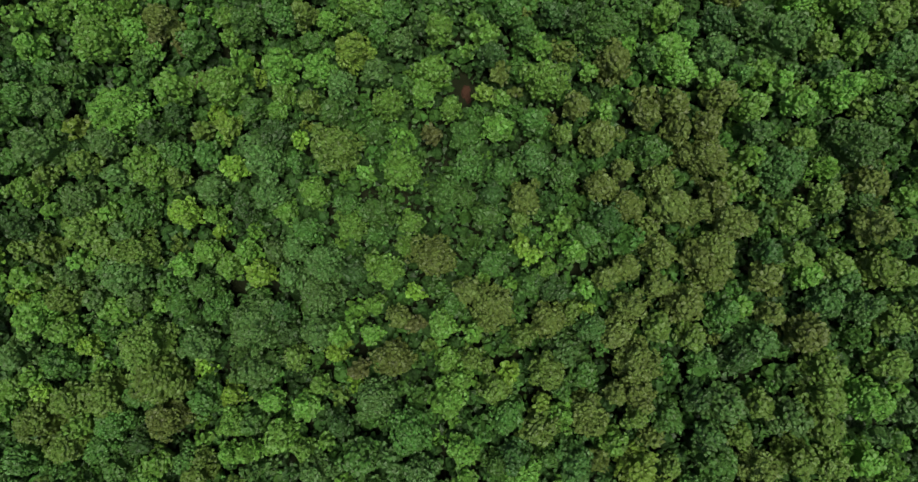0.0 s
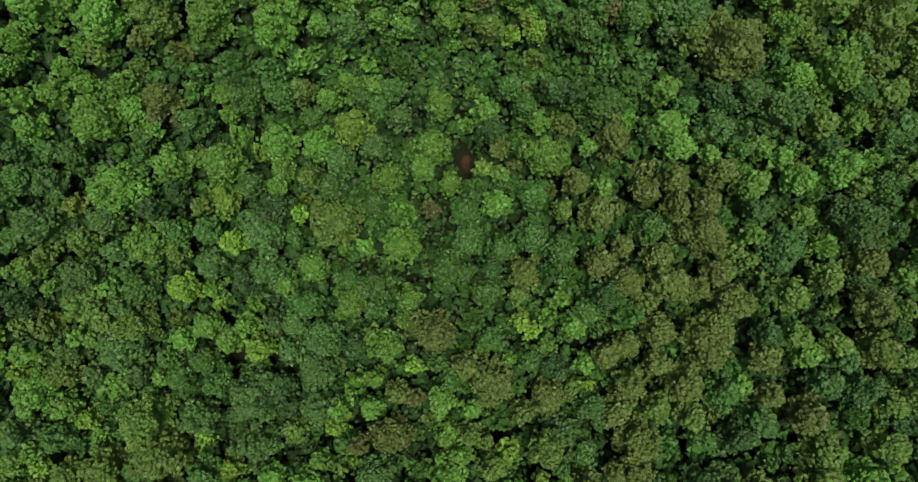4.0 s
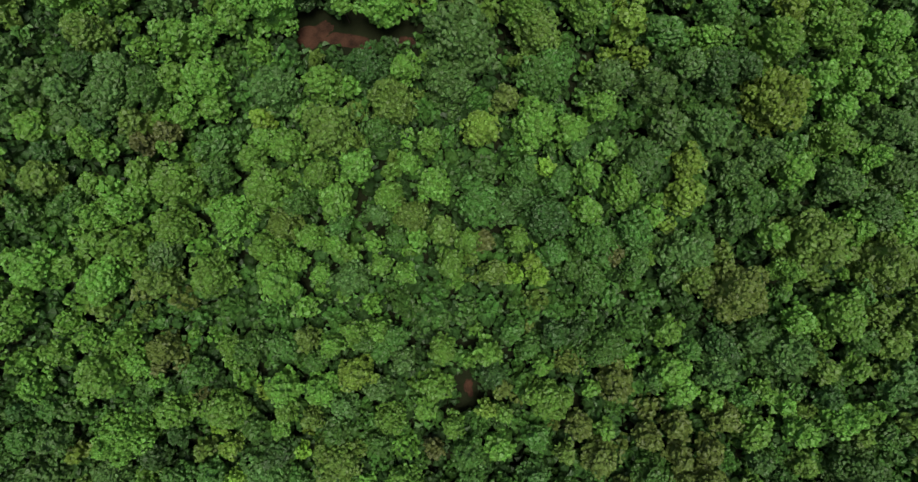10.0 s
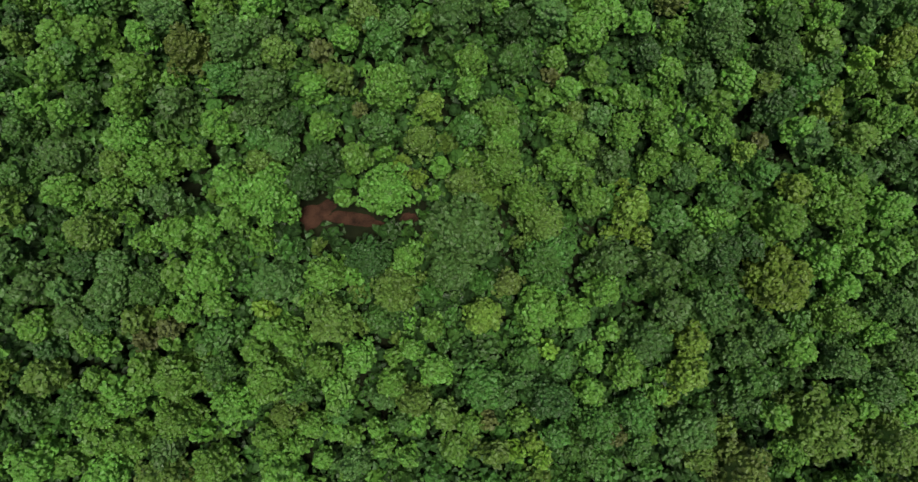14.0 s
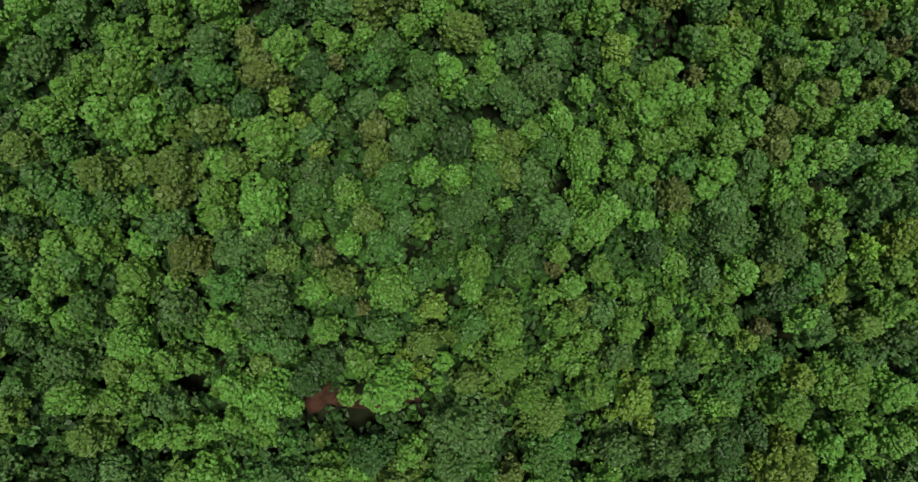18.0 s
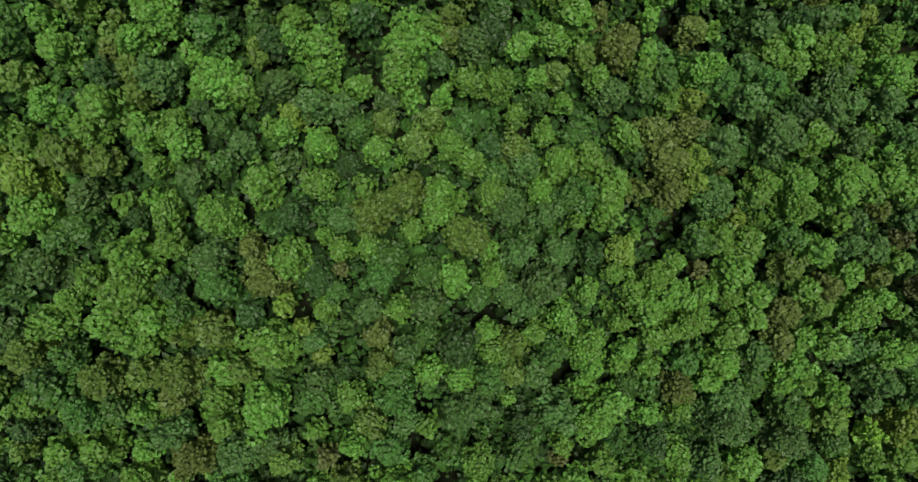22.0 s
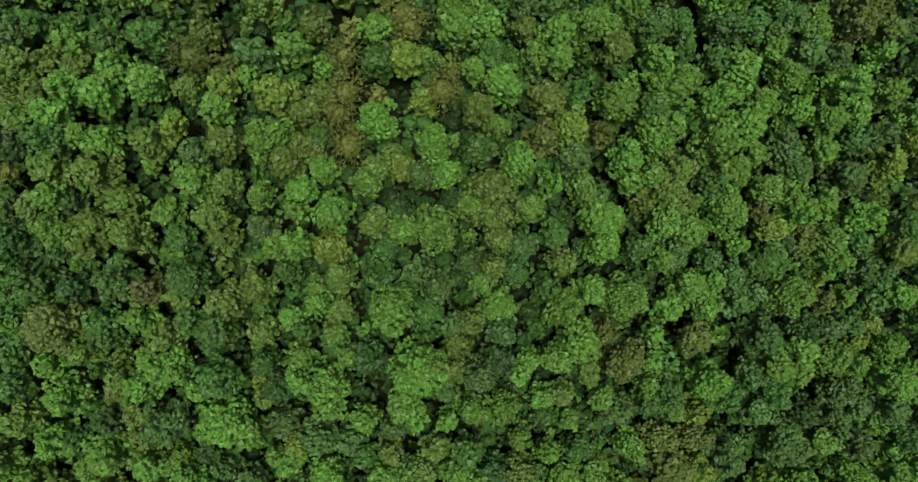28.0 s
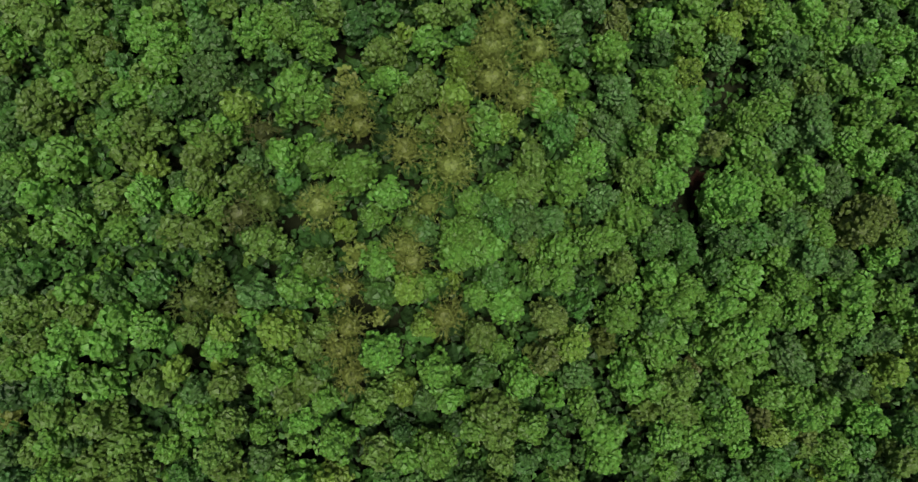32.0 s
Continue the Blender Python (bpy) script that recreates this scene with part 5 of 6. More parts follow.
tree(-40.6, 194.7, 2.2, "green", "lobed")
tree(-51.5, 195.2, 2.4, "green", "lobed")
tree(-25.7, 195.2, 2.0, "bright", "lobed")
tree(-46.0, 195.3, 2.2, "bright", "lobed")
tree(32.2, 195.6, 2.5, "bright", "lobed")
tree(14.9, 195.7, 2.9, "bright", "lobed")
tree(38.4, 195.9, 2.2, "bright", "lobed")
tree(-11.5, 195.9, 3.8, "bright", "lobed")
tree(66.7, 196.0, 1.8, "grey", "round")
tree(-6.1, 196.2, 2.4, "green", "lobed")
tree(-18.5, 196.3, 2.0, "olive", "lobed")
tree(4.7, 196.4, 3.0, "bright", "lobed")
tree(58.6, 196.4, 1.9, "tan", "rough")
tree(-30.2, 196.5, 1.5, "green", "lobed")
tree(62.4, 196.9, 1.8, "bright", "lobed")
tree(-22.4, 196.9, 2.0, "bright", "lobed")
tree(44.1, 197.0, 3.4, "grey", "lobed")
tree(70.8, 197.4, 2.6, "bright", "lobed")
tree(24.1, 197.4, 3.6, "bright", "round")
tree(-64.3, 197.6, 2.2, "green", "lobed")
tree(51.4, 197.6, 3.6, "bright", "round")
tree(-34.2, 197.7, 2.8, "olive", "lobed")
tree(-46.9, 197.9, 1.8, "bright", "lobed")
tree(-41.2, 198.3, 1.8, "olive", "lobed")
tree(19.5, 198.5, 2.5, "bright", "lobed")
tree(12.7, 198.8, 1.8, "green", "lobed")
tree(-4.5, 199.3, 2.3, "grey", "lobed")
tree(35.4, 199.3, 3.0, "bright", "lobed")
tree(-60.6, 199.6, 3.2, "green", "lobed")
tree(-55.4, 199.6, 2.0, "deep", "lobed")
tree(-44.8, 199.6, 2.1, "russet", "rough")
tree(39.0, 199.7, 2.2, "bright", "young")
tree(-30.8, 199.7, 2.3, "olive", "lobed")
tree(2.0, 199.9, 1.9, "bright", "lobed")
tree(-21.7, 200.1, 1.5, "olive", "lobed")
tree(66.8, 200.2, 2.5, "green", "lobed")
tree(-49.8, 200.4, 2.8, "grey", "lobed")
tree(42.2, 200.6, 2.7, "blue", "lobed")
tree(-39.6, 200.6, 2.8, "blue", "lobed")
tree(-18.5, 201.1, 2.4, "olive", "lobed")
tree(7.0, 201.7, 1.9, "blue", "lobed")
tree(65.2, 201.7, 3.2, "blue", "lobed")
tree(-26.3, 202.0, 2.0, "green", "lobed")
tree(46.6, 202.1, 2.7, "green", "lobed")
tree(3.9, 202.2, 1.9, "olive", "lobed")
tree(14.8, 203.1, 2.3, "olive", "rough")
tree(31.1, 203.2, 2.2, "bright", "lobed")
tree(38.7, 203.2, 1.9, "green", "lobed")
tree(0.3, 203.2, 2.1, "blue", "lobed")
tree(49.5, 203.3, 3.4, "green", "lobed")
tree(60.6, 203.3, 2.8, "bright", "lobed")
tree(33.3, 204.3, 2.6, "grey", "lobed")
tree(69.2, 204.5, 3.4, "olive", "lobed")
tree(-19.7, 205.2, 2.4, "yellow", "lobed")
tree(27.1, 205.2, 2.3, "green", "lobed")
tree(-53.1, 205.3, 1.8, "olive", "lobed")
tree(-12.0, 205.4, 1.9, "green", "lobed")
tree(44.3, 205.5, 1.7, "bright", "lobed")
tree(55.2, 205.5, 2.2, "olive", "rough")
tree(-27.5, 205.6, 2.2, "bright", "lobed")
tree(64.0, 205.8, 2.3, "green", "lobed")
tree(-24.2, 205.8, 2.3, "bright", "young")
tree(8.3, 205.8, 2.5, "blue", "lobed")
tree(51.8, 205.9, 2.3, "deep", "lobed")
tree(21.4, 205.9, 2.9, "bright", "lobed")
tree(58.7, 206.4, 2.8, "bright", "lobed")
tree(-40.2, 206.6, 2.0, "green", "lobed")
tree(4.7, 206.7, 2.1, "olive", "lobed")
tree(-62.9, 206.9, 2.3, "deep", "lobed")
tree(-34.0, 207.0, 1.8, "olive", "lobed")
tree(-47.1, 207.2, 2.6, "olive", "lobed")
tree(13.2, 207.3, 2.4, "green", "lobed")
tree(55.2, 207.8, 2.3, "tan", "rough")
tree(-9.4, 207.9, 2.2, "bright", "lobed")
tree(-56.0, 207.9, 2.7, "bright", "lobed")
tree(-5.0, 208.1, 3.5, "bright", "lobed")
tree(35.3, 208.1, 3.1, "bright", "lobed")
tree(49.4, 208.2, 2.7, "yellow", "lobed")
tree(-29.8, 208.2, 2.1, "grey", "lobed")
tree(71.4, 208.3, 2.8, "green", "lobed")
tree(-52.6, 208.5, 2.5, "olive", "lobed")
tree(-13.2, 208.9, 2.4, "olive", "lobed")
tree(30.8, 209.1, 2.7, "bright", "lobed")
tree(-35.7, 209.5, 2.6, "olive", "lobed")
tree(20.5, 209.9, 3.3, "bright", "lobed")
tree(65.2, 210.1, 3.1, "bright", "lobed")
tree(3.7, 210.2, 2.9, "olive", "lobed")
tree(-42.3, 210.3, 2.2, "bright", "lobed")
tree(-24.6, 210.4, 1.5, "bright", "young")
tree(-19.5, 210.5, 2.7, "bright", "lobed")
tree(-62.8, 210.9, 2.0, "grey", "lobed")
tree(-59.0, 210.9, 2.1, "olive", "lobed")
tree(-10.2, 210.9, 1.9, "deep", "lobed")
tree(41.3, 210.9, 3.5, "bright", "lobed")
tree(47.1, 211.0, 1.6, "russet", "rough")
tree(53.8, 211.0, 2.9, "bright", "lobed")
tree(9.2, 211.1, 2.4, "bright", "round")
tree(-54.3, 211.4, 1.6, "blue", "lobed")
tree(0.2, 211.5, 2.1, "bright", "lobed")
tree(-48.2, 211.8, 2.5, "olive", "lobed")
tree(58.1, 212.4, 2.6, "bright", "lobed")
tree(-2.4, 212.4, 1.7, "deep", "lobed")
tree(37.3, 212.5, 1.4, "bright", "lobed")
tree(-56.3, 212.5, 2.0, "bright", "lobed")
tree(-29.5, 212.7, 1.9, "bright", "lobed")
tree(27.9, 212.8, 2.4, "olive", "rough")
tree(31.6, 213.6, 3.5, "olive", "lobed")
tree(-24.1, 213.6, 2.2, "bright", "lobed")
tree(3.5, 214.0, 3.3, "olive", "lobed")
tree(17.6, 214.3, 2.6, "bright", "lobed")
tree(-33.2, 214.3, 1.9, "olive", "lobed")
tree(52.6, 214.4, 2.3, "bright", "young")
tree(-14.7, 214.6, 2.1, "bright", "lobed")
tree(39.3, 214.6, 3.0, "green", "lobed")
tree(48.0, 214.6, 2.6, "bright", "lobed")
tree(-38.3, 215.0, 3.0, "bright", "lobed")
tree(25.9, 215.3, 1.8, "bright", "lobed")
tree(-50.1, 215.6, 2.9, "olive", "lobed")
tree(-63.1, 215.7, 1.8, "straw", "wispy")
tree(-6.7, 216.1, 2.2, "grey", "lobed")
tree(-3.3, 216.2, 2.2, "bright", "lobed")
tree(-56.7, 216.3, 2.4, "olive", "lobed")
tree(28.9, 216.4, 2.2, "bright", "lobed")
tree(61.3, 216.6, 3.1, "grey", "lobed")
tree(-20.9, 216.8, 2.2, "bright", "lobed")
tree(-13.1, 217.0, 2.0, "olive", "lobed")
tree(-9.9, 217.1, 2.1, "yellow", "lobed")
tree(33.0, 217.4, 2.8, "olive", "lobed")
tree(42.8, 217.4, 3.3, "bright", "lobed")
tree(-25.5, 217.5, 2.3, "olive", "lobed")
tree(54.0, 218.1, 2.8, "grey", "lobed")
tree(7.8, 218.4, 2.8, "bright", "lobed")
tree(68.7, 218.4, 2.8, "yellow", "lobed")
tree(-37.9, 218.7, 2.1, "grey", "lobed")
tree(25.0, 218.8, 2.9, "bright", "lobed")
tree(-60.7, 219.1, 2.4, "deep", "lobed")
tree(-50.2, 219.4, 2.5, "bright", "lobed")
tree(-23.0, 219.4, 2.4, "olive", "lobed")
tree(16.2, 219.4, 2.9, "grey", "lobed")
tree(-43.2, 219.5, 2.5, "olive", "lobed")
tree(-11.3, 219.5, 1.4, "olive", "lobed")
tree(-33.7, 219.7, 2.3, "olive", "lobed")
tree(1.7, 219.9, 2.5, "green", "lobed")
# the wood 220 m and more along the way
tree(-56.4, 220.1, 2.8, "green", "lobed")
tree(-17.0, 220.1, 2.7, "straw", "wispy")
tree(46.2, 220.3, 2.1, "bright", "lobed")
tree(-4.9, 220.5, 2.7, "bright", "lobed")
tree(-29.2, 220.6, 2.7, "bright", "lobed")
tree(-52.8, 220.6, 2.0, "bright", "lobed")
tree(-26.2, 221.0, 2.1, "bright", "lobed")
tree(51.7, 221.1, 3.1, "grey", "lobed")
tree(57.4, 221.1, 3.1, "bright", "lobed")
tree(-21.2, 221.2, 2.0, "green", "lobed")
tree(11.3, 221.9, 2.5, "tan", "lobed")
tree(-40.3, 222.1, 1.7, "yellow", "lobed")
tree(29.6, 222.4, 3.8, "bright", "lobed")
tree(-60.3, 222.5, 2.5, "bright", "lobed")
tree(40.6, 222.7, 4.3, "bright", "lobed")
tree(63.1, 223.0, 2.3, "grey", "lobed")
tree(-55.8, 223.3, 2.4, "bright", "lobed")
tree(4.3, 223.3, 1.9, "bright", "lobed")
tree(66.6, 223.4, 2.7, "grey", "lobed")
tree(-13.0, 223.5, 2.7, "bright", "lobed")
tree(15.2, 223.6, 2.8, "yellow", "rough")
tree(-62.1, 224.2, 1.9, "olive", "lobed")
tree(31.4, 224.3, 2.5, "bright", "lobed")
tree(-18.5, 224.3, 2.4, "straw", "wispy")
tree(43.9, 224.6, 3.2, "bright", "lobed")
tree(-22.9, 224.6, 2.4, "olive", "rough")
tree(-35.0, 225.0, 2.4, "bright", "lobed")
tree(1.5, 225.7, 2.5, "olive", "lobed")
tree(58.3, 225.7, 2.7, "bright", "lobed")
tree(-58.3, 226.0, 2.3, "olive", "lobed")
tree(-49.5, 226.1, 2.5, "bright", "lobed")
tree(72.1, 226.2, 2.7, "bright", "lobed")
tree(62.5, 226.7, 2.6, "bright", "lobed")
tree(-53.8, 226.8, 2.6, "bright", "lobed")
tree(-26.8, 226.8, 3.0, "yellow", "lobed")
tree(28.7, 226.9, 2.2, "green", "lobed")
tree(-6.6, 227.0, 2.0, "yellow", "lobed")
tree(-38.1, 227.0, 1.9, "olive", "lobed")
tree(-20.7, 227.1, 1.9, "olive", "lobed")
tree(-17.3, 227.3, 2.6, "straw", "wispy")
tree(-42.9, 227.4, 2.6, "bright", "lobed")
tree(-33.6, 227.5, 1.9, "yellow", "lobed")
tree(53.5, 227.5, 2.7, "bright", "lobed")
tree(12.1, 227.8, 3.0, "tan", "lobed")
tree(23.0, 227.9, 3.1, "bright", "round")
tree(47.7, 228.3, 2.9, "bright", "lobed")
tree(-3.7, 228.3, 2.9, "straw", "wispy")
tree(40.0, 229.0, 3.0, "bright", "lobed")
tree(-30.5, 229.0, 1.6, "bright", "lobed")
tree(-47.2, 229.2, 2.5, "bright", "lobed")
tree(31.4, 229.6, 3.4, "bright", "lobed")
tree(-52.4, 229.7, 2.1, "olive", "lobed")
tree(5.1, 230.0, 3.2, "bright", "lobed")
tree(68.5, 230.4, 2.7, "bright", "lobed")
tree(-33.4, 230.4, 2.1, "tan", "rough")
tree(-61.2, 230.7, 2.2, "olive", "lobed")
tree(-56.1, 230.8, 2.2, "olive", "rough")
tree(62.0, 231.3, 3.4, "bright", "lobed")
tree(-37.7, 231.4, 2.9, "tan", "wispy")
tree(0.9, 231.4, 1.9, "bright", "lobed")
tree(34.2, 231.5, 2.7, "bright", "lobed")
tree(-29.7, 232.1, 2.4, "grey", "lobed")
tree(-12.9, 232.2, 2.5, "green", "lobed")
tree(-9.1, 232.6, 2.5, "yellow", "lobed")
tree(-17.6, 232.7, 2.2, "straw", "wispy")
tree(-52.9, 232.8, 2.2, "bright", "lobed")
tree(-48.6, 232.9, 2.1, "green", "lobed")
tree(51.4, 232.9, 2.6, "bright", "round")
tree(-6.7, 233.0, 2.1, "bright", "lobed")
tree(-24.4, 233.1, 2.3, "bright", "lobed")
tree(-42.8, 233.5, 2.2, "green", "lobed")
tree(43.7, 233.6, 3.3, "bright", "lobed")
tree(13.8, 233.9, 2.5, "bright", "lobed")
tree(3.4, 234.1, 2.5, "green", "lobed")
tree(-61.0, 234.1, 2.3, "grey", "lobed")
tree(29.6, 234.2, 2.4, "bright", "lobed")
tree(10.3, 234.5, 2.2, "bright", "lobed")
tree(-36.2, 234.8, 2.1, "olive", "lobed")
tree(39.7, 235.2, 2.5, "green", "lobed")
tree(22.9, 235.3, 2.6, "olive", "lobed")
tree(-58.6, 235.7, 1.7, "green", "lobed")
tree(59.0, 235.8, 2.6, "grey", "lobed")
tree(-12.9, 236.2, 2.8, "bright", "lobed")
tree(-21.4, 236.4, 2.2, "olive", "lobed")
tree(-8.1, 236.5, 2.4, "straw", "wispy")
tree(54.3, 236.6, 3.1, "grey", "lobed")
tree(67.4, 236.8, 2.2, "bright", "lobed")
tree(34.6, 237.0, 1.7, "green", "lobed")
tree(49.7, 237.4, 2.4, "bright", "lobed")
tree(-1.6, 237.8, 3.2, "bright", "lobed")
tree(13.8, 238.1, 3.3, "bright", "lobed")
tree(8.5, 238.6, 2.0, "olive", "lobed")
tree(2.2, 238.7, 3.4, "bright", "lobed")
tree(-9.3, 238.7, 2.7, "straw", "wispy")
tree(28.4, 239.1, 2.6, "green", "lobed")
tree(18.3, 239.3, 2.6, "bright", "lobed")
tree(21.9, 239.5, 2.4, "bright", "lobed")
tree(-28.5, 239.5, 2.6, "olive", "lobed")
tree(40.5, 239.9, 2.8, "blue", "lobed")
tree(49.6, 240.1, 2.4, "grey", "lobed")
tree(44.4, 240.2, 2.8, "green", "lobed")
tree(33.1, 240.2, 2.6, "green", "lobed")
tree(67.8, 240.3, 2.6, "olive", "lobed")
tree(56.1, 240.3, 2.7, "bright", "lobed")
tree(-36.5, 240.3, 2.5, "olive", "lobed")
tree(-1.2, 240.4, 3.5, "bright", "lobed")
tree(70.7, 240.4, 2.3, "blue", "lobed")
tree(29.9, 240.4, 2.9, "grey", "lobed")
tree(-61.9, 240.7, 2.0, "olive", "lobed")
tree(-57.7, 240.7, 2.0, "bright", "lobed")
tree(-7.0, 240.9, 2.2, "grey", "lobed")
tree(43.8, 241.0, 2.4, "grey", "lobed")
tree(-47.5, 241.1, 2.2, "bright", "lobed")
tree(-39.5, 241.1, 2.2, "olive", "lobed")
tree(-17.9, 241.1, 1.6, "yellow", "lobed")
tree(62.7, 241.3, 3.1, "tan", "rough")
tree(53.2, 241.8, 1.9, "olive", "lobed")
tree(51.5, 241.8, 2.7, "grey", "lobed")
tree(-53.4, 241.8, 2.9, "bright", "lobed")
tree(-8.7, 242.0, 1.9, "olive", "wispy")
tree(7.4, 242.1, 3.1, "grey", "lobed")
tree(4.9, 242.1, 2.3, "green", "lobed")
tree(-42.8, 242.3, 2.4, "blue", "lobed")
tree(12.1, 242.7, 2.4, "grey", "lobed")
tree(-14.0, 242.8, 1.9, "bright", "lobed")
tree(53.6, 242.8, 2.2, "grey", "lobed")
tree(24.3, 243.0, 3.4, "bright", "round")
tree(-31.6, 243.2, 2.5, "russet", "wispy")
tree(56.7, 243.2, 2.1, "bright", "round")
tree(-34.3, 243.6, 1.9, "olive", "rough")
tree(65.2, 244.1, 3.6, "tan", "rough")
tree(-20.9, 244.3, 3.0, "straw", "wispy")
tree(3.0, 244.5, 2.5, "green", "lobed")
tree(-54.5, 244.7, 1.9, "green", "lobed")
tree(-6.1, 244.8, 2.4, "straw", "wispy")
tree(-38.8, 244.9, 2.1, "bright", "lobed")
tree(-28.4, 245.0, 2.7, "tan", "wispy")
tree(70.5, 245.1, 2.8, "blue", "lobed")
tree(-0.2, 245.2, 2.1, "bright", "lobed")
tree(19.7, 245.6, 2.9, "grey", "lobed")
tree(-58.1, 245.6, 2.5, "bright", "lobed")
tree(-48.3, 245.6, 2.9, "olive", "lobed")
tree(-43.9, 245.6, 2.6, "bright", "lobed")
tree(-19.4, 245.9, 1.8, "bright", "lobed")
tree(-62.2, 245.9, 2.4, "grey", "lobed")
tree(-11.6, 246.0, 2.4, "bright", "lobed")
tree(49.7, 246.1, 2.5, "bright", "young")
tree(41.3, 246.3, 4.6, "bright", "lobed")
tree(4.7, 247.1, 3.1, "bright", "lobed")
tree(8.5, 247.3, 2.4, "olive", "lobed")
tree(-39.7, 247.6, 1.9, "blue", "lobed")
tree(-37.0, 247.6, 2.0, "olive", "lobed")
tree(-25.7, 247.7, 1.8, "green", "lobed")
tree(68.0, 247.8, 2.7, "bright", "lobed")
tree(-31.4, 248.1, 2.0, "olive", "lobed")
tree(14.3, 248.1, 3.4, "bright", "lobed")
tree(29.8, 248.4, 3.3, "bright", "round")
tree(47.1, 248.6, 2.7, "bright", "lobed")
tree(58.6, 248.7, 3.9, "grey", "lobed")
tree(-16.3, 249.1, 3.1, "bright", "lobed")
tree(-61.2, 249.4, 2.6, "bright", "lobed")
tree(-43.1, 249.6, 1.6, "yellow", "young")
tree(53.8, 249.6, 3.0, "bright", "lobed")
tree(25.5, 249.9, 2.7, "olive", "lobed")
tree(-2.8, 250.2, 3.4, "straw", "wispy")
tree(-29.6, 250.5, 2.1, "grey", "lobed")
tree(-55.4, 250.6, 3.3, "bright", "lobed")
tree(-38.1, 250.7, 2.1, "olive", "lobed")
tree(71.2, 250.8, 2.6, "green", "lobed")
tree(-20.9, 251.0, 2.2, "bright", "lobed")
tree(-46.6, 251.1, 2.4, "olive", "lobed")
tree(-26.2, 251.3, 2.3, "bright", "lobed")
tree(9.0, 251.4, 2.5, "olive", "lobed")
tree(64.3, 252.4, 2.6, "bright", "lobed")
tree(17.8, 252.5, 3.6, "bright", "lobed")
tree(-9.3, 252.5, 2.8, "straw", "wispy")
tree(-34.7, 252.5, 2.1, "olive", "rough")
tree(32.6, 253.7, 2.9, "bright", "lobed")
tree(44.2, 254.0, 3.3, "bright", "lobed")
tree(9.3, 254.1, 1.4, "olive", "wispy")
tree(-42.0, 254.2, 1.6, "olive", "lobed")
tree(-37.5, 254.2, 1.7, "bright", "lobed")
tree(-28.5, 254.4, 2.1, "russet", "wispy")
tree(-20.8, 254.5, 1.4, "blue", "young")
tree(-48.0, 254.5, 2.7, "bright", "lobed")
tree(38.4, 254.8, 2.0, "tan", "lobed")
tree(-33.8, 255.1, 2.1, "bright", "lobed")
tree(60.6, 255.2, 2.6, "bright", "lobed")
tree(-44.5, 255.2, 2.3, "olive", "lobed")
tree(27.0, 255.3, 2.1, "bright", "lobed")
tree(-63.8, 255.5, 2.1, "grey", "lobed")
tree(-15.6, 255.5, 2.2, "straw", "wispy")
tree(-2.8, 255.6, 3.2, "straw", "wispy")
tree(69.0, 255.6, 2.9, "bright", "lobed")
tree(13.4, 255.7, 2.8, "green", "lobed")
tree(-19.4, 255.8, 2.0, "straw", "wispy")
tree(-5.9, 255.8, 1.7, "olive", "lobed")
tree(49.4, 255.9, 2.8, "grey", "lobed")
tree(20.5, 256.0, 2.9, "grey", "lobed")
tree(2.2, 256.2, 3.0, "bright", "lobed")
tree(-59.1, 256.2, 2.2, "olive", "lobed")
tree(-48.9, 256.5, 1.8, "green", "lobed")
tree(16.3, 256.5, 1.9, "olive", "rough")
tree(5.4, 256.6, 1.9, "yellow", "young")
tree(54.9, 257.0, 3.1, "grey", "lobed")
tree(-62.7, 257.1, 1.8, "green", "lobed")
tree(34.5, 257.5, 2.2, "bright", "lobed")
tree(-32.0, 257.8, 2.3, "yellow", "lobed")
tree(-21.7, 258.1, 2.2, "bright", "lobed")
tree(-42.5, 258.2, 2.0, "grey", "lobed")
tree(44.2, 258.6, 3.7, "bright", "lobed")
tree(-40.0, 258.6, 2.1, "green", "lobed")
tree(-9.3, 259.0, 2.4, "olive", "lobed")
tree(-46.6, 259.2, 2.4, "bright", "lobed")
tree(17.8, 259.3, 1.9, "bright", "lobed")
tree(-57.9, 259.3, 3.0, "olive", "lobed")
tree(-16.3, 259.5, 2.6, "straw", "wispy")
tree(24.2, 259.6, 2.6, "grey", "lobed")
tree(-43.6, 259.8, 2.1, "bright", "lobed")
tree(10.7, 259.9, 2.5, "bright", "lobed")
tree(64.7, 259.9, 3.4, "bright", "lobed")
# the wood 260 m and more along the way
tree(-2.4, 260.1, 2.4, "yellow", "lobed")
tree(29.7, 260.2, 2.1, "olive", "lobed")
tree(-50.8, 260.5, 2.5, "olive", "lobed")
tree(48.2, 260.5, 3.0, "bright", "lobed")
tree(7.3, 260.5, 2.8, "straw", "wispy")
tree(55.0, 260.7, 3.1, "grey", "lobed")
tree(-24.8, 260.8, 3.4, "bright", "lobed")
tree(12.9, 260.8, 1.6, "yellow", "lobed")
tree(33.6, 260.9, 3.1, "bright", "lobed")
tree(-54.6, 261.0, 2.4, "bright", "lobed")
tree(-35.4, 261.3, 3.9, "grey", "lobed")
tree(-6.9, 261.5, 2.7, "olive", "lobed")
tree(-11.6, 262.1, 2.2, "bright", "lobed")
tree(22.4, 262.2, 2.9, "grey", "lobed")
tree(-45.1, 262.2, 2.1, "olive", "lobed")
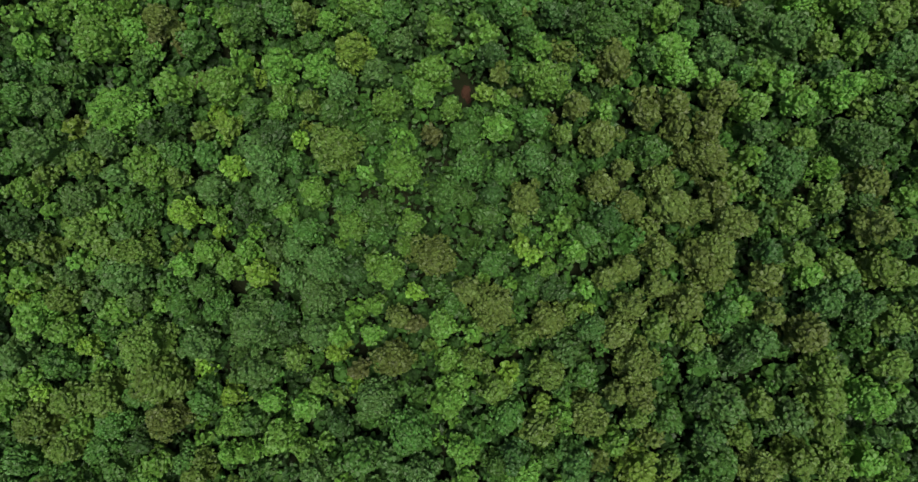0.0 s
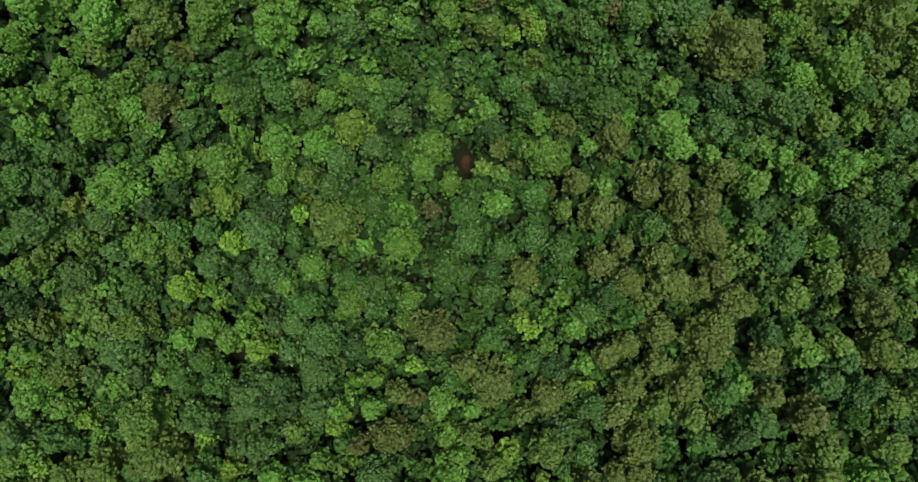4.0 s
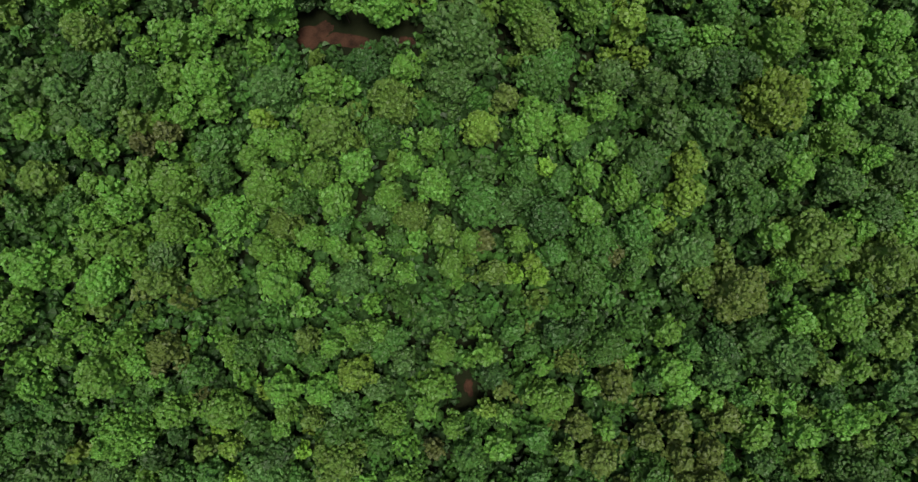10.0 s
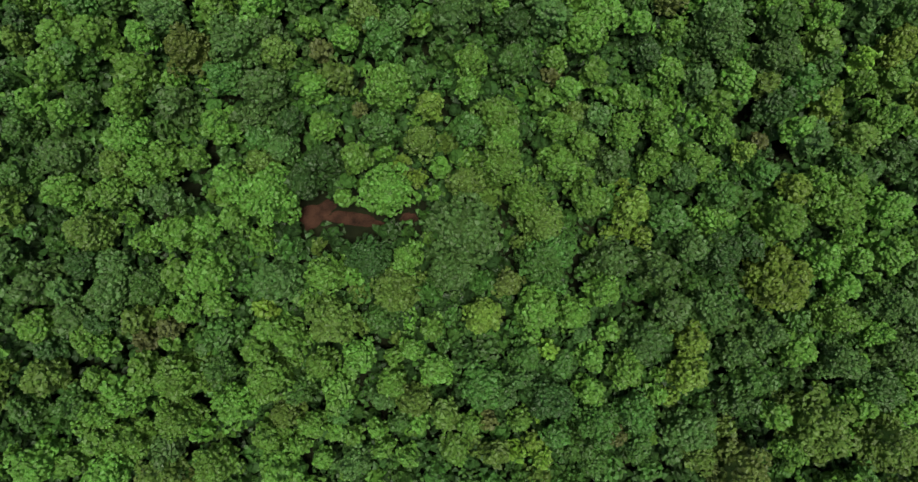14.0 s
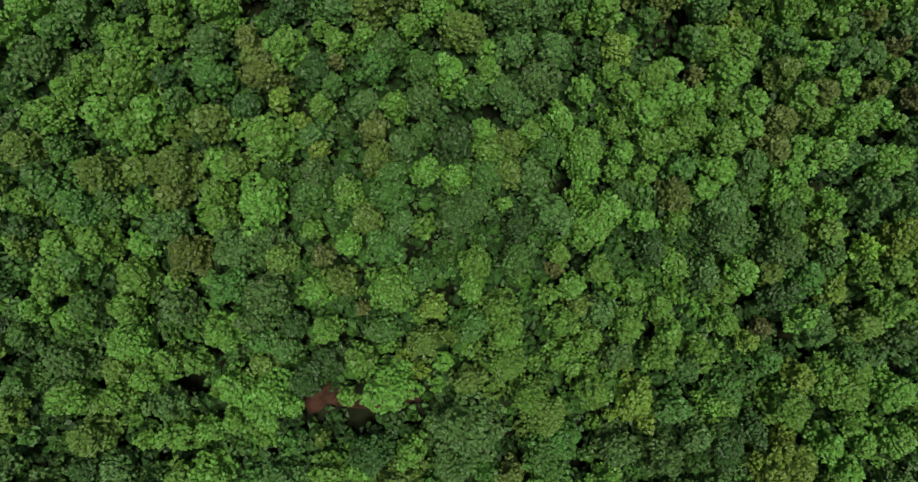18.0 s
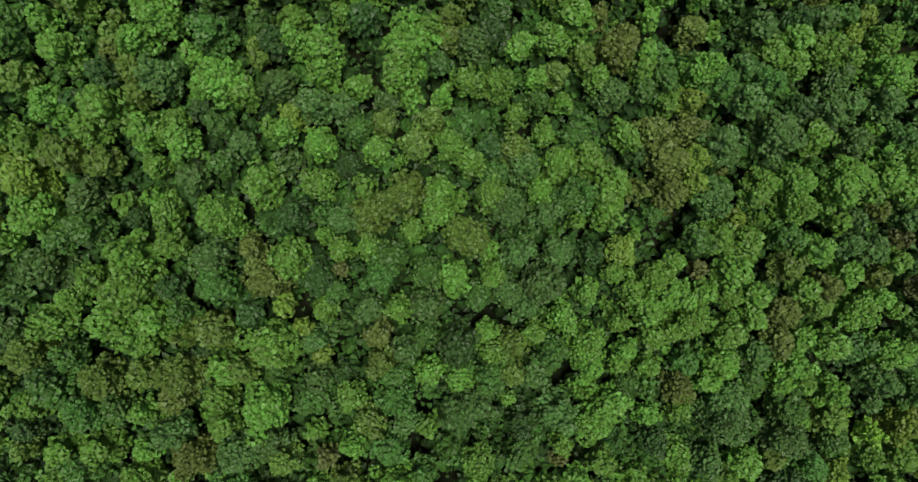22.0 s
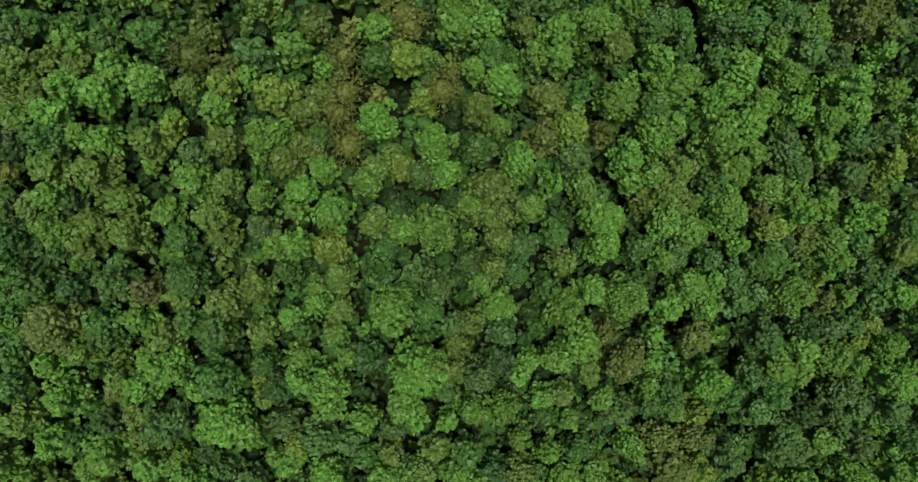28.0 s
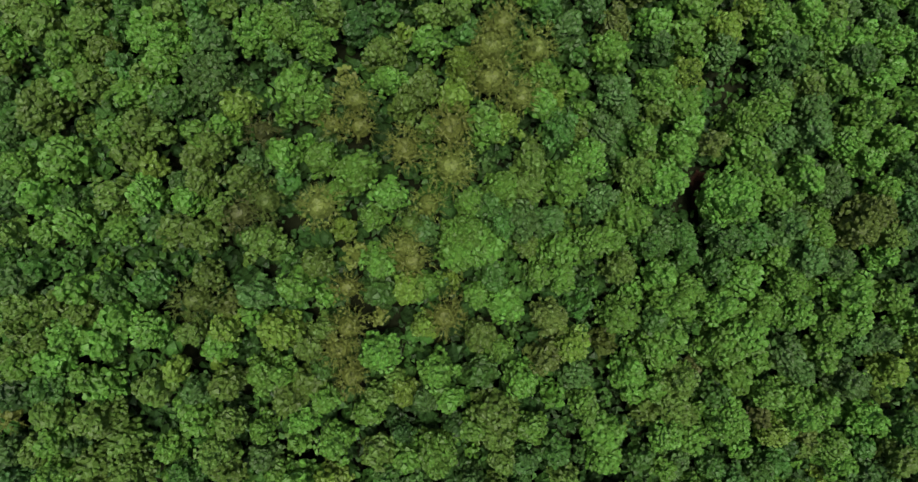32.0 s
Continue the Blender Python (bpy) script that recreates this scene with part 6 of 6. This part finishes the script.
tree(-52.8, 262.4, 1.9, "olive", "lobed")
tree(-48.2, 262.4, 1.8, "green", "lobed")
tree(3.0, 262.8, 3.3, "straw", "wispy")
tree(28.9, 263.4, 3.1, "bright", "lobed")
tree(50.2, 263.4, 2.6, "grey", "lobed")
tree(16.0, 263.5, 1.8, "bright", "lobed")
tree(-42.4, 263.6, 2.3, "bright", "lobed")
tree(-0.7, 263.9, 2.4, "yellow", "wispy")
tree(10.7, 264.1, 2.8, "bright", "lobed")
tree(-48.7, 264.3, 1.4, "blue", "lobed")
tree(54.5, 264.7, 2.6, "olive", "lobed")
tree(-66.9, 265.0, 1.7, "olive", "lobed")
tree(-27.0, 265.3, 1.5, "grey", "lobed")
tree(33.7, 265.4, 2.6, "yellow", "lobed")
tree(59.3, 265.5, 2.9, "bright", "lobed")
tree(-1.6, 265.7, 2.1, "yellow", "lobed")
tree(67.2, 265.7, 3.1, "bright", "lobed")
tree(-56.2, 265.9, 2.7, "bright", "lobed")
tree(-12.4, 266.1, 2.7, "olive", "lobed")
tree(-51.3, 266.1, 2.2, "olive", "lobed")
tree(-41.8, 266.9, 2.8, "bright", "lobed")
tree(-35.6, 266.9, 3.1, "grey", "lobed")
tree(-21.8, 267.3, 2.6, "bright", "lobed")
tree(-45.9, 267.5, 1.9, "bright", "lobed")
tree(3.0, 267.8, 3.5, "straw", "wispy")
tree(70.7, 267.9, 2.2, "bright", "lobed")
tree(-6.1, 268.1, 2.4, "bright", "lobed")
tree(9.9, 268.3, 3.3, "straw", "wispy")
tree(-30.3, 268.6, 3.0, "bright", "lobed")
tree(21.5, 268.7, 3.2, "bright", "lobed")
tree(-25.7, 268.8, 2.3, "bright", "lobed")
tree(63.9, 268.9, 2.9, "blue", "lobed")
tree(-0.7, 269.3, 2.3, "green", "lobed")
tree(-67.2, 269.3, 2.2, "bright", "lobed")
tree(40.6, 269.5, 2.7, "grey", "lobed")
tree(-53.2, 269.5, 2.9, "olive", "lobed")
tree(-60.3, 269.9, 3.1, "olive", "lobed")
tree(-45.0, 269.9, 2.3, "bright", "lobed")
tree(29.3, 269.9, 2.2, "blue", "lobed")
tree(-16.4, 270.0, 2.4, "deep", "lobed")
tree(51.7, 270.1, 3.3, "grey", "lobed")
tree(-19.4, 271.1, 2.2, "olive", "rough")
tree(-27.6, 271.3, 2.1, "bright", "lobed")
tree(4.7, 271.3, 2.8, "straw", "wispy")
tree(74.5, 271.4, 2.6, "green", "lobed")
tree(-23.9, 271.5, 2.0, "green", "lobed")
tree(-42.1, 271.6, 2.3, "olive", "lobed")
tree(-38.2, 271.6, 2.2, "green", "lobed")
tree(14.7, 271.7, 2.5, "grey", "lobed")
tree(33.9, 271.8, 3.3, "bright", "lobed")
tree(-63.8, 271.9, 2.8, "olive", "lobed")
tree(-5.8, 272.0, 2.1, "olive", "lobed")
tree(-47.7, 272.1, 2.3, "green", "lobed")
tree(-34.7, 272.3, 1.8, "olive", "rough")
tree(64.2, 272.6, 3.2, "bright", "lobed")
tree(22.4, 272.7, 2.6, "tan", "lobed")
tree(70.3, 272.8, 3.5, "bright", "lobed")
tree(-2.0, 272.9, 2.2, "olive", "lobed")
tree(40.8, 273.2, 2.9, "yellow", "lobed")
tree(29.0, 273.2, 2.9, "bright", "lobed")
tree(59.1, 273.4, 3.1, "bright", "lobed")
tree(11.7, 274.1, 2.1, "green", "lobed")
tree(18.3, 274.7, 2.0, "blue", "lobed")
tree(49.9, 274.7, 3.6, "bright", "lobed")
tree(35.2, 275.4, 2.5, "bright", "lobed")
tree(55.1, 276.4, 2.8, "bright", "lobed")
tree(68.4, 276.6, 2.7, "green", "lobed")
tree(59.7, 276.9, 2.5, "olive", "lobed")
tree(63.0, 277.7, 2.4, "grey", "lobed")
# clearings and shafts between the crowns: place and radius
GAPS = []
GAPS.append((2.8, 30.1, 2.6))
GAPS.append((-40.9, -8.7, 2.0))
GAPS.append((-33.1, -9.8, 1.3))
GAPS.append((-14.9, 8.8, 1.5))
GAPS.append((-1.9, 15.6, 2.2))
GAPS.append((-7.7, 8.3, 1.5))
GAPS.append((56.6, -35.6, 1.3))
GAPS.append((-17.0, 62.2, 1.7))
GAPS.append((-3.5, 55.3, 1.1))
GAPS.append((9.2, 88.0, 1.5))
GAPS.append((22.7, 86.8, 1.5))
GAPS.append((71.4, 65.0, 1.3))
GAPS.append((-66.8, 114.6, 1.3))
GAPS.append((67.6, 132.6, 2.1))
GAPS.append((53.5, 113.9, 1.5))
GAPS.append((-23.4, 94.6, 2.2))
GAPS.append((-26.0, 93.1, 1.6))
GAPS.append((-15.7, 93.6, 1.4))
GAPS.append((-8.6, 93.9, 1.6))
GAPS.append((-55.0, 152.0, 0.7))
GAPS.append((35.7, 159.0, 2.2))
GAPS.append((32.8, 155.5, 1.8))
GAPS.append((37.7, 162.0, 1.2))
GAPS.append((51.2, 152.3, 1.2))
GAPS.append((17.8, 134.4, 1.8))
GAPS.append((-33.2, 160.6, 1.5))
GAPS.append((-67.4, 172.6, 1.0))
GAPS.append((-27.4, 200.8, 1.4))
GAPS.append((-10.2, 191.5, 1.5))
GAPS.append((10.7, 202.8, 1.8))
GAPS.append((7.9, 196.3, 0.9))
GAPS.append((-2.0, 198.1, 0.9))
GAPS.append((44.4, 193.3, 1.4))
GAPS.append((34.7, 190.1, 1.4))
GAPS.append((46.1, 189.0, 1.0))
GAPS.append((10.4, 184.8, 1.1))
GAPS.append((39.1, 178.0, 1.0))
GAPS.append((42.9, 175.1, 1.0))
GAPS.append((77.4, 188.5, 1.0))
GAPS.append((-55.2, 224.2, 1.0))
GAPS.append((-9.5, 221.4, 1.2))
GAPS.append((37.6, 234.4, 1.1))
GAPS.append((22.6, 216.8, 1.3))
GAPS.append((20.5, 227.1, 1.1))
GAPS.append((-27.7, 208.4, 0.9))
GAPS.append((-16.7, 206.3, 1.4))
GAPS.append((39.8, 241.0, 1.0))
GAPS.append((39.1, 239.5, 1.0))
GAPS.append((39.0, 236.0, 1.0))
GAPS.append((39.3, 233.0, 0.9))
GAPS.append((23.7, 216.7, 1.3))
GAPS.append((24.2, 213.7, 1.1))
GAPS.append((58.7, 241.0, 0.7))
GAPS.append((46.4, 266.2, 2.0))
GAPS.append((37.4, 247.7, 1.8))
GAPS.append((37.6, 245.4, 1.3))
GAPS.append((-42.4, 256.8, 0.9))
GAPS.append((10.8, 257.4, 1.4))
GAPS.append((-36.8, 246.7, 0.6))
GAPS.append((-9.0, 244.8, 0.8))
GAPS.append((2.3, 29.0, 2.7))
GAPS.append((-39.4, -8.3, 1.9))
GAPS.append((-30.7, -9.6, 1.3))
GAPS.append((34.6, 11.0, 1.0))
GAPS.append((-6.6, 8.3, 1.3))
GAPS.append((-15.5, 61.4, 1.2))
GAPS.append((-43.1, 59.8, 1.3))
GAPS.append((21.4, 82.6, 1.0))
GAPS.append((68.1, 63.5, 1.5))
GAPS.append((73.6, 80.2, 1.7))
GAPS.append((-9.6, 12.5, 2.3))
GAPS.append((1.3, 30.5, 3.5))
GAPS.append((80.6, 74.6, 1.7))
GAPS.append((-21.1, 94.1, 3.2))
GAPS.append((-15.0, 93.5, 2.3))
GAPS.append((-7.4, 93.2, 2.5))
GAPS.append((-44.4, 99.6, 1.5))
GAPS.append((10.6, 92.8, 2.0))
GAPS.append((23.2, 92.3, 1.2))
GAPS.append((62.6, 128.9, 1.8))
GAPS.append((12.5, 106.4, 1.4))
GAPS.append((-51.7, 95.9, 1.3))
GAPS.append((36.3, 159.2, 2.3))
GAPS.append((32.6, 155.0, 1.7))
GAPS.append((15.8, 134.4, 1.9))
GAPS.append((63.9, 131.2, 2.6))
GAPS.append((42.0, 140.8, 1.2))
GAPS.append((11.7, 154.8, 0.9))
GAPS.append((-0.3, 144.7, 1.3))
GAPS.append((-39.0, 187.4, 1.2))
GAPS.append((30.9, 188.9, 1.5))
GAPS.append((41.0, 187.8, 1.7))
GAPS.append((-48.7, 191.8, 1.0))
GAPS.append((38.5, 174.9, 0.9))
GAPS.append((39.9, 175.9, 1.9))
GAPS.append((27.1, 191.0, 0.7))
GAPS.append((-43.0, 177.3, 0.8))
GAPS.append((-16.7, 183.9, 0.7))
GAPS.append((35.5, 242.1, 1.4))
GAPS.append((35.6, 231.5, 1.1))
GAPS.append((35.3, 222.6, 1.1))
GAPS.append((-51.1, 223.1, 0.6))
GAPS.append((19.9, 219.5, 1.2))
GAPS.append((36.4, 216.3, 0.9))
GAPS.append((34.6, 246.7, 1.8))
GAPS.append((34.8, 244.9, 1.8))
GAPS.append((42.4, 264.0, 2.7))
GAPS.append((44.6, 269.7, 1.8))
GAPS.append((-39.7, 252.6, 1.1))
GAPS.append((-49.3, 251.4, 0.9))
GAPS.append((-17.2, 267.5, 1.8))
GAPS.append((28.0, 266.0, 0.5))
# where the soil lies bare
CLEARINGS = []
CLEARINGS.append((-25.7, 94.8, 3.4))
CLEARINGS.append((-17.0, 93.5, 3.7))
CLEARINGS.append((-8.5, 93.9, 1.4))
CLEARINGS.append((39.8, 248.3, 2.9))
CLEARINGS.append((3.1, 28.7, 1.5))

# ---- the closed wood between them ----
grid = {}


def note(x, y, r):
    grid.setdefault((int(x // CELL), int(y // CELL)), []).append((x, y, r))


def free(x, y, r, overlap):
    i, j = int(x // CELL), int(y // CELL)
    for a in (-1, 0, 1, -2, 2):
        for b3 in (-1, 0, 1, -2, 2):
            for px, py, pr in grid.get((i + a, j + b3), ()):
                if math.hypot(px - x, py - y) < (pr + r) * overlap:
                    return False
    return True


for m in made:
    note(*m)
crowns_at = {k: list(v) for k, v in grid.items()}
for m in GAPS:
    note(*m)


def joined(name, label, spots):
    """Many low trees and shrubs that nobody could count, in one mesh: (x, y, foot, height of the crown's middle, radius, tone)."""
    tones = [TONES[k] for k in TONES]
    index = {k: i for i, k in enumerate(TONES)}
    vs, fs, ms, total = [], [], [], 0
    for x, y, foot, mid, radius, tone, shape in spots:
        size = min(SIZES[:3], key=lambda z: abs(math.log(z / radius)))
        source = luck.choice(CROWNS[shape, size])
        v, f = ARRAYS[source.name]
        turn, k = luck.uniform(0, 6.28), radius / size
        ct, st = math.cos(turn) * k, math.sin(turn) * k
        vs.append(np.stack([v[:, 0] * ct - v[:, 1] * st + x, v[:, 0] * st + v[:, 1] * ct + y, v[:, 2] * k + foot + mid], 1))
        fs.append(f + total)
        ms.append(np.full(len(f), index[tone]))
        total += len(v)
        stem_v, stem_f = [], []
        tube(stem_v, stem_f, (x, y, foot - 0.2), (x, y, foot + mid + 0.3 * radius), 0.06 + 0.02 * radius, 0.03, 3)
        vs.append(np.array(stem_v))
        fs.append(np.array(stem_f) + total)
        ms.append(np.full(len(stem_f), len(tones)))
        total += len(stem_v)
    v, f, m = np.concatenate(vs), np.concatenate(fs), np.concatenate(ms)
    mesh = mesh_of(name, v, f, len(f), tones + [bark])
    mesh.polygons.foreach_set("material_index", m.astype(np.int32))
    return tagged(new(name, mesh), label, "undergrowth", kind="stuff")


ARRAYS = {}
for group_of in CROWNS.values():
    for me in group_of:
        co = np.empty(3 * len(me.vertices), dtype=np.float32)
        me.vertices.foreach_get("co", co)
        vi = np.empty(3 * len(me.polygons), dtype=np.int32)
        me.polygons.foreach_get("vertices", vi)
        ARRAYS[me.name] = (co.reshape(-1, 3), vi.reshape(-1, 3))

low, edge, slender = [], [], 0


def tone_near(x, y):
    """The tone of a tree that stands near."""
    i, j = int(x // CELL), int(y // CELL)
    near = [q for a in (-1, 0, 1) for b3 in (-1, 0, 1) for q in tones_at.get((i + a, j + b3), ())]
    return luck.choice(near) if near else luck.choice(("green", "bright", "grey", "olive", "deep"))


for k in range(18000):
    x, y = luck.uniform(-92, 96), luck.uniform(-54, 286)
    r = luck.uniform(1.9, 3.0) if k < 8000 else luck.uniform(1.4, 2.0)
    if (abs(x) > 70 or y < -36 or y > 266) and free(x, y, r, 0.80):
        note(x, y, r)
        edge.append((x, y, ground(x, y), height_of(x, y, r) - r * 1.4 - luck.uniform(0.2, 2.2), r, tone_near(x, y), "plain"))
for radius, tries, overlap in ((2.6, 5000, 0.86), (2.0, 7000, 0.84), (1.5, 6000, 0.84)):
    for k in range(tries):
        x, y = luck.uniform(-76, 76), luck.uniform(-44, 276)
        r = radius * luck.uniform(0.88, 1.15)
        if free(x, y, r, overlap):
            note(x, y, r)
            tone, drop = luck.choice((tone_near(x, y), tone_near(x, y), "green")), luck.uniform(3.0, 5.6)
            if abs(x) < 52 and slender < 290:
                slender += 1
                tree(x, y, r, tone, "plain", -drop)
            else:
                edge.append((x, y, ground(x, y), height_of(x, y, r) - r * 1.7 - drop, r, tone, "plain"))
bare, shafts = {}, {}
for m in GAPS:
    shafts.setdefault((int(m[0] // CELL), int(m[1] // CELL)), []).append(m)
for m in CLEARINGS:
    bare.setdefault((int(m[0] // CELL), int(m[1] // CELL)), []).append(m)
for k in range(64 * 112):
    x, y = -90 + 3.1 * (k % 64) + luck.uniform(-0.9, 0.9), -54 + 3.1 * (k // 64) + luck.uniform(-0.9, 0.9)
    i, j = int(x // CELL), int(y // CELL)
    if any(math.hypot(g[0] - x, g[1] - y) < g[2] + 0.5 for a in (-1, 0, 1) for b3 in (-1, 0, 1) for g in bare.get((i + a, j + b3), ())):
        continue
    if any(math.hypot(g[0] - x, g[1] - y) < 0.42 * g[2] for a in (-1, 0, 1) for b3 in (-1, 0, 1) for g in crowns_at.get((i + a, j + b3), ())):
        continue
    deep = any(math.hypot(g[0] - x, g[1] - y) < g[2] + 0.8 for a in (-1, 0, 1) for b3 in (-1, 0, 1) for g in shafts.get((i + a, j + b3), ()))
    # some shrubs take the leaf tone darkened to stand for canopy shade
    low.append((x, y, ground(x, y), luck.uniform(-0.6, 0.8) if deep else luck.uniform(1.2, 4.4), luck.uniform(1.6, 2.4) if deep else luck.uniform(2.3, 3.5), luck.choice(("shaded", "deep", "deep", "green")), "shrub"))
joined("understory", "dense dark green undergrowth of shrubs and saplings, its darkest leaves coloured for shade", low)
joined("woodland_edge_trees", "closed mixed green woodland going on all around", edge)


# ---- bare soil at the bottom of the clearings ----
def soil_patch(x, y, rx, ry, turn, label):
    """Bare earth with a ragged rim, lying on the slope."""
    n, rings = 40, 6
    verts = [(x, y, ground(x, y) + 0.1)]
    for i in range(1, rings + 1):
        for j in range(n):
            a = 6.2832 * j / n
            k = i / rings * (1 + 0.55 * noise.noise((x + 1.3 * math.cos(a), y + 1.3 * math.sin(a), 3.0)) + 0.2 * noise.noise((x + 4 * math.cos(a), y + 4 * math.sin(a), 7.0)))
            px, py = rx * k * math.cos(a), ry * k * math.sin(a)
            qx, qy = x + px * math.cos(turn) - py * math.sin(turn), y + px * math.sin(turn) + py * math.cos(turn)
            lump = 0.14 * noise.noise((qx * 1.4, qy * 1.4, 5.0))
            verts.append((qx, qy, ground(qx, qy) + (0.1 + lump if i < rings else -0.25)))
    faces = [(0, 1 + j, 1 + (j + 1) % n) for j in range(n)]
    for i in range(rings - 1):
        p = 1 + i * n
        faces += [(p + j, p + n + j, p + n + (j + 1) % n, p + (j + 1) % n) for j in range(n)]
    mesh = bpy.data.meshes.new("bare_soil")
    mesh.from_pydata(verts, [], faces)
    mesh.polygons.foreach_set("use_smooth", [True] * len(faces))
    mesh.materials.append(red_soil)
    return tagged(new("bare_soil", mesh), label, "soil", kind="structure")


soil_patch(-25.0, 94.6, 4.4, 2.0, 0.50, "reddish-brown bare soil in a small clearing")
soil_patch(-18.6, 93.7, 6.0, 1.5, -0.08, "reddish-brown bare soil in a small clearing")
soil_patch(-8.5, 93.9, 1.7, 1.2, 0.00, "reddish-brown bare soil in a small clearing")
soil_patch(39.8, 248.3, 1.7, 3.6, 0.00, "reddish-brown bare soil in a small clearing")
soil_patch(3.1, 28.7, 1.0, 1.9, 0.10, "reddish-brown bare soil in a small clearing")
